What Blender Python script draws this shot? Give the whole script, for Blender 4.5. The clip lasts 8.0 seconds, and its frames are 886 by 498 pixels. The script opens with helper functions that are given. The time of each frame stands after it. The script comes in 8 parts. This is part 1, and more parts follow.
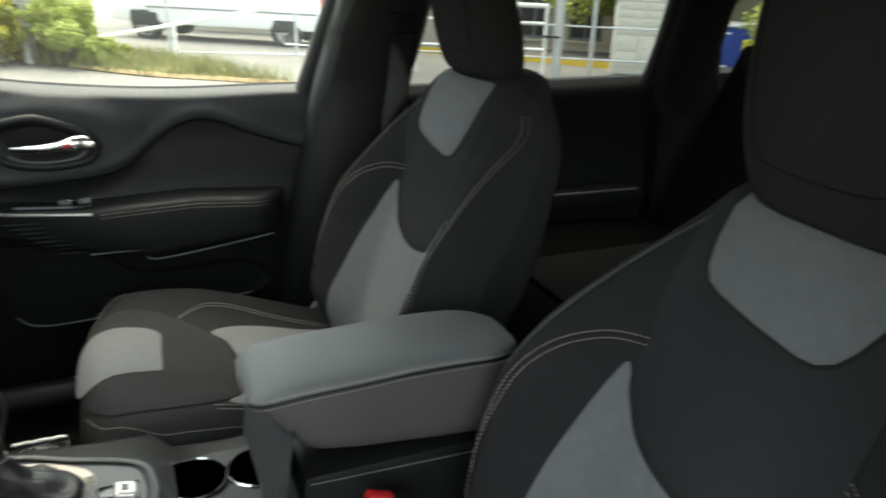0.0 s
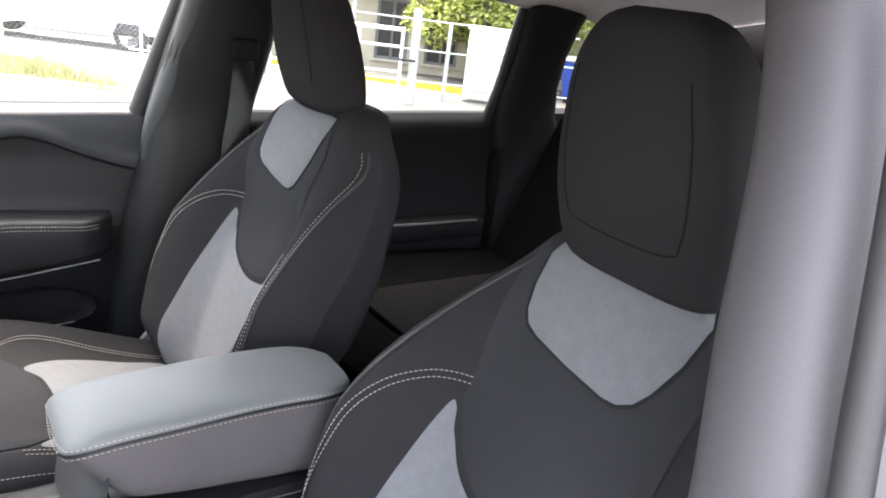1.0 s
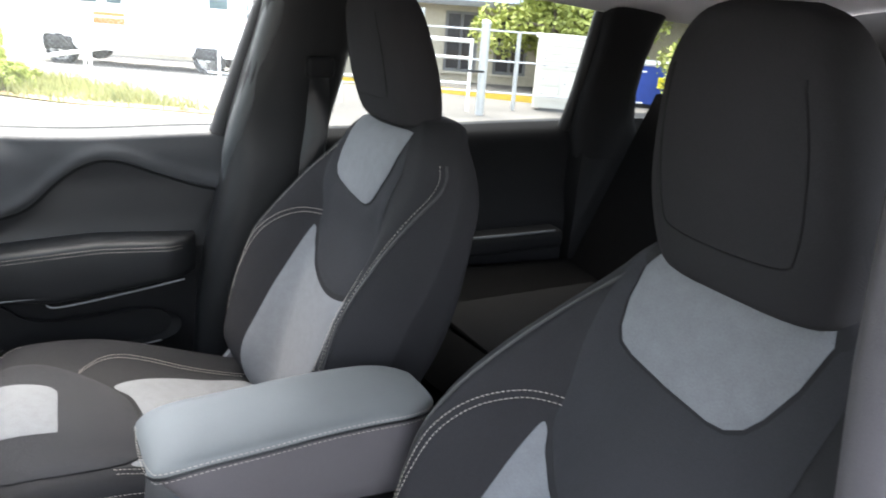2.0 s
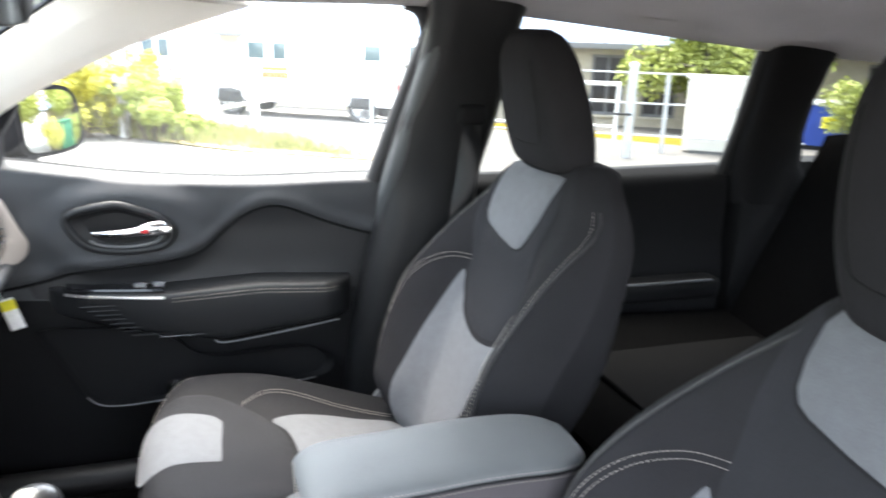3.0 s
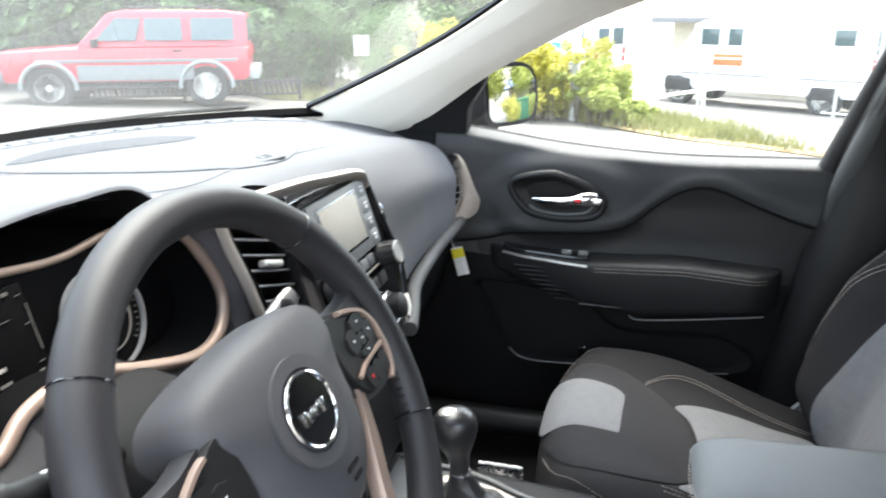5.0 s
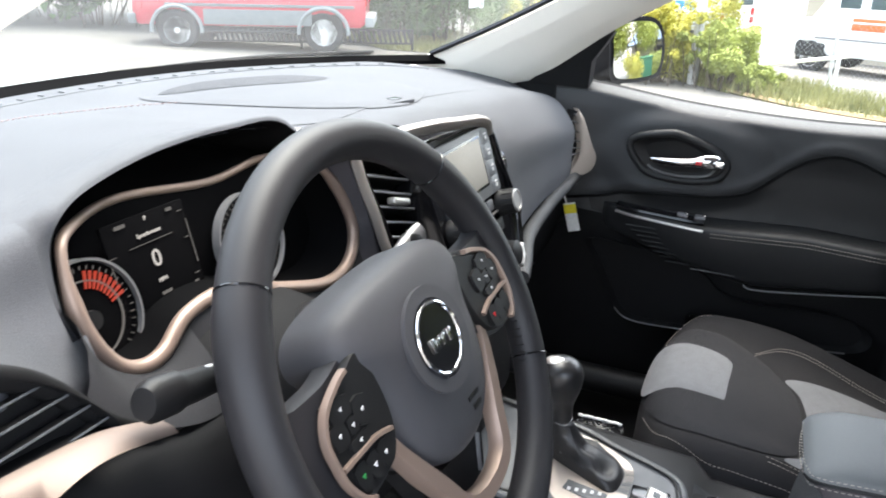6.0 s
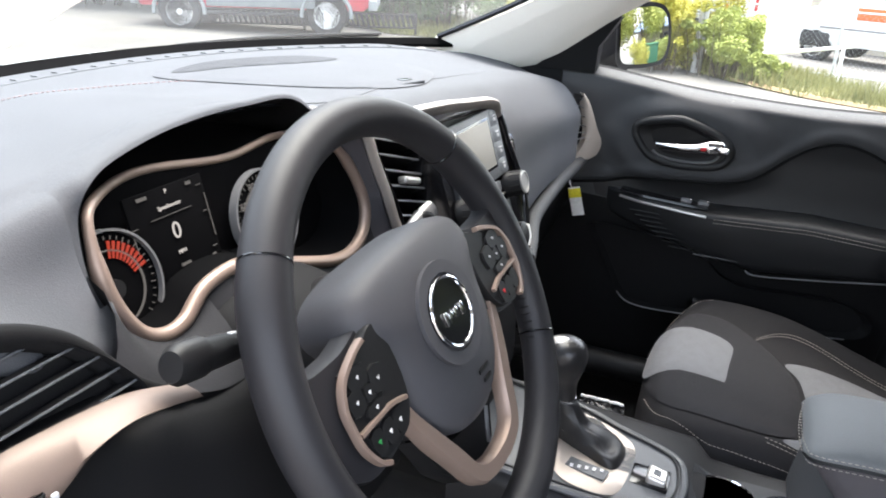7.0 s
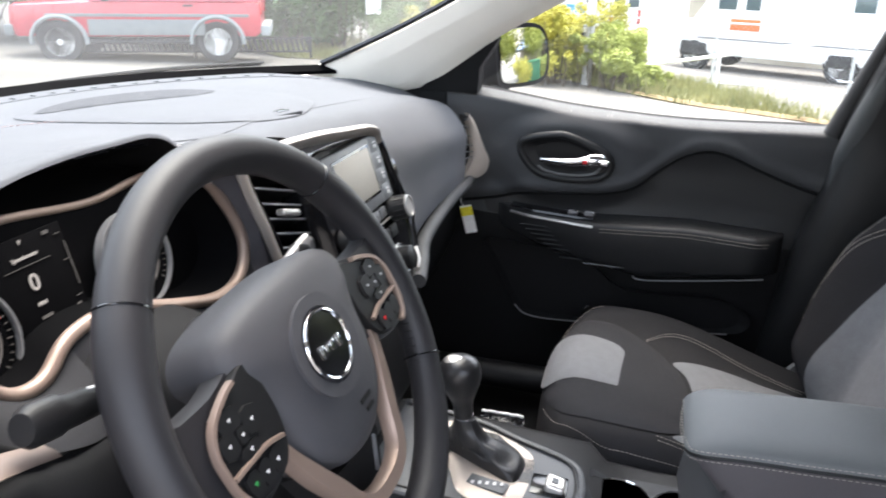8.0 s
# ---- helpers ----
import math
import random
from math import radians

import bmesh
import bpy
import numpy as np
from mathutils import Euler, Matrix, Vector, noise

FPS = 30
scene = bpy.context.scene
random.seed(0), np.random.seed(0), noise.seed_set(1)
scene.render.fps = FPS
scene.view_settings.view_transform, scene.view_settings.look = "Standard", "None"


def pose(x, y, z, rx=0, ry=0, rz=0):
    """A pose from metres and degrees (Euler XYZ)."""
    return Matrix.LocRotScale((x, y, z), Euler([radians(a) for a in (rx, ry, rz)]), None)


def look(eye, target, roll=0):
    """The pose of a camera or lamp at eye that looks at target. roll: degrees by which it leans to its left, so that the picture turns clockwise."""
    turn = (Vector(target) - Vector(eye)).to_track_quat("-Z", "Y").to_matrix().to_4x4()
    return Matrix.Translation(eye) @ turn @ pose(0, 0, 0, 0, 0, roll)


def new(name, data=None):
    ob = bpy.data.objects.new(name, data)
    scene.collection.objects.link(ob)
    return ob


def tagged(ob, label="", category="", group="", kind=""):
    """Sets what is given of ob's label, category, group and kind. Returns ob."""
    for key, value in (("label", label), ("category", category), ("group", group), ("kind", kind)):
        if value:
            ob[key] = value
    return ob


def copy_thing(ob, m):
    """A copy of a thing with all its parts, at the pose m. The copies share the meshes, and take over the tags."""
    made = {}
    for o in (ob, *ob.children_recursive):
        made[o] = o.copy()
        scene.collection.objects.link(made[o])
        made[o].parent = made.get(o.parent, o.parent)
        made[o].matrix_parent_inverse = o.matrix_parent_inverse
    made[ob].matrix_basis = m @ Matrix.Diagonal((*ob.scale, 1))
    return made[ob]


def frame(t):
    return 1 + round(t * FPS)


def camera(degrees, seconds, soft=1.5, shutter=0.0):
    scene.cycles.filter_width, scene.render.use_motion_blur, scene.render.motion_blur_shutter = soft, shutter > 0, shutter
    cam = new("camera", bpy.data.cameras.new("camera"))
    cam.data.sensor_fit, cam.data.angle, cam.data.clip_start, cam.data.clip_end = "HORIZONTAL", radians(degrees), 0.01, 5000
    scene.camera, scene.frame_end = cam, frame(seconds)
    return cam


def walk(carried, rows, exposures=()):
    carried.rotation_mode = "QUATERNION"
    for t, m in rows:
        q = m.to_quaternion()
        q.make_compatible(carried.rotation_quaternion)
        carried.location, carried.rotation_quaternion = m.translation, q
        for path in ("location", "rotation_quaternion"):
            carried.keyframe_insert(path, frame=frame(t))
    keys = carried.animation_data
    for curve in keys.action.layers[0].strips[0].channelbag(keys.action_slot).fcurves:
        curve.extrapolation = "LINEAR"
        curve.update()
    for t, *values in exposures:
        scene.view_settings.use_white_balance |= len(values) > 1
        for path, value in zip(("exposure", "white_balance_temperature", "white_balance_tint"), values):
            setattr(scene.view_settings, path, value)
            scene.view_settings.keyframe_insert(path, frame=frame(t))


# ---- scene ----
cam = camera(61.5, 8.0, soft=1.8, shutter=0.5)
PATH = [
    (0, (-0.805, -0.182, 1.294), (0.893, -0.944, 0.563), 2.4),
    (0.5, (-0.813, -0.188, 1.309), (0.755, -1.215, 0.613), 5.7),
    (1, (-0.818, -0.201, 1.325), (0.712, -1.309, 0.67), 7.4),
    (1.5, (-0.798, -0.209, 1.318), (0.778, -1.244, 0.65), 6.0),
    (3, (-0.773, -0.196, 1.321), (1.049, -0.804, 0.764), 1.9),
    (3.5, (-0.756, -0.194, 1.304), (1.152, -0.45, 0.759), 0.8),
    (4, (-0.753, -0.195, 1.299), (1.167, -0.161, 0.739), -0.3),
    (4.5, (-0.757, -0.197, 1.298), (1.141, 0.078, 0.731), -0.5),
    (5, (-0.766, -0.198, 1.298), (1.078, 0.289, 0.696), -0.1),
    (6.5, (-0.803, -0.175, 1.288), (0.899, 0.577, 0.555), 1.6),
    (7, (-0.809, -0.178, 1.288), (0.902, 0.538, 0.54), 2.1),
    (7.5, (-0.806, -0.192, 1.293), (0.947, 0.439, 0.567), 1.8),
    (8, (-0.803, -0.207, 1.299), (1.004, 0.292, 0.603), 0.9),
]
walk(cam, [(t, look(eye, target, roll)) for t, eye, target, roll in PATH],
     [(0.0, 3.02, 7450, 0), (0.5, 4.16, 7000, 13), (1.0, 4.58, 7100, 16), (1.5, 4.24, 6900, 12), (3.0, 4.52, 6750, 11), (3.5, 4.45, 6750, 11), (4.5, 3.98, 6700, 8), (5.0, 3.82, 6700, 9), (6.5, 3.44, 6700, 12), (8.0, 3.46, 6750, 14)])

# ---- sky and sun ----
world = bpy.data.worlds.new("sky")
scene.world = world
world.use_nodes = True
wn, wl = world.node_tree.nodes, world.node_tree.links
sky = wn.new("ShaderNodeTexSky")
sky.sky_type = "NISHITA"
sky.sun_disc = False
sky.sun_elevation, sky.sun_rotation = radians(66), radians(84)
sky.dust_density, sky.air_density, sky.ozone_density = 3.0, 1.2, 1.0
back = wn["Background"]
haze = wn.new("ShaderNodeHueSaturation")
haze.inputs["Saturation"].default_value = 0.55
wl.new(sky.outputs[0], haze.inputs["Color"])
wl.new(haze.outputs[0], back.inputs[0])
back.inputs[1].default_value = 0.15
sun_data = bpy.data.lights.new("sun", "SUN")
sun_data.energy, sun_data.angle, sun_data.color = 0.5, radians(60), (1.0, 0.98, 0.95)
sun = new("sun", sun_data)
sun.matrix_world = look((9, 1, 28), (0, 0, 0))


# ---- materials ----
def mat(name, col, rough=0.5, metal=0.0, var=0.18, scale=9.0, fine=220.0, bump=0.15, grain="noise", col2=None, spec=0.5, sheen=0.0, coat=0.0):
    """A surface with large stains, fine grain and a little relief."""
    m = bpy.data.materials.new(name)
    m.use_nodes = True
    n, l = m.node_tree.nodes, m.node_tree.links
    b = n["Principled BSDF"]
    tc = n.new("ShaderNodeTexCoord")
    big, small = n.new("ShaderNodeTexNoise"), n.new("ShaderNodeTexNoise")
    big.inputs["Scale"].default_value, big.inputs["Detail"].default_value = scale, 5
    small.inputs["Scale"].default_value, small.inputs["Detail"].default_value = fine, 3
    l.new(tc.outputs["Object"], big.inputs["Vector"])
    l.new(tc.outputs["Object"], small.inputs["Vector"])
    add = n.new("ShaderNodeMath")
    add.operation = "MULTIPLY_ADD"
    l.new(small.outputs["Fac"], add.inputs[0])
    add.inputs[1].default_value = 0.5
    half = n.new("ShaderNodeMath")
    half.operation = "MULTIPLY"
    l.new(big.outputs["Fac"], half.inputs[0])
    half.inputs[1].default_value = 0.5
    l.new(half.outputs[0], add.inputs[2])
    ramp = n.new("ShaderNodeValToRGB")
    lo = [c * (1 - var) for c in col]
    hi = [min(1, c * (1 + var)) for c in (col2 or col)]
    ramp.color_ramp.elements[0].position, ramp.color_ramp.elements[1].position = 0.3, 0.7
    ramp.color_ramp.elements[0].color, ramp.color_ramp.elements[1].color = (*lo, 1), (*hi, 1)
    l.new(add.outputs[0], ramp.inputs[0])
    l.new(ramp.outputs[0], b.inputs["Base Color"])
    rr = n.new("ShaderNodeMapRange")
    rr.inputs["To Min"].default_value, rr.inputs["To Max"].default_value = max(0.02, rough * 0.85), min(1, rough * 1.15)
    l.new(big.outputs["Fac"], rr.inputs["Value"])
    l.new(rr.outputs[0], b.inputs["Roughness"])
    b.inputs["Metallic"].default_value = metal
    b.inputs["Specular IOR Level"].default_value = spec
    b.inputs["Sheen Weight"].default_value = sheen
    b.inputs["Coat Weight"].default_value = coat
    if bump:
        src = small.outputs["Fac"]
        if grain == "leather":
            v = n.new("ShaderNodeTexVoronoi")
            v.inputs["Scale"].default_value = fine
            v.feature = "SMOOTH_F1"
            l.new(tc.outputs["Object"], v.inputs["Vector"])
            src = v.outputs["Distance"]
        if grain == "weave":
            w1, w2 = n.new("ShaderNodeTexWave"), n.new("ShaderNodeTexWave")
            w2.bands_direction = "Z"
            for w in (w1, w2):
                w.inputs["Scale"].default_value = fine
                w.inputs["Distortion"].default_value = 1.5
                l.new(tc.outputs["Object"], w.inputs["Vector"])
            mul = n.new("ShaderNodeMath")
            mul.operation = "MULTIPLY"
            l.new(w1.outputs["Fac"], mul.inputs[0])
            l.new(w2.outputs["Fac"], mul.inputs[1])
            src = mul.outputs[0]
        bp = n.new("ShaderNodeBump")
        bp.inputs["Strength"].default_value, bp.inputs["Distance"].default_value = bump, 0.002
        l.new(src, bp.inputs["Height"])
        l.new(bp.outputs[0], b.inputs["Normal"])
    return m


def glass(name, tint=(0.96, 0.98, 0.97), gloss=0.02, film=0.0):
    """Thin clear pane: see-through, with a mirror gloss that grows at the edge."""
    m = bpy.data.materials.new(name)
    m.use_nodes = True
    n, l = m.node_tree.nodes, m.node_tree.links
    n.remove(n["Principled BSDF"])
    t, g, mix, f = n.new("ShaderNodeBsdfTransparent"), n.new("ShaderNodeBsdfGlossy"), n.new("ShaderNodeMixShader"), n.new("ShaderNodeLayerWeight")
    t.inputs["Color"].default_value = (*tint, 1)
    g.inputs["Roughness"].default_value = gloss
    f.inputs["Blend"].default_value = 0.5
    pw, ml = n.new("ShaderNodeMath"), n.new("ShaderNodeMath")
    pw.operation, ml.operation = "POWER", "MULTIPLY_ADD"
    pw.inputs[1].default_value, ml.inputs[1].default_value, ml.inputs[2].default_value = 5.0, 0.6, 0.04
    l.new(f.outputs["Facing"], pw.inputs[0])
    l.new(pw.outputs[0], ml.inputs[0])
    l.new(ml.outputs[0], mix.inputs[0])
    l.new(t.outputs[0], mix.inputs[1])
    l.new(g.outputs[0], mix.inputs[2])
    if film:
        # thin film of dust that catches daylight, in uneven smears
        d, dm, dn, dr = n.new("ShaderNodeBsdfTranslucent"), n.new("ShaderNodeMixShader"), n.new("ShaderNodeTexNoise"), n.new("ShaderNodeMapRange")
        d.inputs["Color"].default_value = (0.9, 0.92, 0.88, 1)
        dn.inputs["Scale"].default_value = 4.0
        dr.inputs["To Min"].default_value, dr.inputs["To Max"].default_value = film * 0.6, film * 1.4
        l.new(dn.outputs["Fac"], dr.inputs["Value"])
        l.new(dr.outputs[0], dm.inputs[0])
        l.new(mix.outputs[0], dm.inputs[1])
        l.new(d.outputs[0], dm.inputs[2])
        mix = dm
    l.new(mix.outputs[0], n["Material Output"].inputs["Surface"])
    return m


def glow(name, col, power):
    m = mat(name, (0.01, 0.01, 0.01), 0.3, bump=0)
    b = m.node_tree.nodes["Principled BSDF"]
    b.inputs["Emission Color"].default_value = (*col, 1)
    b.inputs["Emission Strength"].default_value = power
    return m


VINYL = mat("dash_vinyl", (0.092, 0.095, 0.103), 0.72, fine=1300, bump=0.18, grain="leather", spec=0.12)
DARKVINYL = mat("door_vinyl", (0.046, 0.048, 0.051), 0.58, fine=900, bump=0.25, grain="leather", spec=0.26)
PLASTIC = mat("black_plastic", (0.0085, 0.0085, 0.009), 0.48, fine=1400, bump=0.10, grain="leather", spec=0.28)
GLOSSBLACK = mat("gloss_black", (0.006, 0.006, 0.007), 0.12, bump=0)
# armrest vinyl twice: daylight is in the top's colour, shade in the side's
LIDLIT = mat("armrest_vinyl_lit", (0.118, 0.124, 0.124), 0.50, fine=1100, bump=0.2, grain="leather", spec=0.36)
LIDSHADE = mat("armrest_vinyl_shaded", (0.072, 0.066, 0.070), 0.55, fine=1100, bump=0.2, grain="leather")
LEATHER = mat("wheel_leather", (0.0165, 0.0160, 0.0180), 0.52, fine=2200, bump=0.08, grain="leather", spec=0.4)
# dash vinyl again, darkened: the shade low on the pad is in it
VINYLSHADE = mat("dash_vinyl_shaded", (0.026, 0.026, 0.028), 0.75, fine=1300, bump=0.16, grain="leather", spec=0.08)
# paler than the slats: the light on their front edges is this colour
SLATGLINT = mat("vent_slat_highlight", (0.27, 0.27, 0.28), 0.4, var=0.1, bump=0)
BLADE = mat("bronze_satin", (0.165, 0.122, 0.100), 0.50, metal=0.3, var=0.06, bump=0.04, fine=1500)
ARMBLACK = mat("door_armrest_vinyl", (0.013, 0.0135, 0.0145), 0.46, fine=900, bump=0.2, grain="leather", spec=0.36)
GRILLE = mat("speaker_grille_cloth", (0.076, 0.078, 0.084), 0.85, fine=260, bump=0.5, grain="weave", spec=0.06)
DIALBLACK = mat("dial_black", (0.0025, 0.0025, 0.0028), 0.85, bump=0, spec=0.03)
PEWTER = mat("pewter_paint", (0.33, 0.295, 0.265), 0.42, metal=0.4, var=0.05, bump=0.03, fine=1500)
KNOB = mat("shift_knob_leather", (0.014, 0.014, 0.015), 0.32, fine=900, bump=0.08, grain="leather", spec=0.5)
GAITER = mat("gaiter_leather", (0.013, 0.013, 0.014), 0.42, fine=900, bump=0.2, grain="leather")
HUBSKIN = mat("hub_vinyl", (0.058, 0.0575, 0.062), 0.58, fine=2400, bump=0.09, grain="leather", spec=0.3)
FABRIC = mat("seat_fabric_charcoal", (0.0208, 0.0203, 0.0217), 0.9, fine=700, bump=0.3, grain="weave", spec=0.08)
FABRIC2 = mat("seat_fabric_slate", (0.0262, 0.0262, 0.0288), 0.9, fine=700, bump=0.3, grain="weave", spec=0.08)
LIGHTFAB = mat("seat_fabric_grey", (0.120, 0.124, 0.132), 0.9, var=0.14, scale=60, fine=500, bump=0.4, sheen=0.05, spec=0.2)
BACKVINYL = mat("seat_side_vinyl", (0.012, 0.012, 0.012), 0.6, fine=900, bump=0.2, grain="leather")
THREAD = mat("thread", (0.30, 0.275, 0.245), 0.8, bump=0)
REDTHREAD = mat("red_thread", (0.21, 0.15, 0.15), 0.8, bump=0)
BRONZE = mat("bronze_paint", (0.27, 0.198, 0.160), 0.42, metal=0.45, var=0.06, bump=0.05, fine=1500)
DULLTRIM = mat("dull_trim", (0.13, 0.13, 0.13), 0.4, var=0.1, bump=0)
DULLSILVER = mat("dull_silver", (0.34, 0.33, 0.32), 0.42, metal=0.5, var=0.1, bump=0)
SATIN = mat("satin_silver", (0.60, 0.58, 0.55), 0.34, metal=0.7, var=0.05, bump=0)
CHAMPAGNE = mat("champagne_paint", (0.52, 0.455, 0.395), 0.44, metal=0.30, var=0.05, bump=0.03, fine=1500)
CHROME = mat("chrome", (0.85, 0.85, 0.86), 0.08, metal=1.0, var=0.03, bump=0)
LINER = mat("headliner_cloth", (0.47, 0.45, 0.435), 0.95, fine=900, bump=0.35, var=0.08)
PILLARTRIM = mat("pillar_trim_pale", (0.88, 0.845, 0.765), 0.8, fine=900, bump=0.2, var=0.05)
# centre pillar trim in two tones: shade in the dark one, daylight in grey
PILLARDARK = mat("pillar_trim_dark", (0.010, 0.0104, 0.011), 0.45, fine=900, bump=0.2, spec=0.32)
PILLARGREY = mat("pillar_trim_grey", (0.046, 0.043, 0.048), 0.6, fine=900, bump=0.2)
CARPET = mat("carpet", (0.008, 0.008, 0.008), 1.0, fine=500, bump=0.8)
RUBBER = mat("rubber", (0.018, 0.018, 0.019), 0.7, bump=0.1)
WEBBING = mat("belt_webbing", (0.008, 0.0083, 0.009), 0.34, fine=500, bump=0.15, grain="weave", spec=0.3)
RED = mat("red_plastic", (0.55, 0.02, 0.025), 0.35, bump=0.05)
YELLOW = mat("tag_yellow", (0.80, 0.70, 0.02), 0.6, bump=0)
PAPER = mat("tag_white", (0.80, 0.80, 0.78), 0.6, bump=0)
SCREEN = mat("screen_glass", (0.235, 0.225, 0.195), 0.5, bump=0, var=0.05)
INK = mat("pale_print", (0.60, 0.60, 0.60), 0.6, bump=0)
CLUSTERGLOW = glow("cluster_white", (1.0, 0.95, 0.9), 0.06)
CLUSTERDIM = glow("cluster_dim", (0.9, 0.85, 0.8), 0.015)
REDGLOW = glow("cluster_red", (1.0, 0.09, 0.04), 0.045)
GREENGLOW = glow("key_green", (0.05, 0.8, 0.2), 0.04)
CLEAR = glass("window_glass", (0.84, 0.88, 0.86), film=0.007)
PRIVACY = glass("rear_window_glass", (0.38, 0.40, 0.39))
WINDSHIELD = glass("windshield_glass", (0.66, 0.71, 0.69), film=0.026)
MIRROR = mat("mirror_silver", (0.85, 0.87, 0.87), 0.01, metal=1.0, var=0.01, bump=0)
BODYPAINT = mat("car_paint", (0.30, 0.31, 0.33), 0.25, metal=0.3, bump=0, coat=0.6)
ASPHALT = mat("pavement_worn", (0.098, 0.091, 0.081), 0.95, col2=(0.136, 0.127, 0.114), var=0.28, scale=0.6, fine=60, bump=0.4)
GRASS = mat("grass", (0.12, 0.145, 0.045), 0.9, col2=(0.28, 0.26, 0.11), var=0.3, scale=2.0, fine=14, bump=0)
LEAF = mat("leaf_green", (0.19, 0.24, 0.05), 0.7, col2=(0.36, 0.39, 0.10), var=0.35, scale=1.5, fine=9, bump=0)
LEAFYELLOW = mat("leaf_yellow_green", (0.24, 0.27, 0.045), 0.7, col2=(0.48, 0.43, 0.07), var=0.3, scale=1.2, fine=7, bump=0)
LEAFDARK = mat("leaf_dark", (0.05, 0.10, 0.03), 0.75, col2=(0.10, 0.17, 0.055), var=0.4, scale=0.8, fine=5, bump=0)
BARK = mat("bark", (0.10, 0.08, 0.06), 0.9, fine=30, bump=0.5)
STEEL = mat("galvanised_steel", (0.55, 0.57, 0.58), 0.45, metal=0.6, fine=40, bump=0.05)
WHITEPIPE = mat("white_pipe", (0.78, 0.78, 0.75), 0.5, bump=0.05)
WALLPAINT = mat("building_wall", (0.50, 0.45, 0.36), 0.9, fine=60, bump=0.2)
ROOFMETAL = mat("blue_roof_metal", (0.13, 0.20, 0.32), 0.55, metal=0.0, fine=20, bump=0.05)
DARKGLASS = mat("building_window_glass", (0.04, 0.04, 0.045), 0.1, bump=0, var=0.4)
KERBYELLOW = mat("kerb_yellow", (0.60, 0.42, 0.06), 0.8, fine=30, bump=0.2)
MAILBOX = mat("mailbox_enamel", (0.62, 0.60, 0.54), 0.5, bump=0.05, var=0.05)
CARRED = mat("suv_red", (0.42, 0.02, 0.04), 0.3, bump=0, coat=0.5)
CARWHITE = mat("van_white", (0.80, 0.80, 0.79), 0.35, bump=0, coat=0.3, var=0.04)
GREYCLAD = mat("grey_cladding", (0.19, 0.19, 0.195), 0.6, bump=0.05)
CONSOLEGREY = mat("console_grey", (0.075, 0.080, 0.086), 0.42, fine=1200, bump=0.15, grain="leather")
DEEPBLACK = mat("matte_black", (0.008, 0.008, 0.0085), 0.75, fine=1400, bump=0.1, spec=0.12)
# seat cloth made near black: the dimness of the rear is in this colour
BENCHSHADE = mat("bench_cloth_shaded", (0.0048, 0.0047, 0.005), 0.95, fine=700, bump=0.3, grain="weave", spec=0.05)
SUVCLAD = mat("suv_cladding", (0.16, 0.17, 0.175), 0.6, bump=0.05)
SUVFLARE = mat("suv_flare_grey", (0.22, 0.235, 0.24), 0.55, bump=0.05)
PILLARLIT = mat("pillar_lit_front", (0.036, 0.039, 0.041), 0.5, fine=900, bump=0.1)
HINGEGREY = mat("hinge_cover_grey", (0.15, 0.15, 0.155), 0.6, bump=0.1)
TYRE = mat("tyre_rubber", (0.025, 0.025, 0.026), 0.85, fine=60, bump=0.3)
ALLOY = mat("alloy_rim", (0.70, 0.70, 0.70), 0.35, metal=0.5, bump=0)
CARGLASS = mat("vehicle_glass", (0.07, 0.10, 0.11), 0.12, bump=0)
BLUEPLASTIC = mat("dumpster_blue", (0.02, 0.06, 0.32), 0.5, bump=0.05)
ORANGE = mat("orange_sign", (0.70, 0.14, 0.04), 0.6, bump=0.05)
LAMPRED = mat("lamp_red", (0.50, 0.03, 0.03), 0.2, bump=0)
GREENBIN = mat("bin_green", (0.01, 0.10, 0.045), 0.5, bump=0.05)


# ---- builders ----
def bm_mesh(bm, name, material, smooth=True, angle=40):
    bmesh.ops.recalc_face_normals(bm, faces=bm.faces)
    me = bpy.data.meshes.new(name)
    if smooth:
        for f in bm.faces:
            f.smooth = True
        for e in bm.edges:
            if len(e.link_faces) == 2 and e.calc_face_angle(0) > radians(angle):
                e.smooth = False
    bm.to_mesh(me)
    bm.free()
    me.materials.append(material)
    return me


def part(name, bm, material, parent=None, label="", smooth=True, angle=40):
    """One mesh object, under a thing or a part."""
    ob = new(name, bm_mesh(bm, name, material, smooth, angle))
    ob.parent = parent
    if label:
        tagged(ob, label)
    return ob


def thing(name, label, category, group="", kind="", at=(0, 0, 0)):
    ob = new(name)
    ob.empty_display_size = 0.05
    ob.location = at
    return tagged(ob, label, category, group, kind)


def box(bm, c, s, bevel=0.0, m=None, segs=2):
    r = bmesh.ops.create_cube(bm, size=1)
    bmesh.ops.scale(bm, vec=s, verts=r["verts"])
    if bevel:
        es = list({e for v in r["verts"] for e in v.link_edges})
        out = bmesh.ops.bevel(bm, geom=es, offset=bevel, segments=segs, affect="EDGES", profile=0.6)
        vs = list({v for f in out["faces"] for v in f.verts} | {v for v in r["verts"] if v.is_valid})
    else:
        vs = r["verts"]
    if m is not None:
        bmesh.ops.transform(bm, matrix=m, verts=vs)
    bmesh.ops.translate(bm, vec=c, verts=vs)
    return bm


def new_box(c, s, bevel=0.0, m=None, segs=2):
    return box(bmesh.new(), c, s, bevel, m, segs)


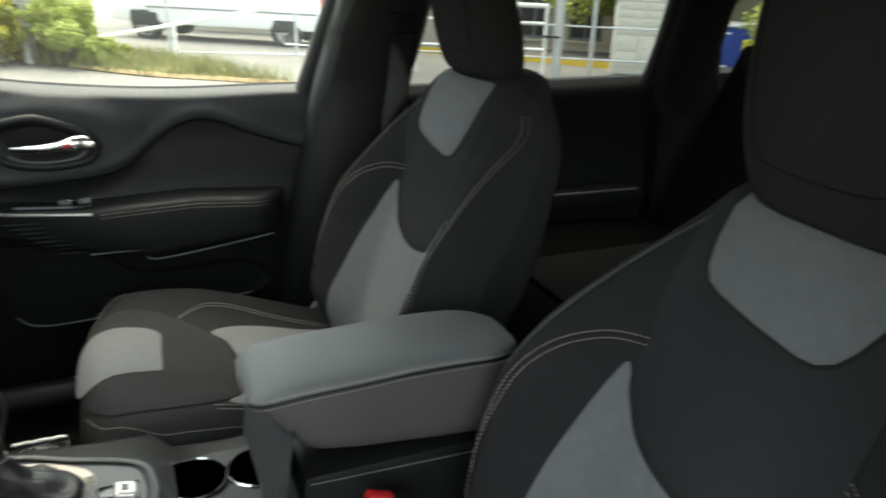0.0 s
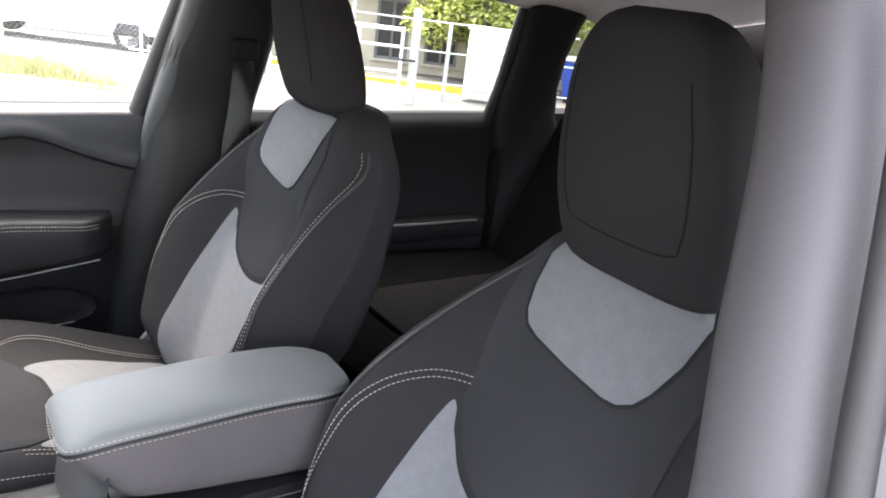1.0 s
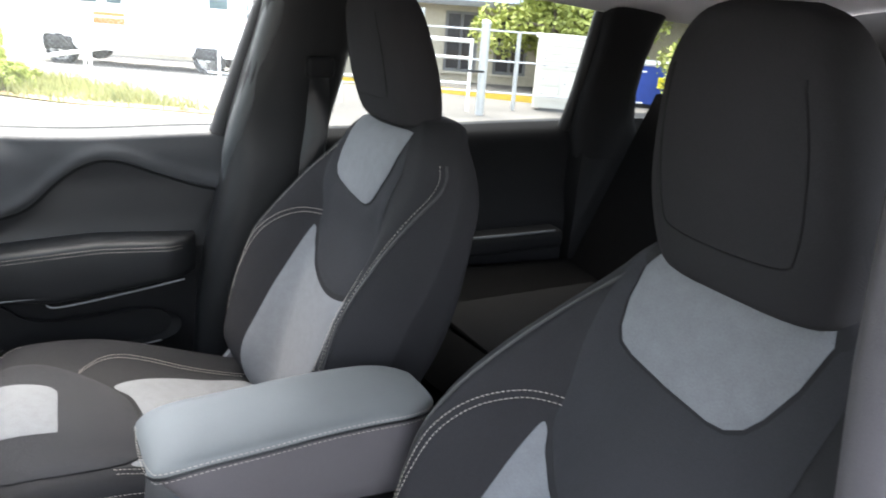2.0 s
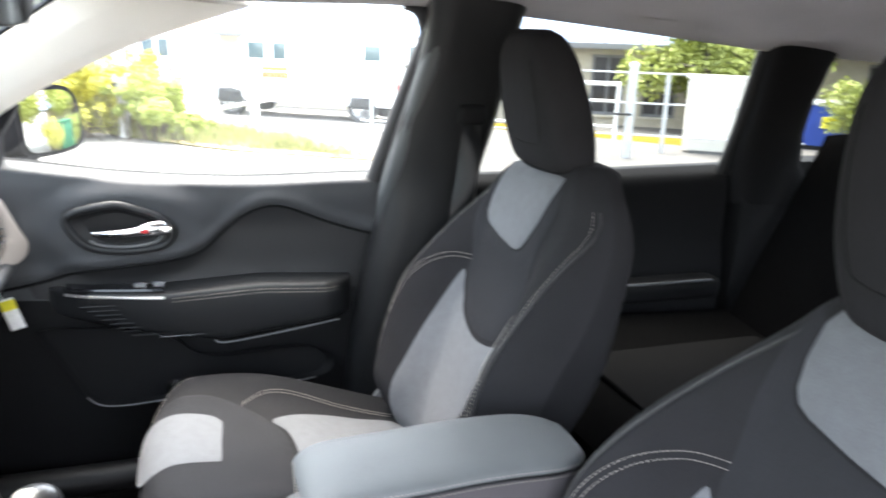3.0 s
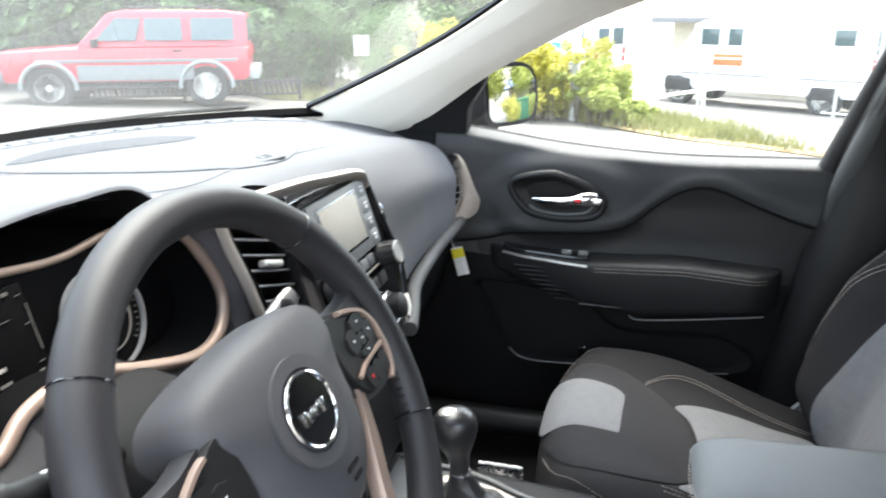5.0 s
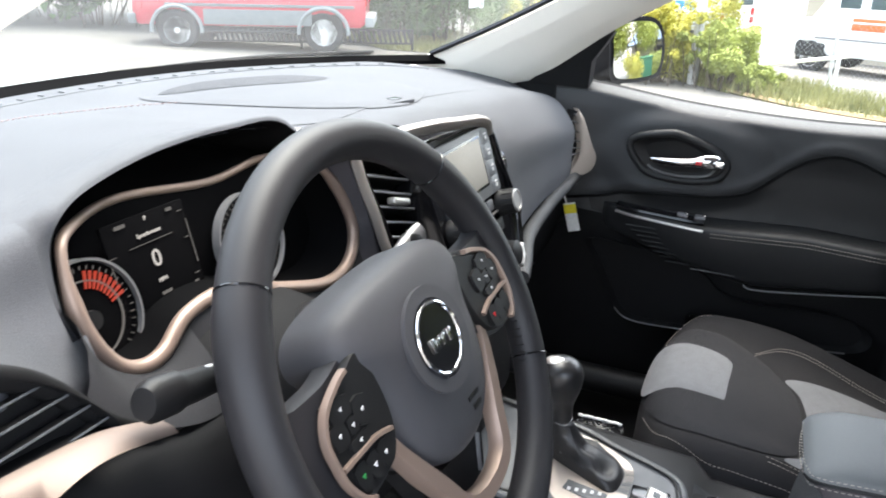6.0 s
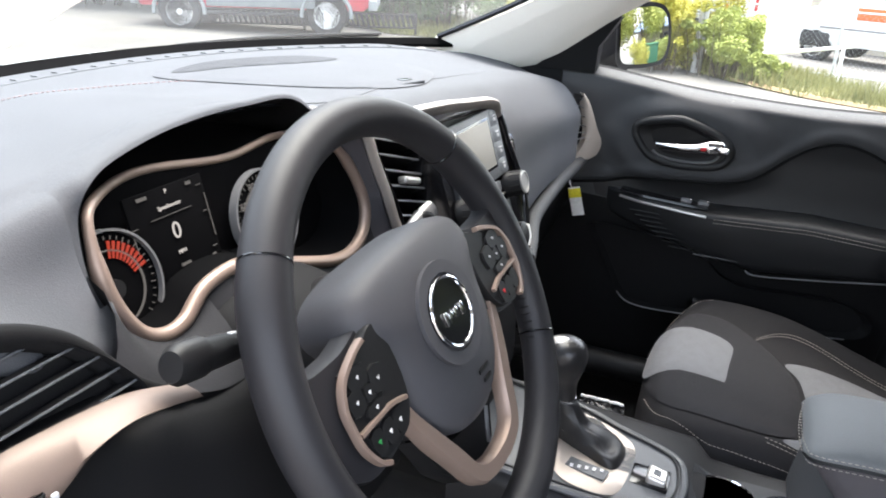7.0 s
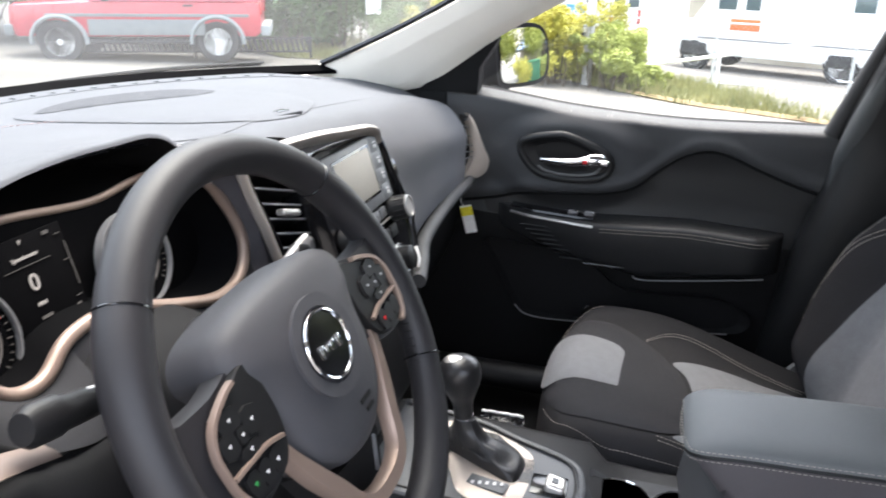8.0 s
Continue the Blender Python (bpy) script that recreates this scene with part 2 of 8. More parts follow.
def curve(pts, n=8, closed=False):
    """Catmull-Rom through the points."""
    P = [Vector(p) for p in pts]
    out, k = [], len(P)
    for i in range(k if closed else k - 1):
        g = lambda j: P[j % k] if closed else P[max(0, min(k - 1, j))]
        a, b, c, d = g(i - 1), g(i), g(i + 1), g(i + 2)
        for j in range(n):
            t = j / n
            out.append(0.5 * (2 * b + (c - a) * t + (2 * a - 5 * b + 4 * c - d) * t * t + (3 * b - a - 3 * c + d) * t ** 3))
    if not closed:
        out.append(P[-1].copy())
    return out


def loft(bm, rings, closed=True, cap=True):
    vs = [[bm.verts.new(p) for p in r] for r in rings]
    k = len(rings[0])
    for a, b in zip(vs, vs[1:]):
        for i in range(k if closed else k - 1):
            j = (i + 1) % k
            bm.faces.new((a[i], a[j], b[j], b[i]))
    if cap and closed:
        bm.faces.new(vs[0][::-1])
        bm.faces.new(vs[-1])
    return bm


def tube(bm, pts, r, seg=8, closed=False, squash=(1, 1), up=(0, 0, 1)):
    """Sweep a round or oval section along the points; r: one radius or one for each point."""
    P = [Vector(p) for p in pts]
    k = len(P)
    rings = []
    for i, p in enumerate(P):
        t = (P[(i + 1) % k] - P[i - 1]) if closed else (P[min(k - 1, i + 1)] - P[max(0, i - 1)])
        t.normalize()
        u = Vector(up)
        s = t.cross(u)
        if s.length < 1e-3:
            s = t.cross(Vector((1, 0, 0.1)))
        s.normalize()
        w = s.cross(t)
        q = r[i] if isinstance(r, (list, tuple)) else r
        rings.append([p + (s * math.cos(a) * squash[0] + w * math.sin(a) * squash[1]) * q for a in (2 * math.pi * j / seg for j in range(seg))])
    if closed:
        rings.append(rings[0])
        loft(bm, rings, cap=False)
        bmesh.ops.remove_doubles(bm, verts=bm.verts, dist=1e-6)
        return bm
    return loft(bm, rings)


def new_tube(pts, r, seg=8, closed=False, squash=(1, 1), up=(0, 0, 1)):
    return tube(bmesh.new(), pts, r, seg, closed, squash, up)


def surface(fn, nu, nv, thick=0.0, inward=(0, 0, 0)):
    """A grid through fn(u, v), u and v from 0 to 1; with thick, a closed sheet whose back lies off by inward."""
    bm = bmesh.new()
    g = [[bm.verts.new(fn(i / nu, j / nv)) for j in range(nv + 1)] for i in range(nu + 1)]
    for i in range(nu):
        for j in range(nv):
            bm.faces.new((g[i][j], g[i + 1][j], g[i + 1][j + 1], g[i][j + 1]))
    if thick:
        bmesh.ops.solidify(bm, geom=bm.faces[:], thickness=thick)
    return bm


def inside(p, poly):
    c = False
    for i in range(len(poly)):
        (x1, y1), (x2, y2) = poly[i - 1], poly[i]
        if (y1 > p[1]) != (y2 > p[1]) and p[0] < (x2 - x1) * (p[1] - y1) / (y2 - y1) + x1:
            c = not c
    return c


def edge_gap(p, poly):
    best = 9.0
    px, py = p
    for i in range(len(poly)):
        (x1, y1), (x2, y2) = poly[i - 1], poly[i]
        dx, dy = x2 - x1, y2 - y1
        k = max(0, min(1, ((px - x1) * dx + (py - y1) * dy) / (dx * dx + dy * dy + 1e-12)))
        best = min(best, math.hypot(px - x1 - k * dx, py - y1 - k * dy))
    return best


from mathutils.geometry import delaunay_2d_cdt


def panel(poly, fn, step=0.012, puff=0.006, soft=0.012, sink=-0.0018, hole=None):
    """A padded panel with the outline poly, laid on the surface fn(a, b, lift)."""
    poly = [tuple(p[:2]) for p in poly]
    rim = list(poly)
    edges = [(i, (i + 1) % len(rim)) for i in range(len(rim))]
    if hole:
        h0 = len(rim)
        rim += [tuple(p[:2]) for p in hole]
        edges += [(h0 + i, h0 + (i + 1) % len(hole)) for i in range(len(hole))]
    pts = list(rim)
    x0, x1 = min(p[0] for p in poly), max(p[0] for p in poly)
    y0, y1 = min(p[1] for p in poly), max(p[1] for p in poly)
    for i in range(1, int((x1 - x0) / step) + 1):
        for j in range(1, int((y1 - y0) / step) + 1):
            p = (x0 + i * step, y0 + (j + 0.5 * (i % 2)) * step)
            if inside(p, poly) and edge_gap(p, poly) > step * 0.45 and not (hole and (inside(p, rim[len(poly):]) or edge_gap(p, rim[len(poly):]) < step * 0.45)):
                pts.append(p)
    vs, _, fs, *_ = delaunay_2d_cdt([Vector(p) for p in pts], edges, [], 0, 1e-7)
    bm = bmesh.new()
    made = []
    for v in vs:
        d = edge_gap(v, poly)
        if hole:
            d = min(d, edge_gap(v, rim[len(poly):]))
        k = min(1, d / soft)
        made.append(bm.verts.new(fn(v[0], v[1], -sink + (puff + sink) * math.sqrt(k * (2 - k)))))
    for f in fs:
        cx, cy = sum(vs[i][0] for i in f) / len(f), sum(vs[i][1] for i in f) / len(f)
        if inside((cx, cy), poly) and not (hole and inside((cx, cy), rim[len(poly):])):
            try:
                bm.faces.new([made[i] for i in f])
            except ValueError:
                pass
    loose = [v for v in bm.verts if not v.link_faces]
    bmesh.ops.delete(bm, geom=loose, context="VERTS")
    return bm


def stitches(path, long=0.0045, gap=0.0015, r=0.00055):
    """A row of single stitches along a 3D path."""
    bm = bmesh.new()
    P = [Vector(p) for p in path]
    run = [0.0]
    for a, b in zip(P, P[1:]):
        run.append(run[-1] + (b - a).length)

    def where(s):
        for i in range(len(P) - 1):
            if run[i + 1] >= s:
                return P[i].lerp(P[i + 1], (s - run[i]) / max(1e-9, run[i + 1] - run[i]))
        return P[-1]
    s = 0.0
    while s + long < run[-1]:
        a, b = where(s), where(s + long)
        m = (a + b) / 2
        tube(bm, [a, a.lerp(m, 0.5) , m, b.lerp(m, 0.5), b], [r * 0.4, r, r, r, r * 0.4], seg=4)
        s += long + gap
    return bm


def lathe(bm, prof, seg=24, m=None):
    """Turn a profile of (radius, height) round z, then move it by m."""
    rings = [[Vector((r * math.cos(a), r * math.sin(a), z)) for a in (2 * math.pi * i / seg for i in range(seg))] for r, z in prof]
    if m is not None:
        rings = [[m @ p for p in r] for r in rings]
    return loft(bm, rings)


def lerp_list(xs, ys, x):
    if x <= xs[0]:
        return ys[0]
    for i in range(len(xs) - 1):
        if x <= xs[i + 1]:
            k = (x - xs[i]) / (xs[i + 1] - xs[i])
            return ys[i] + (ys[i + 1] - ys[i]) * k
    return ys[-1]


def smooth_list(xs, ys, x):
    """Smooth curve through the table (monotone cubic, near enough)."""
    if x <= xs[0]:
        return ys[0]
    if x >= xs[-1]:
        return ys[-1]
    n = len(xs)
    for i in range(n - 1):
        if x <= xs[i + 1]:
            h = xs[i + 1] - xs[i]
            k = (x - xs[i]) / h
            s0 = (ys[i + 1] - ys[max(0, i - 1)]) / (xs[i + 1] - xs[max(0, i - 1)])
            j = min(n - 1, i + 2)
            s1 = (ys[j] - ys[i]) / (xs[j] - xs[i])
            return (2 * k ** 3 - 3 * k * k + 1) * ys[i] + (k ** 3 - 2 * k * k + k) * h * s0 + (3 * k * k - 2 * k ** 3) * ys[i + 1] + (k ** 3 - k * k) * h * s1


def sstep(a, b, x):
    k = max(0, min(1, (x - a) / (b - a)))
    return k * k * (3 - 2 * k)


# ---- ground and car shell ----
def ground_z(x, y):
    """The lot falls gently away from the car."""
    d = max(0.0, math.hypot(x, y) - 2.5)
    return (-0.0425 * x + 0.026 * y) * sstep(0, 3, d) if d > 0 else 0.0


def ground_fn(u, v):
    a, b = 2 * u - 1, 2 * v - 1
    x, y = 12 + math.copysign(abs(a) ** 3, a) * 480 + a * 25, math.copysign(abs(b) ** 3, b) * 480 + b * 25
    k = sstep(60, 200, math.hypot(x, y))
    z = ground_z(x, y) * (1 - k) - 1.2 * k
    return (x, y, z + 0.015 * noise.noise(Vector((x * 0.4, y * 0.4, 0))) - (0.0 if k else 0.0))


tagged(part("ground", surface(ground_fn, 120, 120), ASPHALT), "pale worn concrete and asphalt of the lot", "ground", kind="structure")

# roof and cloth headliner
def liner_fn(u, v):
    y = 0.02 + (-1.95) * v
    w = smooth_list([-2.0, -1.4, -0.8, -0.3, 0.02], [0.56, 0.60, 0.59, 0.60, 0.55], y)
    a = 2 * u - 1
    top = smooth_list([-2.0, -1.4, -0.8, -0.3, 0.0, 0.02], [1.36, 1.41, 1.45, 1.455, 1.42, 1.40], y)
    side = smooth_list([-2.0, -1.4, -0.8, -0.55, -0.3, 0.0, 0.02], [1.27, 1.305, 1.355, 1.366, 1.362, 1.37, 1.365], y)
    return (a * w, y, side + (top - side) * (1 - abs(a) ** 2.6))


tagged(part("ceiling", surface(liner_fn, 40, 40, thick=-0.012), LINER), "pale grey-brown cloth headliner under the roof", "ceiling", kind="structure")


def roof_fn(u, v):
    x, y, z = liner_fn(u, v)
    return (x * 1.06, y * 1.01 + 0.02, z + 0.03)


tagged(part("roof_outer", surface(roof_fn, 24, 24, thick=0.004), BODYPAINT), "painted steel roof skin of the car", "roof", kind="structure")


def floor_fn(u, v):
    x, y = (2 * u - 1) * 0.72, 0.75 - 2.7 * v
    z = 0.40 + 0.12 * math.exp(-(x / 0.12) ** 4) + 0.22 * sstep(0.45, 0.75, y) + 0.10 * sstep(-1.0, -1.25, y)
    return (x, y, z + 0.002 * noise.noise(Vector((x * 20, y * 20, 0))))


tagged(part("floor", surface(floor_fn, 40, 60, thick=-0.02), CARPET), "black carpet over the car floor and tunnel", "floor", kind="structure")


# pillars, built for the passenger side and mirrored
def pillar_ring(c, hx, hy, n=16):
    out = []
    for i in range(n):
        a = 2 * math.pi * i / n
        ca, sa = math.cos(a), math.sin(a)
        out.append(Vector((c[0] + hx * math.copysign(abs(ca) ** 0.6, ca), c[1] + hy * math.copysign(abs(sa) ** 0.6, sa), c[2])))
    return out


def mirrored(p, side):
    return Vector((p[0] * side, p[1], p[2]))


def front_pillar(side):
    ws = curve([(0.640, 0.560, 1.055), (0.618, 0.440, 1.118), (0.600, 0.300, 1.178), (0.580, 0.160, 1.247), (0.562, 0.050, 1.312), (0.548, -0.040, 1.375)], 6)
    win = curve([(0.690, 0.320, 1.060), (0.688, 0.225, 1.088), (0.664, 0.120, 1.165), (0.645, 0.030, 1.219), (0.626, -0.110, 1.289), (0.608, -0.300, 1.356)], 6)
    if side < 0:
        out = Vector((0.07, -0.02, 0.02))
        ws, win = [p + out for p in ws], [p + out for p in win]
    rings = []
    for a, b in zip(ws, win):
        d = (b - a)
        nrm = Vector((1.0, 0.25, 0.65)).normalized()
        t = (a.lerp(b, 0.5)) - nrm * 0.012
        a2, b2 = a + nrm * 0.018, b + nrm * 0.03
        ring = [a, a.lerp(t, 0.5) - nrm * 0.004, a.lerp(b, 0.3) - nrm * 0.010, t, a.lerp(b, 0.7) - nrm * 0.010, b.lerp(t, 0.5) - nrm * 0.004, b, b2, a2]
        rings.append([mirrored(p, side) for p in ring])
    bm = bmesh.new()
    loft(bm, rings)
    return tagged(part("trim", bm, PILLARTRIM, angle=60), "pale smooth cloth-covered windscreen pillar trim", "pillar trim", kind="structure")


def door_pillar(side):
    st = [(0.42, 0.735, -0.58, 0.055, 0.13), (0.60, 0.722, -0.585, 0.060, 0.115), (0.80, 0.695, -0.605, 0.065, 0.105), (0.95, 0.680, -0.635, 0.062, 0.10),
          (1.05, 0.668, -0.645, 0.050, 0.10), (1.15, 0.640, -0.665, 0.045, 0.098), (1.25, 0.615, -0.685, 0.042, 0.092), (1.33, 0.592, -0.695, 0.040, 0.09), (1.40, 0.570, -0.70, 0.04, 0.10)]
    rings = []
    for z, x, y, hx, hy in st:
        rings.append([mirrored(p, side) for p in pillar_ring((x - (0.024 if side < 0 else 0), y, z), hx, hy, 20)])
    pts = list(zip(*rings))
    fine = [curve(c, 4) for c in pts]
    bm = bmesh.new()
    loft(bm, [list(r) for r in zip(*fine)])
    # one mirrored trim, in a shaded tone and a daylit tone
    return tagged(part("trim", bm, PILLARDARK if side > 0 else PILLARGREY, angle=60), "moulded centre pillar trim between the doors, its shade in the dark colour" if side > 0 else "moulded centre pillar trim beside the open doorway, daylight in its grey", "pillar trim", kind="structure")


def rear_pillar(side):
    st = [(0.95, 0.70, -1.53, 0.05, 0.12), (1.04, 0.690, -1.49, 0.045, 0.10), (1.12, 0.668, -1.475, 0.045, 0.085), (1.20, 0.646, -1.475, 0.042, 0.08), (1.27, 0.62, -1.475, 0.04, 0.085), (1.36, 0.585, -1.475, 0.04, 0.10)]
    rings = [[mirrored(p, side) for p in pillar_ring((x, y, z), hx, hy, 20)] for z, x, y, hx, hy in st]
    bm = bmesh.new()
    loft(bm, rings)
    # blacker than the front trim: dim rear of the cabin put into the colour
    return tagged(part("trim", bm, DEEPBLACK, angle=60), "moulded rear pillar trim behind the rear door, darkened for the shade there", "pillar trim", kind="structure")


for side in (1, -1):
    front_pillar(side)
    door_pillar(side)
    rear_pillar(side)

# rubber seal of the open driver doorway
ds = curve([(-0.735, -0.52, 0.45), (-0.722, -0.525, 0.80), (-0.700, -0.545, 1.03), (-0.672, -0.572, 1.15), (-0.645, -0.598, 1.26), (-0.622, -0.612, 1.36)], 8)
tagged(part("trim", new_tube([p + Vector((0.0, -0.012, 0)) for p in ds], 0.011, 10), RUBBER), "black rubber seal of the open driver doorway", "door seal", kind="structure")
tagged(part("trim", new_tube([p + Vector((-0.03, -0.03, 0)) for p in ds], 0.016, 10), BODYPAINT), "painted flange of the open driver doorway", "door flange", kind="structure")

# lit front of the passenger centre pillar, its daylight put into a paler colour
seal = curve([(0.676, -0.545, 0.80), (0.668, -0.545, 0.93), (0.655, -0.548, 1.03), (0.628, -0.578, 1.15), (0.600, -0.605, 1.26), (0.586, -0.622, 1.33)], 8)
tagged(part("trim", new_tube([p + Vector((0.006, -0.022, 0)) for p in seal], 0.034, 22, squash=(1, 0.8)), PILLARLIT), "rounded front of the centre pillar trim, paler for the daylight on it", "pillar trim", kind="structure")

# lower body sides, rear and roof rails close the car
def side_wall(side):
    bm = bmesh.new()
    if side > 0:
        box(bm, (0.79, -0.75, 0.70), (0.06, 2.7, 0.62), 0.02)
    else:
        box(bm, (-0.79, -1.30, 0.70), (0.06, 1.42, 0.62), 0.02)
    box(bm, (side * 0.76, -0.75, 0.33), (0.12, 2.7, 0.14), 0.02)
    return tagged(part("wall_side", bm, BODYPAINT), "painted steel lower body side of the car", "car body", kind="structure")


side_wall(1)
side_wall(-1)
bm = bmesh.new()
box(bm, (0, -2.02, 0.75), (1.5, 0.05, 0.75), 0.02)
box(bm, (0, -2.00, 1.30), (1.2, 0.05, 0.16), 0.02)
tagged(part("wall_rear", bm, DEEPBLACK), "black-lined tailgate panel of the car", "car body", kind="structure")
bm = bmesh.new()
box(bm, (0.61, -1.75, 1.335), (0.08, 0.55, 0.06), 0.02)
box(bm, (-0.61, -1.75, 1.335), (0.08, 0.55, 0.06), 0.02)
tagged(part("roof_rail_inner", bm, PILLARDARK), "dark trim over the rear quarter windows", "trim", kind="structure")


# bonnet and cowl outside the windscreen
def bonnet_fn(u, v):
    x, y = (2 * u - 1) * 0.78, 0.84 + 0.95 * v
    return (x, y - 0.20 * (x / 0.78) ** 2 * (1 - v), 1.085 - 0.10 * v * v - 0.10 * abs(x / 0.78) ** 3 - 0.03 * v + 0.012 * sstep(0.25, 0.3, abs(x)) )


tagged(part("bonnet", surface(bonnet_fn, 40, 24, thick=-0.01), CARWHITE), "pale painted bonnet of the car beyond the windscreen", "car bonnet", kind="structure")


def cowl_y(x):
    return 0.775 - 0.34 * (abs(x) / 0.62) ** 2.4


def cowl_fn(u, v):
    x = (2 * u - 1) * 0.66
    return (x, cowl_y(x) + 0.015 + 0.09 * v, 1.080 - 0.012 * v)


tagged(part("cowl", surface(cowl_fn, 40, 4, thick=-0.02), PLASTIC), "black plastic cowl at the foot of the windscreen", "cowl panel", kind="structure")
# black ceramic band along the foot of the glass
bm = bmesh.new()
loft(bm, [[(x, cowl_y(x) - 0.014, 1.110), (x, cowl_y(x) + 0.006, 1.121), (x, cowl_y(x) + 0.010, 1.115), (x, cowl_y(x) - 0.010, 1.103)] for x in (-0.63 + 1.26 * i / 48 for i in range(49))])
tagged(part("trim", bm, DIALBLACK), "black band along the foot of the windscreen glass", "windscreen band", kind="structure")
# black edge of the glass along the passenger pillar
wsr = curve([(0.625, 0.440, 1.121), (0.606, 0.300, 1.182), (0.586, 0.160, 1.251), (0.568, 0.050, 1.316), (0.554, -0.040, 1.379)], 6)
for side in (1, -1):
    tagged(part("trim", new_tube([mirrored(p + Vector((-0.008, 0.006, 0.002)), side) for p in wsr], 0.006, 6), GLOSSBLACK), "thin black edge of the windscreen along its pillar", "windscreen edge", kind="structure")


def windshield_fn(u, v):
    a = 2 * u - 1
    lo = Vector((a * 0.70, cowl_y(a * 0.70) + 0.03, 1.112))
    hi = Vector((a * 0.615, 0.02 + 0.03 * (1 - a * a) - 0.06 * a * a, 1.375 + 0.05 * (1 - abs(a) ** 2.5)))
    return lo.lerp(hi, v) + Vector((0, 0.02, 0.02)) * (4 * v * (1 - v))


ob = tagged(part("window_1", surface(windshield_fn, 30, 20), WINDSHIELD), "clear raked windscreen glass", "windscreen", kind="structure")
ob.visible_shadow = False


def pane(name, corners, label, material=CLEAR):
    a, b, c, d = [Vector(p) for p in corners]
    bm = surface(lambda u, v: a.lerp(b, u).lerp(d.lerp(c, u), v) + Vector((0.012 * 4 * v * (1 - v), 0, 0)), 6, 6)
    ob = tagged(part(name, bm, material), label, "window", kind="structure")
    ob.visible_shadow = material is not CLEAR
    return ob


pane("window_2", [(0.70, 0.24, 1.02), (0.70, -0.54, 1.02), (0.61, -0.62, 1.375), (0.61, -0.30, 1.375)], "clear glass of the front passenger door window")
pane("window_3", [(0.70, -0.74, 1.0), (0.70, -1.39, 1.02), (0.61, -1.39, 1.32), (0.61, -0.77, 1.375)], "grey-tinted glass of the rear passenger door window", PRIVACY)
pane("window_4", [(0.69, -1.58, 1.04), (0.66, -1.98, 1.08), (0.59, -1.96, 1.29), (0.62, -1.56, 1.30)], "grey-tinted glass of the rear quarter window", PRIVACY)
pane("window_5", [(-0.69, -1.58, 1.04), (-0.66, -1.98, 1.08), (-0.59, -1.96, 1.29), (-0.62, -1.56, 1.30)], "grey-tinted glass of the rear quarter window", PRIVACY)
pane("window_6", [(-0.55, -2.02, 1.12), (0.55, -2.02, 1.12), (0.50, -2.0, 1.23), (-0.50, -2.0, 1.23)], "grey-tinted glass of the tailgate window", PRIVACY)


# upper frames of the doors on the passenger side
def frame_strip(name, pts, r, label, material=PILLARDARK):
    return tagged(part(name, new_tube(curve(pts, 6), r, 10, squash=(1, 1)), material), label, "door frame", kind="structure")


frame_strip("trim", [(0.612, -0.24, 1.375), (0.606, -0.36, 1.382), (0.604, -0.50, 1.384), (0.604, -0.61, 1.378)], 0.012, "pale trim over the passenger door window", PILLARTRIM)
frame_strip("trim", [(0.600, -0.76, 1.372), (0.600, -0.90, 1.362), (0.604, -1.15, 1.340), (0.608, -1.39, 1.318)], 0.014, "pale trim over the rear door window", PILLARTRIM)
frame_strip("trim", [(0.705, -0.536, 1.030), (0.672, -0.571, 1.15), (0.645, -0.601, 1.25), (0.625, -0.620, 1.32), (0.612, -0.60, 1.365), (0.61, -0.57, 1.378)], 0.019, "black seal at the rear edge of the door window", RUBBER)
frame_strip("trim", [(0.700, -1.385, 1.02), (0.672, -1.393, 1.12), (0.64, -1.393, 1.24), (0.615, -1.39, 1.32)], 0.016, "black frame at the rear edge of the rear door window", PLASTIC)
bm = bmesh.new()
box(bm, (0.712, 0.32, 1.035), (0.05, 0.24, 0.085), 0.012)
tagged(part("trim", bm, DEEPBLACK), "black trim wedge between dashboard and pillar foot", "trim", kind="structure")
bm = bmesh.new()
for side in (1, -1):
    box(bm, (side * 0.79, 1.05, 0.66), (0.06, 1.50, 0.60), 0.02)
box(bm, (0, 1.80, 0.64), (1.60, 0.08, 0.56), 0.03)
tagged(part("wall_front", bm, CARWHITE), "pale painted front wings and nose under the bonnet", "car body", kind="structure")


# ---- front seats ----
BZ = [0.52, 0.58, 0.66, 0.74, 0.81, 0.88, 0.94, 1.00, 1.05, 1.09, 1.115]
BY = [-0.560, -0.572, -0.596, -0.625, -0.653, -0.681, -0.703, -0.724, -0.742, -0.760, -0.785]
BW = [0.130, 0.165, 0.225, 0.266, 0.282, 0.278, 0.256, 0.214, 0.170, 0.132, 0.086]


UPRIGHT = [0.0]
SHOULDER = [0.0]


def half_w(s, z):
    """Half width of the backrest; the inner shoulder may be fuller."""
    return smooth_list(BZ, BW, z) + (SHOULDER[0] * sstep(0.93, 1.07, z) if s < 0 else 0.0)


def back_y(s, z):
    """Front of the backrest: a hollow centre between two side bolsters."""
    k = abs(s) / half_w(s, z)
    bol = 0.100 * sstep(0.40, 0.80, k) * sstep(1.06, 0.84, z) * sstep(0.52, 0.68, z)
    roll = -(0.045 + 0.040 * sstep(1.10, 0.93, z)) * max(0.0, (k - 0.78) / 0.22) ** 2.2
    return smooth_list(BZ, BY, z) + bol + roll + 0.006 * math.cos(min(1, k) * 2.2) + UPRIGHT[0] * sstep(0.88, 1.02, z)


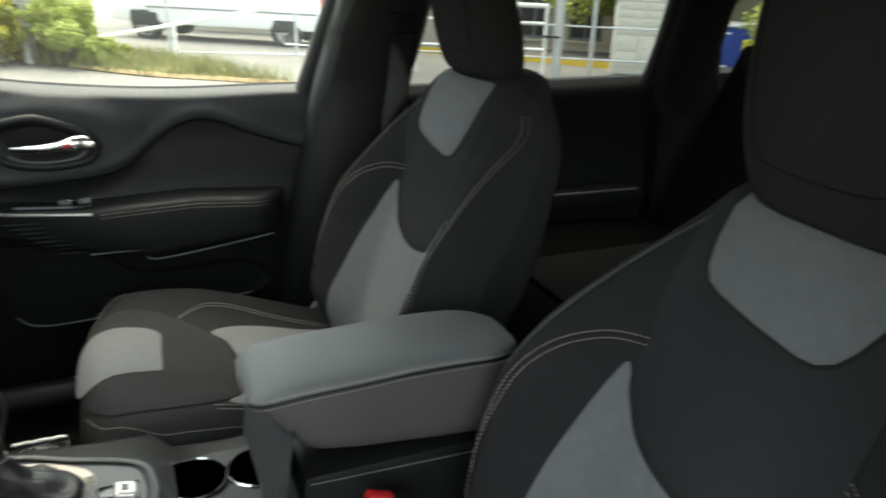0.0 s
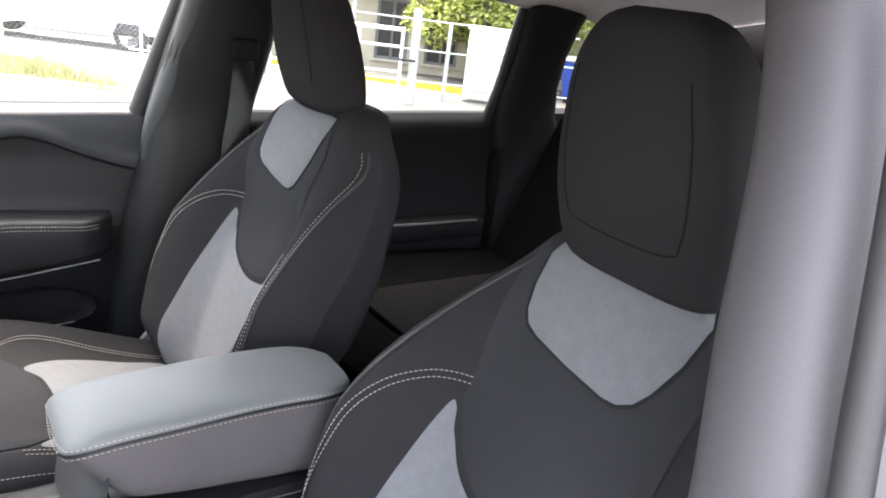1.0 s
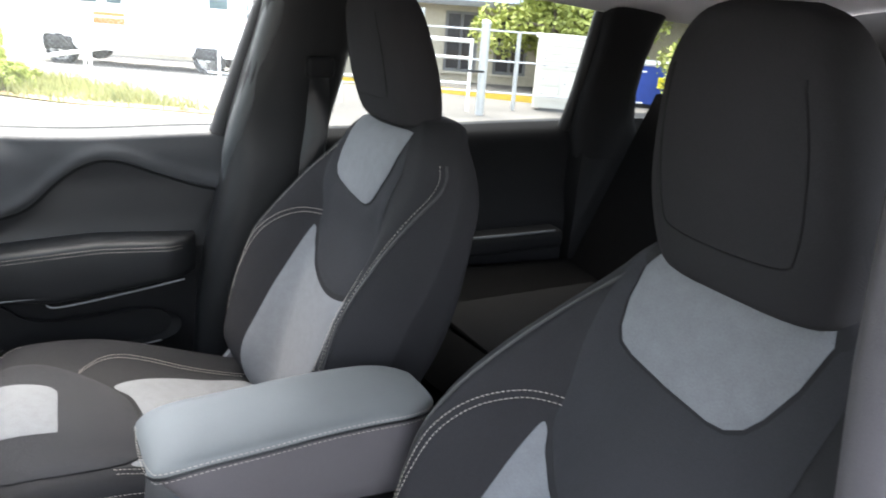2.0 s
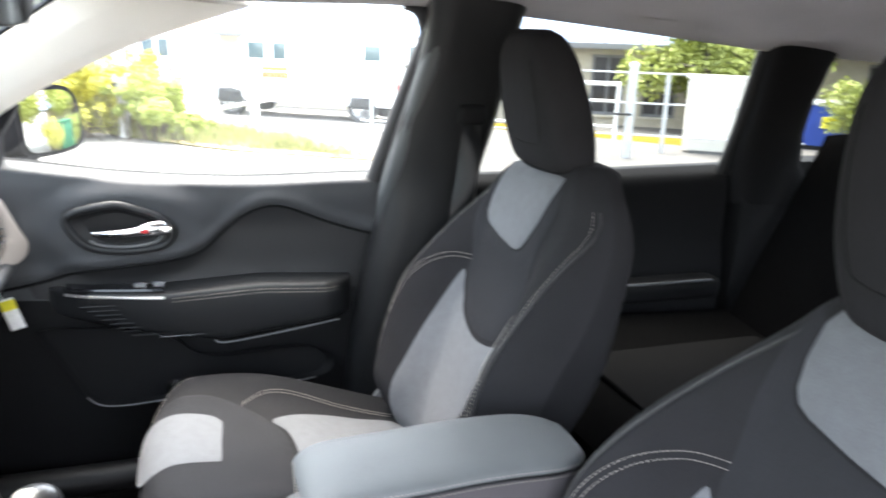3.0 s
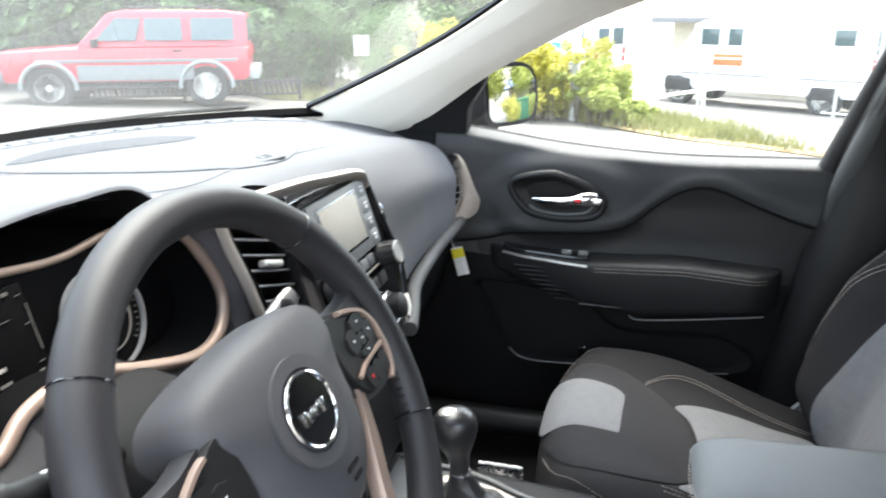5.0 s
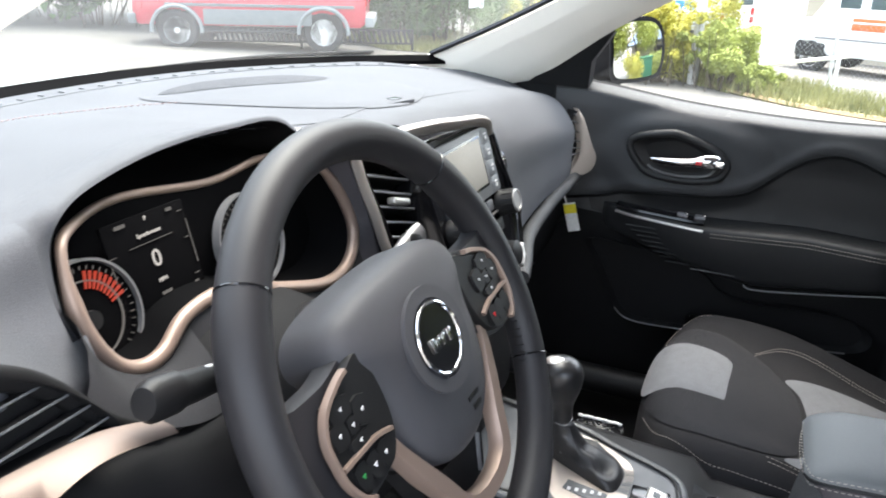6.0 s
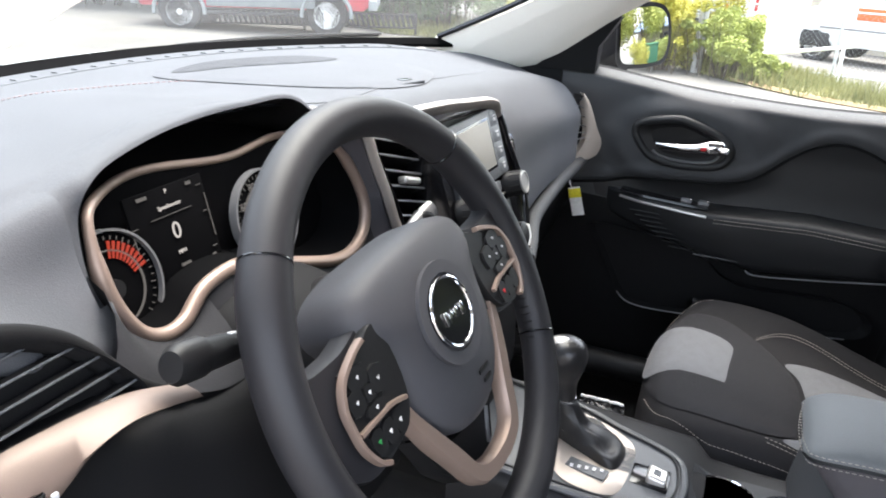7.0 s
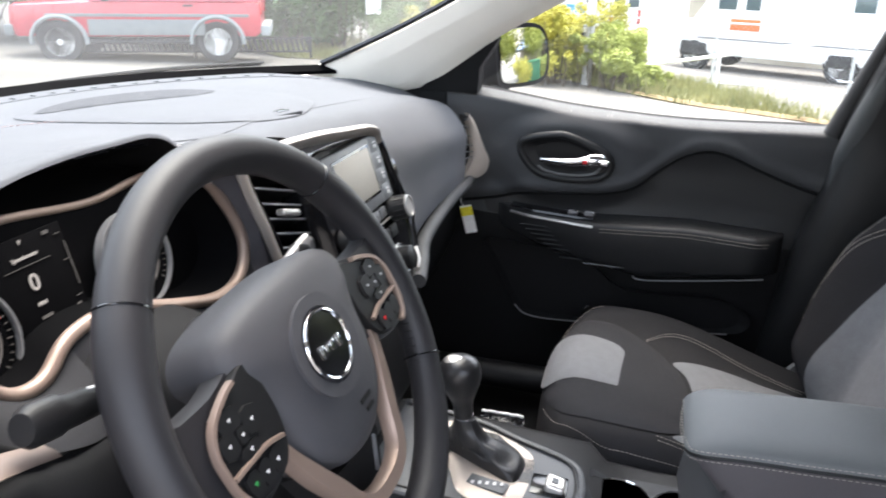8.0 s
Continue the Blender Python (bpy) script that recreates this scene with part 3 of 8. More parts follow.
def on_back(s, z, lift=0.0):
    e = 0.004
    p = Vector((s, back_y(s, z), z))
    n = Vector((2 * e, back_y(s + e, z) - back_y(s - e, z), 0)).cross(Vector((0, back_y(s, z + e) - back_y(s, z - e), 2 * e)))
    n.normalize()
    if n.y < 0:
        n = -n
    return p + n * lift


def back_body():
    rings = []
    for i in range(60):
        z = 0.52 + (1.115 - 0.52) * i / 59
        wl_, wr_ = half_w(-1, z), half_w(1, z)
        ring = [Vector((x, back_y(x, z), z)) for x in ((wr_ if a > 0 else wl_) * math.sin(a) for a in (-math.pi / 2 + math.pi * j / 64 for j in range(65)))]
        yc = smooth_list(BZ, BY, z)
        deep = smooth_list([0.5, 0.6, 0.8, 0.95, 1.05, 1.115], [0.10, 0.12, 0.125, 0.105, 0.070, 0.036], z)
        box_k = sstep(0.90, 1.04, z)
        flare = 0.014 * sstep(0.56, 0.68, z) * sstep(0.97, 0.84, z)
        for j in range(13):
            a = math.pi / 2 * (1 - 2 * j / 12)
            w = wr_ if a > 0 else wl_
            e0 = back_y(math.copysign(w, a), z)
            f = math.copysign(abs(math.sin(a)) ** (0.8 - 0.3 * box_k), a) * (1 + flare / w * math.sin(2 * abs(a)) ** 0.5)
            ring.append(Vector((w * 0.985 * f, e0 - 0.012 - (deep + e0 - yc) * abs(math.cos(a)) ** (0.75 - 0.25 * box_k), z)))
        rings.append(ring)
    top = rings[-1]
    c = sum(top, Vector()) / len(top)
    rings.append([c + (p - c) * 0.85 + Vector((0, 0, 0.008)) for p in top])
    rings.append([c + (p - c) * 0.5 + Vector((0, 0, 0.012)) for p in top])
    bm = bmesh.new()
    return loft(bm, rings)


CY = [-0.62, -0.50, -0.40, -0.30, -0.22, -0.16, -0.12, -0.09, -0.075, -0.072]
CZ = [0.560, 0.588, 0.619, 0.651, 0.671, 0.680, 0.678, 0.655, 0.612, 0.560]


def seat_z(s, y):
    k = abs(s) / 0.262
    bol = 0.012 * sstep(0.48, 0.80, k) * sstep(-0.10, -0.28, y) * (0.15 + 0.85 * sstep(-0.58, -0.24, y))
    roll = -0.060 * max(0.0, (k - 0.80) / 0.20) ** 2.2
    return smooth_list(CY, CZ, y) + bol + roll


def seat_front(s):
    return 0.046 * abs(s / 0.26) ** 2.4


def on_seat(s, y, lift=0.0):
    e = 0.004
    f = lambda a, b: Vector((a, b - seat_front(a), seat_z(a, b)))
    n = (f(s + e, y) - f(s - e, y)).cross(f(s, y + e) - f(s, y - e))
    n.normalize()
    if n.z < 0:
        n = -n
    return f(s, y) + n * lift


def cushion_body():
    rings = []
    for i in range(64):
        q = i / 63
        y = -0.62 + (0.62 - 0.072) * (1 - (1 - q) ** 1.7)
        ring = []
        for j in range(57):
            s = 0.262 * math.sin(-math.pi / 2 + math.pi * j / 56)
            ring.append(Vector((s, y - seat_front(s), seat_z(s, y))))
        zl = ring[-1].z
        base = 0.535 if y < -0.1 else 0.535
        ring += [Vector((0.262, y - seat_front(0.262) - 0.004, max(base, zl - 0.05))), Vector((0.25, y - 0.02, base - 0.005)), Vector((0, y - 0.012, base - 0.008)), Vector((-0.25, y - 0.02, base - 0.005)), Vector((-0.262, y - seat_front(0.262) - 0.004, max(base, zl - 0.05)))]
        rings.append(ring)
    bm = bmesh.new()
    return loft(bm, rings)


def pts2(*p):
    return [Vector((a, b, 0)) for a, b in p]


def front_seat(x, label, drop=0.0, edge_sides=(1, -1), upright=0.0, shoulder=0.0):
    UPRIGHT[0], SHOULDER[0] = upright, shoulder
    seat = thing("front_seat", label, "car seat", "front seats", at=(x, 0, 0))
    back = part("backrest", back_body(), FABRIC, seat, angle=70)
    # slate centre lobe, running down from the shoulders to a rounded point
    lobe = [tuple(p[:2]) for p in curve(pts2((0.111, 1.095), (0.132, 1.05), (0.132, 0.99), (0.128, 0.93), (0.129, 0.89), (0.114, 0.858), (0.075, 0.826), (0, 0.810), (-0.075, 0.826), (-0.114, 0.858), (-0.129, 0.89), (-0.128, 0.93), (-0.132, 0.99), (-0.132, 1.05), (-0.111, 1.095)), 5)]
    yoke = [(-0.101, 1.104), (-0.103, 1.070), (-0.096, 1.036), (-0.080, 1.003), (-0.068, 0.987), (-0.052, 0.9785), (-0.034, 0.977), (0.020, 0.983), (0.072, 0.991), (0.090, 0.997), (0.099, 1.010), (0.104, 1.036), (0.104, 1.070), (0.098, 1.104)]
    lobe += [(a * 1.035, b - 0.0035) for a, b in yoke[1:-1]]
    part("panel", panel(lobe, on_back, 0.014, 0.005, 0.012), FABRIC2, back, "smooth slate centre panel", angle=80)
    ins = pts2((0.140, 0.884), (0.132, 0.880), (0.121, 0.850), (0.080, 0.817), (0.0, 0.801), (-0.080, 0.817), (-0.121, 0.850), (-0.132, 0.880), (-0.140, 0.884), (-0.152, 0.83), (-0.160, 0.76), (-0.150, 0.68), (-0.135, 0.61), (-0.12, 0.57),
               (0.12, 0.57), (0.135, 0.61), (0.150, 0.68), (0.158, 0.76), (0.152, 0.83))
    ring = [tuple(p[:2]) for p in curve(ins, 5, closed=True)]
    part("panel", panel(ring, on_back, 0.014, 0.004, 0.01), LIGHTFAB, back, "light grey horseshoe insert", angle=80)
    patch = yoke
    part("panel", panel(patch, lambda s, z, l: on_back(s, z, l + 0.001), 0.012, 0.005, 0.008), LIGHTFAB, back, "light grey yoke patch under the headrest", angle=80)
    for sd in (1, -1):
        seam = curve(pts2((0.128, 0.918), (0.165, 0.915), (0.20, 0.890), (0.222, 0.84), (0.228, 0.76), (0.215, 0.68)), 10)
        for off in (0, 0.008):
            path = []
            for i, p in enumerate(seam):
                t = (seam[min(len(seam) - 1, i + 1)] - seam[max(0, i - 1)]).normalized()
                q = p + Vector((t.y, -t.x, 0)) * off
                path.append(on_back(sd * q[0], q[1], 0.0022))
            part("stitching", stitches(path), THREAD, back, "pale double stitching")
        edge = curve(pts2((0.190, 1.070), (0.203, 1.050), (0.211, 1.025), (0.212, 0.985), (0.214, 0.95), (0.221, 0.905), (0.232, 0.84), (0.236, 0.78), (0.232, 0.70), (0.215, 0.60)) if shoulder and sd < 0 else pts2((0.126, 1.055), (0.184, 0.985), (0.222, 0.90), (0.240, 0.80), (0.236, 0.70), (0.215, 0.60)), 10)
        part("piping", new_tube([on_back(sd * p[0], p[1], 0.0008) for p in edge], 0.0022, 6), BACKVINYL, back)
        if sd in edge_sides:
            part("stitching", stitches([on_back(sd * (p[0] - 0.005), p[1], 0.0015) for p in edge], 0.004, 0.0022, 0.0005), THREAD, back, "pale stitching along the side piece")
    # dark shell on the rear
    def shell(u, v):
        z = 0.56 + 0.45 * v
        w = smooth_list(BZ, BW, z) * 0.74
        return Vector(((2 * u - 1) * w, smooth_list(BZ, BY, z) - 0.104 - 0.03 * (1 - (2 * u - 1) ** 2) + 0.050 * v ** 3, z))
    part("back_shell", surface(shell, 14, 16, thick=0.006), BACKVINYL, back, "black moulded backrest shell")
    # cushion
    cush = part("cushion", cushion_body(), FABRIC, seat, angle=70)
    lobe = [tuple(p[:2]) for p in curve(pts2((-0.190, -0.115), (-0.204, -0.16), (-0.206, -0.21), (-0.196, -0.255), (-0.160, -0.290), (-0.09, -0.310), (-0.03, -0.316), (0.026, -0.306), (0.066, -0.279), (0.104, -0.236), (0.136, -0.182), (0.140, -0.13), (0.120, -0.098), (0.06, -0.080), (-0.06, -0.080), (-0.140, -0.092)), 5, closed=True)]
    part("panel", panel(lobe, on_seat, 0.014, 0.005, 0.012), FABRIC2, cush, "smooth slate thigh panel", angle=80)
    patch = [tuple(p[:2]) for p in curve(pts2((-0.089, -0.092), (-0.091, -0.13), (-0.091, -0.188), (-0.084, -0.198), (-0.03, -0.203), (0.024, -0.206), (0.040, -0.203), (0.054, -0.190), (0.064, -0.160), (0.068, -0.12), (0.068, -0.088), (0.03, -0.0805), (-0.05, -0.0805)), 3, closed=True)]
    part("panel", panel(patch, lambda s, y, l: on_seat(s, y, l + 0.0045), 0.012, 0.0022, 0.008), LIGHTFAB, cush, "light grey front patch", angle=80)
    ins = pts2((0.062, -0.290), (0.030, -0.314), (-0.03, -0.324), (-0.09, -0.318), (-0.160, -0.298), (-0.204, -0.262), (-0.206, -0.33), (-0.190, -0.42), (-0.17, -0.53), (0.0, -0.56), (0.12, -0.53), (0.118, -0.44), (0.112, -0.38), (0.094, -0.326))
    part("panel", panel([tuple(p[:2]) for p in curve(ins, 5, closed=True)], on_seat, 0.014, 0.003, 0.01), LIGHTFAB, cush, "light grey seat insert", angle=80)
    for sd in (1, -1):
        seam = curve(pts2((0.105, -0.236), (0.146, -0.262), (0.163, -0.296), (0.162, -0.345), (0.150, -0.42), (0.145, -0.52)) if sd > 0 else pts2((0.212, -0.235), (0.214, -0.30), (0.206, -0.40), (0.20, -0.52)), 10)
        for off in (0, 0.008):
            part("stitching", stitches([on_seat(sd * (p[0] + off), p[1], 0.0022) for p in seam]), THREAD, cush, "pale double stitching")
        low = [on_seat(sd * a, b, 0.0015) for a, b in (tuple(p[:2]) for p in curve(pts2((0.13, -0.083), (0.20, -0.0975), (0.236, -0.139), (0.2415, -0.19), (0.2415, -0.26), (0.240, -0.36), (0.238, -0.50)), 10))]
        part("stitching", stitches(low), THREAD, cush, "pale stitching along the lower edge")
    part("seat_base", new_box((0, -0.34, 0.495), (0.46, 0.46, 0.09), 0.025), PLASTIC, seat, "black plastic seat base")
    for sd in (1, -1):
        part("rail", new_box((sd * 0.19, -0.34, 0.435), (0.04, 0.52, 0.05), 0.006), PLASTIC, seat)
        part("hinge_cover", new_box((sd * 0.235, -0.585, 0.60), (0.035, 0.11, 0.12), 0.016), PLASTIC, seat, "black plastic recliner cover")
    bm = bmesh.new()
    loft(bm, [[Vector((k, y, z)) for y, z in ((-0.495, 0.560), (-0.525, 0.596), (-0.556, 0.612), (-0.600, 0.60), (-0.585, 0.52), (-0.53, 0.52))] for k in (0.236, 0.250)])
    part("hinge_plate", bm, HINGEGREY, seat, "grey hinge plate at the foot of the backrest", angle=40)
    # headrest
    rings = []
    for z, hw, hd, cy in ((1.108, 0.070, 0.030, -0.772), (1.114, 0.088, 0.042, -0.770), (1.135, 0.098, 0.049, -0.766), (1.18, 0.103, 0.052, -0.755), (1.23, 0.096, 0.052, -0.743), (1.28, 0.084, 0.048, -0.731),
                          (1.308, 0.070, 0.040, -0.725), (1.324, 0.054, 0.030, -0.722), (1.332, 0.032, 0.016, -0.721)):
        ring = []
        for j in range(28):
            a = 2 * math.pi * j / 28
            ca, sa = math.cos(a), math.sin(a)
            ring.append(Vector((hw * math.copysign(abs(ca) ** 0.55, ca), cy + hd * math.copysign(abs(sa) ** 0.6, sa), z)))
        rings.append(ring)
    fine = [curve(c, 3) for c in zip(*rings)]
    bm = bmesh.new()
    loft(bm, [list(r) for r in zip(*fine)])
    # a lower-set headrest reaches further down, its top stays
    bmesh.ops.transform(bm, matrix=Matrix.Translation((-0.075 * drop, 0, 1.332)) @ Matrix.Diagonal((1 + 0.35 * drop, 1, 1 + drop, 1)) @ Matrix.Translation((0, 0, -1.332)), verts=bm.verts)
    head = part("headrest", bm, FABRIC, seat, angle=70)
    HZ, HW, HD, HC = [1.114, 1.135, 1.18, 1.23, 1.28, 1.308], [0.088, 0.098, 0.103, 0.096, 0.084, 0.070], [0.042, 0.049, 0.052, 0.052, 0.048, 0.040], [-0.770, -0.766, -0.755, -0.743, -0.731, -0.725]

    def on_head(x, z):
        w = lerp_list(HZ, HW, z)
        ca = min(1.0, abs(x) / w) ** (1 / 0.55)
        return Vector((x, lerp_list(HZ, HC, z) + lerp_list(HZ, HD, z) * max(0.0, 1 - ca * ca) ** 0.3 + 0.0004, z))
    flat_path = curve(pts2((-0.060, 1.285), (-0.070, 1.23), (-0.068, 1.17), (-0.048, 1.153), (0.048, 1.153), (0.068, 1.17), (0.070, 1.23), (0.060, 1.285)), 8)
    path = [on_head(p[0], p[1]) for p in flat_path]
    path = [Vector((p[0] * (1 + 0.35 * drop) - 0.075 * drop, p[1], 1.332 + (p[2] - 1.332) * (1 + drop))) for p in path]
    part("seam", new_tube(path, 0.0011, 6), DEEPBLACK, head, "dark sewn seam")
    for sd in (1, -1):
        part("headrest_post", new_tube([(sd * 0.055, -0.775, 1.04), (sd * 0.055, -0.775, 1.13)], 0.006, 10), CHROME, seat, "steel headrest post")
        part("post_sleeve", lathe(bmesh.new(), [(0.013, 0), (0.013, 0.01), (0.009, 0.013)], 14, Matrix.Translation((sd * 0.055, -0.775, 1.108))), PLASTIC, seat)
    return seat


front_seat(0.37, "charcoal cloth front passenger seat with light grey inserts", upright=0.026, shoulder=0.044)
front_seat(-0.37, "charcoal cloth driver seat with light grey yoke patch", drop=0.12, edge_sides=(-1,))

# rear bench
def rear_bench():
    seat = thing("rear_bench", "cloth rear bench seat behind the front seats, darkened for the shade there", "car seat")
    def cz(u, v):
        x, q = (2 * u - 1) * 0.62, v
        y = -0.80 - 0.62 * q
        return Vector((x, y, 0.66 + 0.06 * sstep(0, 0.12, q) - 0.03 * q + 0.012 * math.cos(x * 9)))
    part("cushion", surface(cz, 30, 16, thick=-0.12), BENCHSHADE, seat)
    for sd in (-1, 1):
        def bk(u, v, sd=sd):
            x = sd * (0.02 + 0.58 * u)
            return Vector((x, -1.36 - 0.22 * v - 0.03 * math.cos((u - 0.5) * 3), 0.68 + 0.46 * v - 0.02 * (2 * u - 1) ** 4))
        part("backrest", surface(bk, 16, 16, thick=0.12), BENCHSHADE, seat)
        part("headrest", new_box((sd * 0.32, -1.60, 1.19), (0.24, 0.09, 0.13), 0.035, segs=3), BENCHSHADE, seat)
        part("panel", new_box((sd * 0.30, -1.10, 0.713), (0.26, 0.42, 0.012), 0.005), BENCHSHADE, seat)
    return seat


rear_bench()


# ---- dashboard ----
DX = [-0.72, -0.62, -0.55, -0.46, -0.37, -0.28, -0.20, -0.12, 0.0, 0.12, 0.22, 0.36, 0.50, 0.62, 0.72]
# across the car: crest (y, z), top of the rear face (y, z), lower edge of the face (y, z)
CREST = [(0.24, 1.120), (0.21, 1.138), (0.200, 1.150), (0.210, 1.157), (0.242, 1.160), (0.252, 1.157), (0.228, 1.146), (0.225, 1.138), (0.235, 1.135), (0.225, 1.128), (0.225, 1.120), (0.225, 1.108), (0.225, 1.090), (0.215, 1.066), (0.215, 1.045)]
FACE = [(0.155, 1.125), (0.150, 1.130), (0.168, 1.122), (0.185, 1.125), (0.20, 1.125), (0.20, 1.120), (0.18, 1.115), (0.155, 1.108), (0.15, 1.108), (0.145, 1.085), (0.135, 1.070), (0.135, 1.055), (0.135, 1.035), (0.14, 1.015), (0.15, 1.0)]
LOWER = [(0.135, 1.105), (0.125, 1.098), (0.142, 1.050), (0.168, 1.03), (0.15, 1.02), (0.15, 1.00), (0.13, 0.98), (0.09, 0.92), (0.09, 0.92), (0.095, 0.90), (0.12, 0.915), (0.125, 0.925), (0.13, 0.915), (0.14, 0.90), (0.15, 0.90)]


def dash_station(x):
    g = lambda tab, k: smooth_list(DX, [p[k] for p in tab], x)
    w = cowl_y(min(0.63, abs(x))) - 0.012
    cy, cz = g(CREST, 0), g(CREST, 1)
    fy, fz = g(FACE, 0), g(FACE, 1)
    ly, lz = g(LOWER, 0), g(LOWER, 1)
    return [(w, 1.104 - 0.02 * sstep(0.5, 0.66, abs(x))), (w - 0.02, 1.112 - 0.02 * sstep(0.5, 0.66, abs(x))), ((w + cy) / 2, (1.120 + cz) / 2 - 0.012 * sstep(0.45, 0.66, abs(x))), (cy + 0.03, cz - 0.002), (cy, cz - 0.003),
            ((cy * 0.55 + fy * 0.45) - 0.008, cz * 0.6 + fz * 0.4 + 0.004), (fy, fz - 0.012), (fy * 0.5 + ly * 0.5, fz * 0.5 + lz * 0.5), (ly, lz + 0.015), (ly + 0.012, lz - 0.004), (ly + 0.10, lz - 0.012)]


def dash_rows(xs, n=5):
    return [[Vector((x, p[0], p[1])) for p in curve([(a, b, 0) for a, b in dash_station(x)], n)] for x in xs]


# instrument binnacle: black cowl inside the brow, bronze ring, gauges
def cl(x, z):
    """Depth of the tilted ring plane."""
    return 0.165 + 0.25 * (z - 1.03)


RING_KEYS = [Vector((x, cl(x, z), z)) for x, z in ((-0.501, 1.118), (-0.490, 1.136), (-0.449, 1.144), (-0.364, 1.134), (-0.292, 1.137), (-0.226, 1.118), (-0.196, 1.085), (-0.187, 1.046), (-0.208, 1.020), (-0.250, 1.014),
                                                   (-0.309, 1.031), (-0.372, 1.054), (-0.420, 1.054), (-0.450, 1.039), (-0.472, 1.038), (-0.490, 1.050), (-0.502, 1.080))]
RING = curve(RING_KEYS, 6, closed=True)
# rolled edge of the brow over the ring, and which way the pad runs on from it
EDGE_KEYS = [p + (Vector((p.x, 0, p.z)) - Vector((-0.345, 0, 1.085))) * 0.03 for p in RING_KEYS]
for i, p in ((16, (-0.5115, 0.180, 1.085)), (0, (-0.5118, 0.186, 1.130)), (1, (-0.497, 0.189, 1.152)), (2, (-0.448, 0.212, 1.1563)), (3, (-0.371, 0.230, 1.1600)), (4, (-0.297, 0.224, 1.1632)), (5, (-0.216, 0.222, 1.153)), (6, (-0.189, 0.190, 1.090))):
    EDGE_KEYS[i] = Vector(p)
OUT_KEYS = [Vector((0, 1, 0)) for p in RING_KEYS]
for i, p in ((14, (-1, 0, 0)), (15, (-1, 0, 0)), (16, (-1, 0, 0)), (0, (-1, 0, 0)), (1, (-0.8, 0.6, 0)), (2, (-0.4, 0.92, 0)), (3, (-0.2, 0.98, 0)), (4, (0.1, 1, 0)), (5, (0.5, 0.85, 0))):
    OUT_KEYS[i] = Vector(p)
EDGE, OUT = curve(EDGE_KEYS, 6, closed=True), [v.normalized() for v in curve(OUT_KEYS, 6, closed=True)]
LIP = list(range(len(EDGE) - 14, len(EDGE))) + list(range(34))


def pad_point(x, y, z):
    """Nearest place on the pad's section at x."""
    return min((Vector((x, p[0], p[1])) for p in curve([(a, b, 0) for a, b in dash_station(x)], 14)), key=lambda q: (q.y - y) ** 2 + (q.z - z) ** 2)


def under_brow(c):
    k = min(LIP, key=lambda i: (EDGE[i] - c).length_squared)
    return (c - EDGE[k]).dot(OUT[k]) < 0.010


dash = thing("dashboard", "charcoal soft-touch dashboard with bronze trim rings", "dashboard")
rows = dash_rows([-0.70 + 1.395 * i / 110 for i in range(111)])
bm = bmesh.new()
NR = len(rows[0])
grid = [[bm.verts.new(p) for p in r] for r in rows]
for i in range(len(rows) - 1):
    for j in range(NR - 1):
        c = (rows[i][j] + rows[i + 1][j + 1]) / 2
        # open for the instrument hood, the centre stack and the outer vents
        if j >= 17 and -0.535 < c.x < -0.19 and c.z > 1.08 and under_brow(c):
            continue
        if j >= 22 and c.x > 0.606:
            continue
        if j >= 24 and (-0.505 < c.x < -0.190):
            continue
        if j >= 27 and -0.19 <= c.x < 0.115:
            continue
        bm.faces.new((grid[i][j], grid[i + 1][j], grid[i + 1][j + 1], grid[i][j + 1]))
bmesh.ops.delete(bm, geom=[v for v in bm.verts if not v.link_faces], context="VERTS")
dash_top = part("dash_pad", bm, VINYL, dash, "charcoal grained soft pad", angle=60)


def dash_z(x, y):
    """Height of the pad's top side at a place."""
    pts = [p for p in curve([(a, b, 0) for a, b in dash_station(x)], 6)]
    best = pts[0]
    for a, b in zip(pts, pts[1:]):
        if b[0] <= y <= a[0]:
            k = (a[0] - y) / max(1e-6, a[0] - b[0])
            return a[1] + (b[1] - a[1]) * k
    return best[1]


def on_dash(x, y, lift=0.0):
    return Vector((x, y, dash_z(x, y) + lift))


# tonal stitched line over the pad, speaker lid, sensor, defroster slots
line = curve([(-0.60, 0.40, 0), (-0.48, 0.445, 0), (-0.34, 0.49, 0), (-0.22, 0.50, 0), (-0.12, 0.47, 0), (-0.055, 0.39, 0), (-0.03, 0.28, 0)], 10)
part("stitching", stitches([on_dash(p[0], p[1], 0.0012) for p in line], 0.005, 0.002, 0.0006), REDTHREAD, dash, "dull red stitching over the pad")
lid = [tuple(p[:2]) for p in curve([Vector(p) for p in ((-0.09, 0.52, 0), (0.06, 0.575, 0), (0.20, 0.53, 0), (0.26, 0.42, 0), (0.22, 0.29, 0), (0.08, 0.222, 0), (-0.02, 0.225, 0), (-0.08, 0.33, 0))], 7, closed=True)]
part("speaker_lid", panel(lid, on_dash, 0.02, 0.0035, 0.006, -0.0012), VINYL, dash, "charcoal centre lid", angle=60)
grille = [tuple(p[:2]) for p in curve([Vector(p) for p in ((-0.07, 0.51, 0), (0.06, 0.555, 0), (0.19, 0.515, 0), (0.21, 0.44, 0), (0.14, 0.43, 0), (0.03, 0.47, 0))], 6, closed=True)]
part("speaker_grille", panel(grille, lambda x, y, l: on_dash(x, y, l + 0.003), 0.02, 0.002, 0.006, -0.0012), GRILLE, dash, "dark perforated speaker grille", angle=60)
zz = dash_z(0.03, 0.235)
part("light_sensor", new_box((0.03, 0.238, zz + 0.002), (0.052, 0.036, 0.004), 0.0018, pose(0, 0, 0, 0, 0, -14)), VINYL, dash)
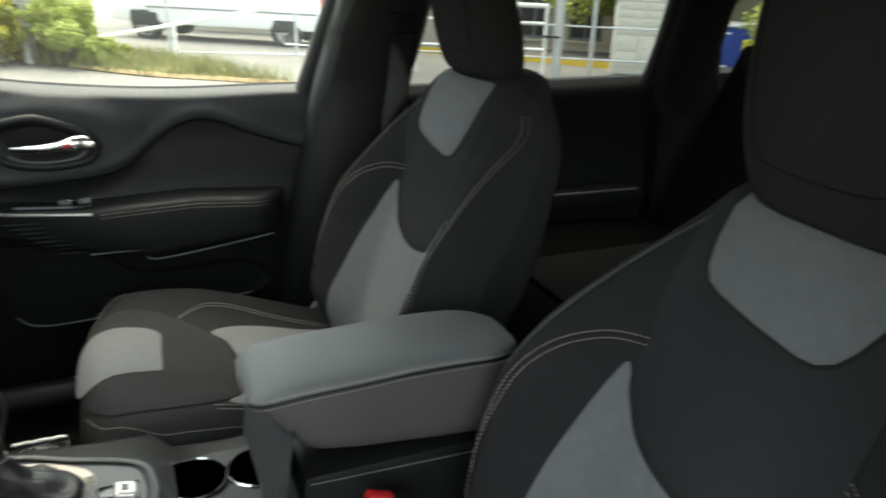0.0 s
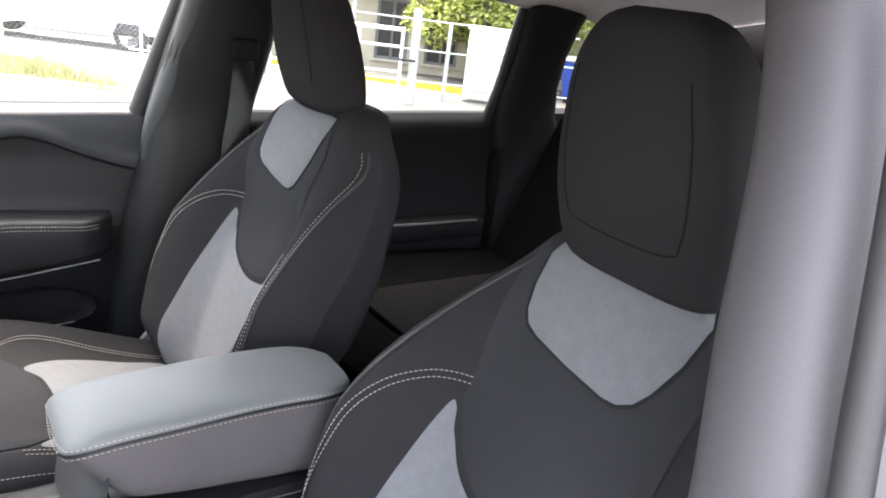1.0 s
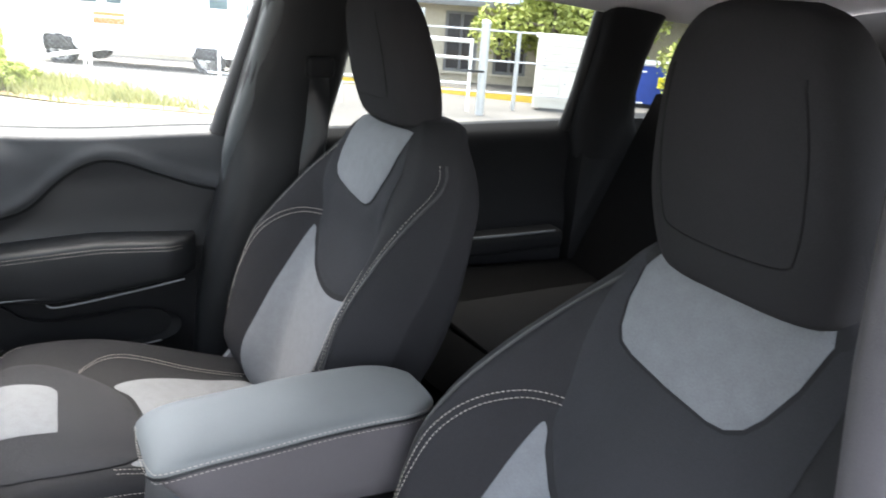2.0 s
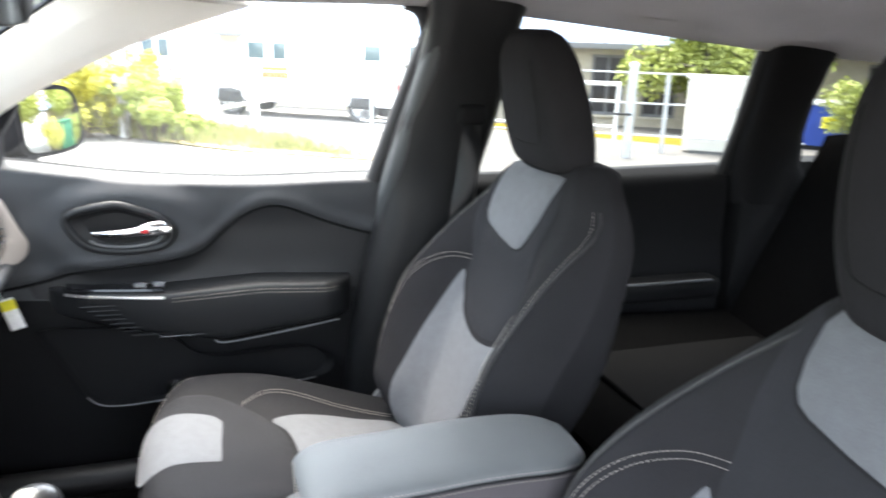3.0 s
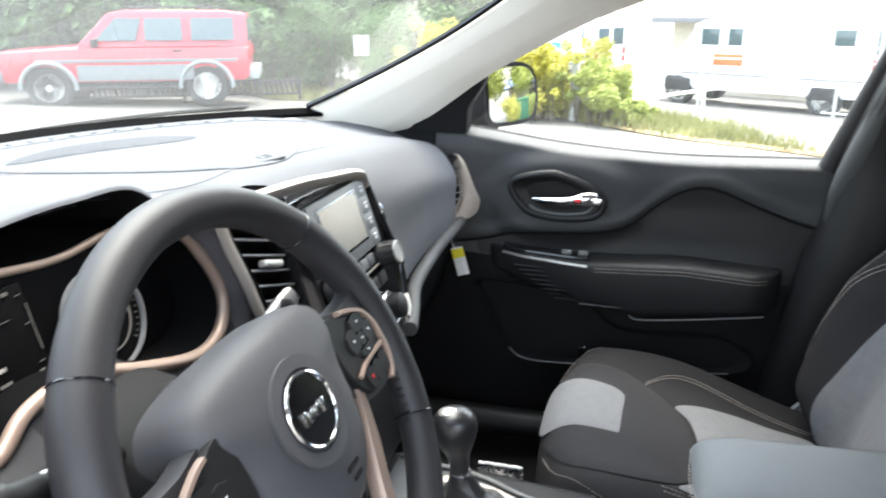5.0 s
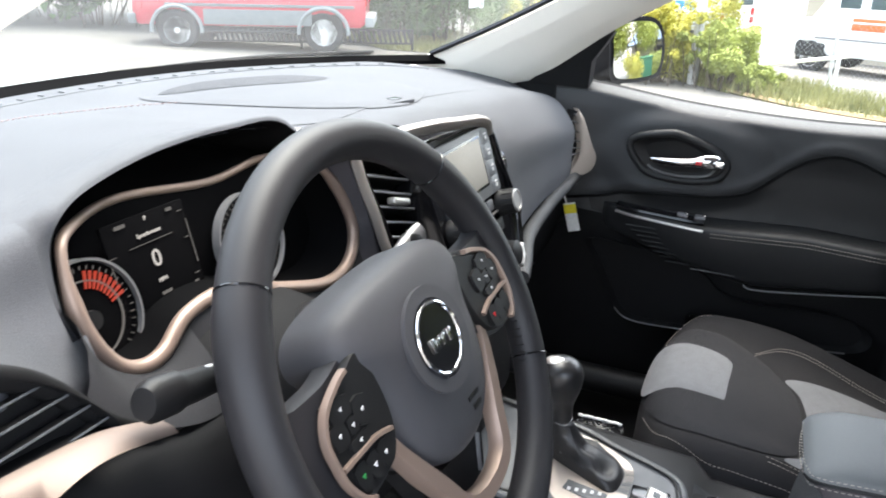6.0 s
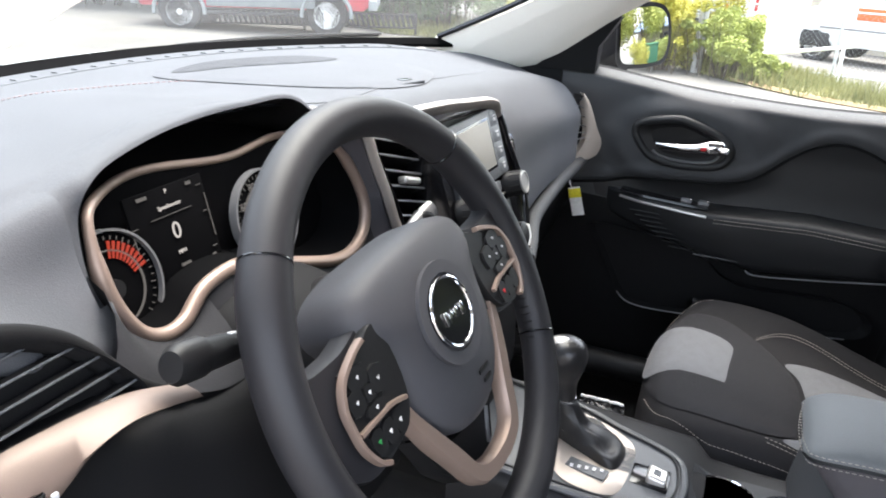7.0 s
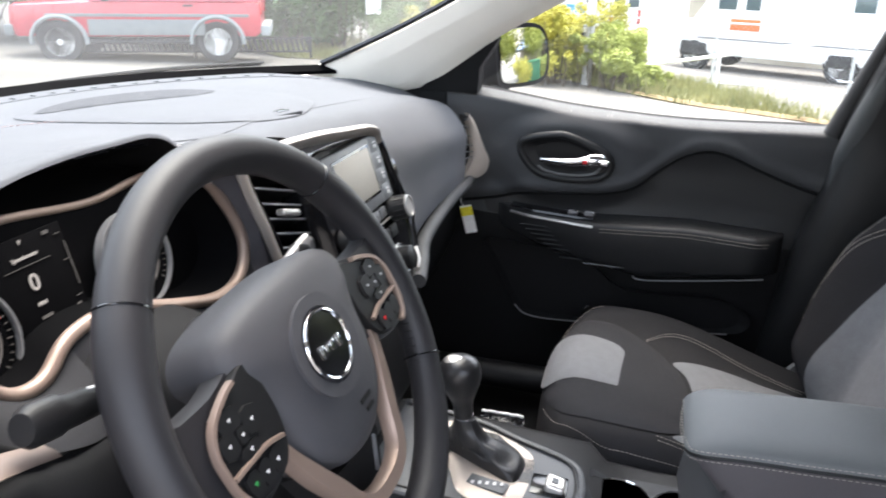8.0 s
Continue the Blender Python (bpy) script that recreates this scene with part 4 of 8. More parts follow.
part("sensor_lens", new_box((0.036, 0.236, zz + 0.004), (0.017, 0.012, 0.002), 0.0008, pose(0, 0, 0, 0, 0, -14)), GLOSSBLACK, dash, "black sensor lens")
for i in range(30):
    x = -0.50 + 1.0 * i / 29
    y = cowl_y(x) - 0.075
    part("defroster_slot", new_box((x, y, dash_z(x, y) + 0.0010), (0.0016, 0.011, 0.0016)), CONSOLEGREY, dash, smooth=False)
part("defroster_strip", new_tube([on_dash(x, cowl_y(x) - 0.10, 0.0005) for x in (-0.55 + 1.1 * i / 50 for i in range(51))], 0.0012, 6), CONSOLEGREY, dash)

# the top of the ring lies back under the brow
EYE0 = Vector((-0.809, -0.178, 1.288))
RING = [EYE0 + (p - EYE0) * (1 + 0.12 * sstep(1.075, 1.125, p.z) * sstep(-0.506, -0.47, p.x) * sstep(-0.225, -0.275, p.x)) for p in RING]
BROW = [p - o * 0.003 - Vector((0, 0, 0.004)) for p, o in zip(EDGE, OUT)]
lip_rows = []
for k, i in enumerate(LIP):
    wide = 0.004 + 0.040 * sstep(0, 8, k)
    row = [BROW[i], EDGE[i] - OUT[i] * 0.0022 - Vector((0, 0, 0.0014)), EDGE[i]]
    base = pad_point(*EDGE[i])
    for s in (0.15, 0.3, 0.5, 0.75, 1.0):
        row.append(pad_point(*(EDGE[i] + OUT[i] * wide * s)) + (EDGE[i] - base) * (1 - s) ** 2 + Vector((0, 0, 0.0012 - 0.0035 * s * s)))
    lip_rows.append(row)
bm = bmesh.new()
loft(bm, lip_rows, closed=False)
part("hood_lip", bm, VINYL, dash, "charcoal rolled edge of the instrument hood", angle=60)
bm = bmesh.new()
mid = [a.lerp(b, 0.5) + Vector((0, 0.085, -0.012)) * sstep(1.06, 1.10, a.z) for a, b in zip(RING, BROW)]
loft(bm, [BROW + [BROW[0]], mid + [mid[0]], [p + Vector((0, 0.004, 0)) for p in RING] + [RING[0] + Vector((0, 0.004, 0))]], closed=False)
part("instrument_hood", bm, DEEPBLACK, dash, "black matte instrument hood", angle=60)
cluster = part("instrument_ring", new_tube(RING, [0.0058 - 0.0021 * sstep(1.09, 1.115, p.z) for p in RING], 10, closed=True, up=(0, 1, 0.2)), BRONZE, dash, "bronze painted ring round the instruments")
bm = bmesh.new()
deepr = [Vector((-0.345, 0, 1.085)) + (Vector((p.x, 0, p.z)) - Vector((-0.345, 0, 1.085))) * 0.96 + Vector((0, 0.212 + 0.25 * (p.z - 1.03), 0)) for p in RING]
loft(bm, [RING + [RING[0]], deepr + [deepr[0]]], closed=False)
bm.faces.new([bm.verts.new(p) for p in deepr])
part("instrument_recess", bm, DIALBLACK, dash, "black instrument recess", angle=60)


def gauge_pose(x, z):
    return Matrix.Translation((x, 0.200 + 0.25 * (z - 1.03), z)) @ pose(0, 0, 0, 90 - 14, 0, 0)


def disc(bm, m, r0, r1, depth, seg=40, a0=0.0, a1=2 * math.pi):
    full = abs(a1 - a0 - 2 * math.pi) < 1e-3
    n = seg
    rings = []
    for i in range(n if full else n + 1):
        a = a0 + (a1 - a0) * i / n
        ca, sa = math.cos(a), math.sin(a)
        rings.append([m @ Vector((r0 * ca, r0 * sa, 0)), m @ Vector((r0 * ca, r0 * sa, depth)), m @ Vector((r1 * ca, r1 * sa, depth)), m @ Vector((r1 * ca, r1 * sa, 0))])
    if full:
        rings.append(rings[0])
    loft(bm, rings, cap=not full)
    return bm


def text_part(name, words, size, m, material, parent):
    cu = bpy.data.curves.new(name, "FONT")
    cu.body, cu.size, cu.align_x, cu.align_y, cu.extrude = words, size, "CENTER", "CENTER", 0.0003
    tmp = bpy.data.objects.new(name + "_t", cu)
    scene.collection.objects.link(tmp)
    me = bpy.data.meshes.new_from_object(tmp.evaluated_get(bpy.context.evaluated_depsgraph_get()))
    bpy.data.objects.remove(tmp)
    bpy.data.curves.remove(cu)
    me.materials.clear()
    me.materials.append(material)
    me.transform(m)
    ob = new(name, me)
    ob.parent = parent
    return ob


for gx, gz, red in ((-0.474, 1.064, True), (-0.301, 1.064, False)):
    m = gauge_pose(gx, gz)
    g = part("gauge", disc(bmesh.new(), m, 0.0, 0.040, 0.004), DIALBLACK, dash, "round black gauge dial")
    part("bezel", disc(bmesh.new(), m, 0.0402, 0.0420, 0.008), DULLTRIM, g, "thin silver gauge rim")
    part("inner_ring", disc(bmesh.new(), m, 0.0265, 0.0275, 0.0055), CLUSTERDIM, g)
    ticks = bmesh.new()
    for i in range(33):
        a = radians(225 - 270 * i / 32)
        r = 0.0345 if i % 4 else 0.033
        tm = m @ Matrix.Rotation(a, 4, "Z")
        box(ticks, (0, 0, 0), (0.0370 - r, 0.0005, 0.0006))
        bmesh.ops.transform(ticks, matrix=tm @ Matrix.Translation(((0.0370 + r) / 2, 0, 0.0048)), verts=ticks.verts[-8:])
    part("tick_marks", ticks, CLUSTERDIM, g, smooth=False)
    if red:
        for i in range(9):
            a0 = radians(14 + 7.6 * i)
            part("red_bar", disc(bmesh.new(), m @ Matrix.Translation((0, 0, 0.0048)), 0.0215, 0.0335, 0.0006, 3, a0, a0 + radians(4.2)), REDGLOW, g, "glowing red hatching on the dial", smooth=False)
    else:
        for i, w in enumerate(("60", "80", "100", "120")):
            a = radians(150 - 40 * i)
            text_part("numerals", w, 0.009, m @ Matrix.Translation((0.030 * math.cos(a), 0.030 * math.sin(a), 0.0055)), CLUSTERDIM, g)
    nd = bmesh.new()
    box(nd, (0, 0, 0), (0.034, 0.0016, 0.001), 0.0004)
    bmesh.ops.transform(nd, matrix=m @ Matrix.Rotation(radians(222), 4, "Z") @ Matrix.Translation((0.017, 0, 0.007)), verts=nd.verts)
    part("needle", nd, REDGLOW if red else CLUSTERDIM, g)
    part("needle_hub", disc(bmesh.new(), m @ Matrix.Translation((0, 0, 0.005)), 0, 0.007, 0.004, 20), PLASTIC, g)
m = gauge_pose(-0.404, 1.085)
disp = bmesh.new()
box(disp, (0, 0, 0), (0.080, 0.066, 0.003), 0.001)
bmesh.ops.transform(disp, matrix=m @ Matrix.Translation((0, 0, 0.002)), verts=disp.verts)
display = part("driver_display", disp, DIALBLACK, dash, "black driver information display")
up = m @ Matrix.Translation((0, 0, 0.0042))
text_part("speed", "0", 0.018, up @ Matrix.Translation((0, -0.002, 0)), CLUSTERGLOW, display)
text_part("unit", "MPH", 0.0042, up @ Matrix.Translation((0, -0.018, 0)), CLUSTERGLOW, display)
text_part("heading", "Speedometer", 0.0044, up @ Matrix.Translation((0, 0.018, 0)), CLUSTERGLOW, display)
text_part("gear", "P", 0.0046, up @ Matrix.Translation((0, 0.029, 0)), CLUSTERGLOW, display)
for c, s in (((-0.024, 0.029), (0.014, 0.0035)), ((0.024, 0.029), (0.008, 0.0035)), ((0, 0.0115), (0.06, 0.0006)), ((0.0, -0.028), (0.014, 0.0030)), ((-0.037, 0.010), (0.008, 0.0007)), ((-0.040, 0.0), (0.0008, 0.02)),
             ((0.038, 0.0), (0.0008, 0.05)), ((0.034, 0.025), (0.007, 0.0008)), ((0.034, 0.004), (0.006, 0.0008)), ((0.034, -0.025), (0.007, 0.0008)), ((0.031, -0.031), (0.006, 0.002))):
    bars = bmesh.new()
    box(bars, (0, 0, 0), (s[0] * 0.7, s[1] * 0.7, 0.0006))
    bmesh.ops.transform(bars, matrix=up @ Matrix.Translation((*c, 0)), verts=bars.verts)
    part("readout", bars, CLUSTERDIM, display, smooth=False)

# fascia below the gauges and column shroud
bm = bmesh.new()
fas = []
for i in range(41):
    x = -0.488 + 0.30 * i / 40
    zt = min([p.z for p in RING if abs(p.x - x) < 0.012] or [1.05])
    fas.append([Vector((x, cl(x, zt) - 0.002, zt - 0.002)), Vector((x, cl(x, zt) - 0.012, zt - 0.02)), Vector((x, cl(x, zt) - 0.008, zt - 0.032)), Vector((x, cl(x, zt) + 0.03, zt - 0.046)), Vector((x, cl(x, zt) + 0.10, zt - 0.05))])
loft(bm, [[p for p in curve(r, 4)] for r in fas], closed=False)
part("lower_fascia", bm, VINYLSHADE, dash, "charcoal fascia under the instruments, darkened for the shade there", angle=60)
ra = curve([(-0.516, 0.176, 1.092), (-0.509, 0.170, 1.066), (-0.496, 0.164, 1.046), (-0.474, 0.161, 1.034), (-0.448, 0.161, 1.034), (-0.425, 0.166, 1.046)], 6)
rb = curve([(-0.552, 0.123, 1.066), (-0.537, 0.120, 1.050), (-0.522, 0.118, 1.036), (-0.500, 0.117, 1.023), (-0.470, 0.117, 1.010), (-0.440, 0.120, 1.004)], 6)
bm = bmesh.new()
swell = [Vector((-0.006, -0.019, 0.002)) * sstep(22, 8, i) for i in range(len(ra))]
loft(bm, [[a + Vector((0.004, 0.006, 0.003)), a + k, a.lerp(b, 0.3) + Vector((0, -0.005, 0)) + k * 0.8, a.lerp(b, 0.65) + Vector((0, -0.006, 0)) + k * 0.3, b, b + Vector((0.002, 0.010, -0.004)), b + Vector((0.006, 0.030, -0.004))] for a, b, k in zip(ra, rb, swell)], closed=False)
part("pad_corner", bm, VINYLSHADE, dash, "charcoal lower corner of the pad, darkened for the shade there", angle=80)
rings = []
for y, hw, hz, zc in ((0.23, 0.080, 0.052, 0.995), (0.16, 0.074, 0.050, 0.990), (0.09, 0.062, 0.046, 0.982), (0.055, 0.052, 0.040, 0.976)):
    rings.append([Vector((-0.37 + hw * math.copysign(abs(math.cos(a)) ** 0.6, math.cos(a)), y - 0.02 * math.sin(a), zc + hz * math.copysign(abs(math.sin(a)) ** 0.7, math.sin(a)))) for a in (2 * math.pi * i / 28 for i in range(28))])
part("column_shroud", loft(bmesh.new(), rings), DEEPBLACK, dash, "black steering column shroud")

# knee panel under the driver side
bm = bmesh.new()
loft(bm, [[Vector((x, 0.122, 1.036 - 0.030 * sstep(-0.55, -0.46, x))), Vector((x, 0.104, 1.030 - 0.032 * sstep(-0.55, -0.46, x))), Vector((x, 0.092, 1.010 - 0.036 * sstep(-0.55, -0.46, x))), Vector((x, 0.08, 0.93)), Vector((x, 0.12, 0.76)), Vector((x, 0.20, 0.66)), Vector((x, 0.34, 0.62))] for x in (-0.70 + 0.50 * i / 12 for i in range(13))], closed=False)
part("knee_panel", bm, DEEPBLACK, dash, "black lower panel under the steering column", angle=60)


# air vents
def vent_box(parent, m, outline, n, knob=(0, 0), depth=0.045, tab_dark=False, skew=0.0, edge=0.0013):
    """outline: points (a, c) in the vent's own plane; slats run across it."""
    rim = [m @ Vector((a, 0, c)) for a, c in outline]
    back_ = [m @ Vector((a * 0.9, depth, c * 0.9)) for a, c in outline]
    bm = bmesh.new()
    loft(bm, [rim + [rim[0]], back_ + [back_[0]]], closed=False)
    bm.faces.new([bm.verts.new(p) for p in back_])
    vent = part("air_vent", bm, PLASTIC, parent, "black louvred air vent", angle=60)
    ck, sk = math.cos(radians(skew)), math.sin(radians(skew))
    poly = [(a * ck - c * sk, a * sk + c * ck) for a, c in outline]
    c0, c1 = min(c for _, c in poly), max(c for _, c in poly)
    flat_m, m = m, m @ Matrix.Rotation(radians(skew), 4, "Y")
    for i in range(n):
        c = c0 + (c1 - c0) * (i + 0.7) / (n + 0.4)
        xs = []
        for k in range(len(poly)):
            (a1, b1), (a2, b2) = poly[k - 1], poly[k]
            if (b1 > c) != (b2 > c):
                xs.append(a1 + (a2 - a1) * (c - b1) / (b2 - b1))
        if len(xs) < 2:
            continue
        lo, hi = min(xs) + 0.001, max(xs) - 0.001
        bm = bmesh.new()
        rings = []
        for a in (lo, hi):
            rings.append([m @ Vector((a, 0.006, c + 0.0014)), m @ Vector((a, 0.002, c)), m @ Vector((a, 0.006, c - 0.0014)), m @ Vector((a, 0.030, c - 0.007)), m @ Vector((a, 0.030, c - 0.005))])
        part("slat", loft(bm, rings), PLASTIC, vent)
        # thin paler rod paints the highlight along the slat's front edge
        slat_hi = new_tube([m @ Vector((lo, 0.0022, c)), m @ Vector((hi, 0.0022, c))], edge, 5)
        part("slat_highlight", slat_hi, CONSOLEGREY if tab_dark else SLATGLINT, vent)
    bm = bmesh.new()
    box(bm, (0, 0, 0), (0.030, 0.012, 0.008), 0.0035, segs=3)
    bmesh.ops.transform(bm, matrix=flat_m @ Matrix.Translation((knob[0], -0.003, knob[1])) @ Matrix.Rotation(radians(skew), 4, "Y"), verts=bm.verts)
    part("vent_tab", bm, CONSOLEGREY if tab_dark else SATIN, vent, "grey vent tab")
    return vent


# centre left vent with its bright bar
m = Matrix.Translation((-0.117, 0.150, 1.062)) @ pose(0, 0, 0, -14, 0, -4)
o = [(-0.054, 0.074), (0.040, 0.064), (0.054, 0.0), (0.070, -0.056), (0.060, -0.076), (-0.016, -0.082), (-0.036, -0.02)]
vent_box(dash, m, [tuple(p[:2]) for p in curve([Vector((a, b, 0)) for a, b in o], 4, closed=True)], 10, (-0.012, -0.002), skew=17)
bar = curve([(-0.197, 0.163, 1.132), (-0.187, 0.158, 1.095), (-0.174, 0.152, 1.06), (-0.161, 0.146, 1.02), (-0.145, 0.135, 0.97)], 8)
part("vent_bar", new_tube(bar, 0.0072, 10, squash=(1, 0.55), up=(0, 1, 0)), PEWTER, dash, "silver-bronze bar beside the centre vent")
# panel between ring and bar
bm = bmesh.new()
strip = []
for i in range(13):
    z = 1.130 - 0.17 * i / 12
    q = lerp_list([0.97, 1.02, 1.06, 1.095, 1.132], [-0.145, -0.161, -0.174, -0.187, -0.197], z)
    yq = lerp_list([0.97, 1.02, 1.06, 1.095, 1.132], [0.135, 0.146, 0.152, 0.158, 0.163], z)
    right = max([p.x for p in RING if abs(p.z - z) < 0.012 and p.x > -0.30] or [-0.215])
    strip.append([Vector((min(right, q - 0.012), cl(0, z) + 0.002, z)), Vector(((min(right, q - 0.012) + q) / 2, yq + 0.004, z)), Vector((q - 0.002, yq + 0.004, z)), Vector((q + 0.012, yq + 0.018, z))])
loft(bm, strip, closed=False)
part("trim_panel", bm, PILLARGREY, dash, angle=60)

# centre stack: bronze arch, screen, keys, knobs
SM = Matrix.Translation((0, 0.112, 1.010)) @ pose(0, 0, 0, -17.3, 0, 0)
so = [tuple(p[:2]) for p in curve([Vector((a, b, 0)) for a, b in ((-0.088, 0.098), (0.0, 0.101), (0.086, 0.097), (0.107, 0.086), (0.119, 0.037), (0.134, -0.022), (0.121, -0.068), (0.098, -0.092), (0.0, -0.098), (-0.080, -0.096), (-0.092, 0.0))], 5, closed=True)]
bm = bmesh.new()
loft(bm, [[SM @ Vector((a * k, d, c * k)) for a, c in so] for k, d in ((1.0, 0.040), (1.0, 0.002), (0.985, -0.001), (0.95, 0.0015), (0.90, 0.002))])
stack = part("centre_stack_housing", bm, GLOSSBLACK, dash, "gloss black centre stack face", angle=40)


def on_face(bm, c, s, bevel=0.0, d=0.0):
    n0 = len(bm.verts)
    box(bm, (0, 0, 0), s, bevel)
    bm.verts.ensure_lookup_table()
    bmesh.ops.transform(bm, matrix=SM @ Matrix.Translation((c[0], d, c[1])), verts=bm.verts[n0:])
    return bm


scr = part("screen_bezel", on_face(bmesh.new(), (0.016, 0.053), (0.166, 0.008, 0.086), 0.0035), CONSOLEGREY, stack, "dark grey screen surround")
part("screen_frame", on_face(bmesh.new(), (0.006, 0.056), (0.112, 0.003, 0.064), 0.001, -0.0035), GLOSSBLACK, scr)
part("screen", on_face(bmesh.new(), (0.006, 0.056), (0.105, 0.003, 0.057), 0.001, -0.0043), SCREEN, scr, "dull grey touch screen, switched off")
for i in range(4):
    part("key", on_face(bmesh.new(), (0.0815, 0.083 - 0.0205 * i), (0.022, 0.003, 0.0185), 0.001, -0.0030), CONSOLEGREY, scr)
    part("key_mark", on_face(bmesh.new(), (0.0835, 0.086 - 0.0205 * i), (0.008, 0.001, 0.0016), 0, -0.0048), INK, scr)
    part("key_mark", on_face(bmesh.new(), (0.0835, 0.081 - 0.0205 * i), (0.004, 0.001, 0.004), 0, -0.0048), INK, scr)
for a, c, r in ((0.087, -0.006, 0.0160), (-0.066, 0.000, 0.0160)):
    km = SM @ Matrix.Translation((a, 0.0, c)) @ pose(0, 0, 0, 90, 0, 0)
    kn = part("knob", lathe(bmesh.new(), [(r * 1.05, 0), (r * 1.05, 0.006), (r, 0.008), (r * 0.95, 0.024), (r * 0.80, 0.0255), (r * 0.76, 0.0245)], 28, km), PLASTIC, stack, "black ribbed knob")
    part("knob_rim", lathe(bmesh.new(), [(r * 0.90, 0.0240), (r * 0.92, 0.0262), (r * 0.80, 0.0268), (r * 0.78, 0.0250)], 28, km), DULLSILVER, kn)
    for i in range(14):
        ta = 2 * math.pi * i / 14
        part("grip_rib", new_tube([km @ Vector((r * math.cos(ta), r * math.sin(ta), 0.009)), km @ Vector((r * 0.96 * math.cos(ta), r * 0.96 * math.sin(ta), 0.023))], 0.0009, 4), PLASTIC, kn)
for i in range(5):
    part("key", on_face(bmesh.new(), (-0.036 + 0.0215 * i, 0.000), (0.019, 0.005, 0.013), 0.0015, -0.002), CONSOLEGREY, stack)
part("chrome_strip", on_face(bmesh.new(), (0.004, -0.0125), (0.150, 0.003, 0.0022), 0.0006, -0.0015), SATIN, stack, "thin silver strip")
for i in range(6):
    part("key", on_face(bmesh.new(), (-0.060 + 0.026 * i, -0.030), (0.022, 0.004, 0.016), 0.0015, -0.001), PLASTIC, stack)
for i in range(3):
    km = SM @ Matrix.Translation((-0.062 + 0.062 * i, 0.0, -0.068)) @ pose(0, 0, 0, 90, 0, 0)
    kn = part("climate_knob", lathe(bmesh.new(), [(0.020, 0), (0.020, 0.004), (0.0165, 0.006), (0.0155, 0.020), (0.012, 0.022)], 26, km), PLASTIC, stack, "black climate knob")
    part("knob_rim", lathe(bmesh.new(), [(0.0202, 0.001), (0.0212, 0.003), (0.0202, 0.005), (0.018, 0.0055)], 26, km), CHROME, kn)
arch = curve([(-0.165, 0.158, 1.129), (-0.11, 0.152, 1.128), (-0.05, 0.148, 1.124), (0.0, 0.146, 1.118), (0.045, 0.144, 1.113), (0.076, 0.142, 1.109), (0.098, 0.139, 1.101), (0.109, 0.135, 1.088)], 8)
part("stack_arch", new_tube(arch, [0.0095 - 0.0055 * sstep(0.80, 1.0, i / (len(arch) - 1)) for i in range(len(arch))], 12, squash=(1.25, 0.75), up=(0, 0.5, 1)), PEWTER, dash, "satin silver arch over the screen")
rim = [SM @ Vector((a + 0.002, -0.001, c)) for a, c in (tuple(p[:2]) for p in curve([Vector((a, b, 0)) for a, b in ((0.100, 0.094), (0.111, 0.080), (0.120, 0.037), (0.135, -0.022), (0.122, -0.068), (0.100, -0.092))], 8))]
part("stack_edge", new_tube(rim, 0.0055, 10, up=(0, 1, 0)), GLOSSBLACK, dash, "gloss black edge of the centre stack")
part("edge_chrome", new_tube([p + Vector((0.003, -0.005, 0)) for p in rim[13:18]], [0.0015, 0.003, 0.0035, 0.003, 0.0015], 8), CHROME, dash, "chrome accent on the stack edge")
part("edge_chrome", new_tube([p + Vector((0.003, -0.005, 0)) for p in rim[21:27]], [0.0015, 0.0034, 0.0042, 0.0042, 0.003, 0.0015], 8), CHROME, dash, "chrome accent on the stack edge")
part("stack_foot", new_tube([SM @ Vector((0.119, -0.004, -0.072)), SM @ Vector((0.108, -0.005, -0.086)), SM @ Vector((0.096, -0.005, -0.096))], [0.003, 0.0055, 0.005], 10), SATIN, dash, "satin silver foot of the stack")
bm = bmesh.new()
box(bm, (0.0, 0.135, 0.83), (0.23, 0.10, 0.20), 0.02)
part("lower_housing", bm, PLASTIC, dash, "black lower stack")

# passenger side: lower dash, glovebox and end vent
bm = bmesh.new()
loft(bm, [[p for p in curve([(x, 0.125, 0.905), (x, 0.150, 0.885), (x, 0.165, 0.82), (x, 0.20, 0.72), (x, 0.27, 0.62), (x, 0.42, 0.56)], 4)] for x in (0.11 + 0.58 * i / 16 for i in range(17))], closed=False)
part("glovebox", bm, DEEPBLACK, dash, "black glovebox panel", angle=60)
edge = curve([(0.118, 0.082, 0.892), (0.17, 0.094, 0.897), (0.25, 0.113, 0.908), (0.40, 0.122, 0.915), (0.55, 0.130, 0.908), (0.68, 0.142, 0.894)], 8)
part("edge_roll", new_tube(edge, 0.011, 10), DARKVINYL, dash, "dark roll under the passenger pad")
bo = curve([(0.642, 0.143, 1.036), (0.654, 0.131, 1.014), (0.669, 0.116, 0.966), (0.679, 0.106, 0.936), (0.674, 0.111, 0.912), (0.660, 0.124, 0.902)], 6)
bi = curve([(0.639, 0.146, 1.032), (0.646, 0.139, 1.003), (0.652, 0.133, 0.966), (0.652, 0.133, 0.946), (0.646, 0.139, 0.926), (0.630, 0.153, 0.900)], 6)
bm = bmesh.new()
loft(bm, [[a + Vector((0.010, 0.012, 0)), a, a.lerp(b, 0.5) + Vector((-0.003, -0.003, 0)), b, b + Vector((0.006, 0.012, 0))] for a, b in zip(bo, bi)], closed=False)
part("vent_bezel", bm, CHAMPAGNE, dash, "pale bronze crescent bezel of the end vent", angle=60)
vl = curve([(0.608, 0.135, 1.037), (0.608, 0.147, 1.014), (0.608, 0.146, 0.976), (0.608, 0.140, 0.946), (0.608, 0.143, 0.921)], 6)
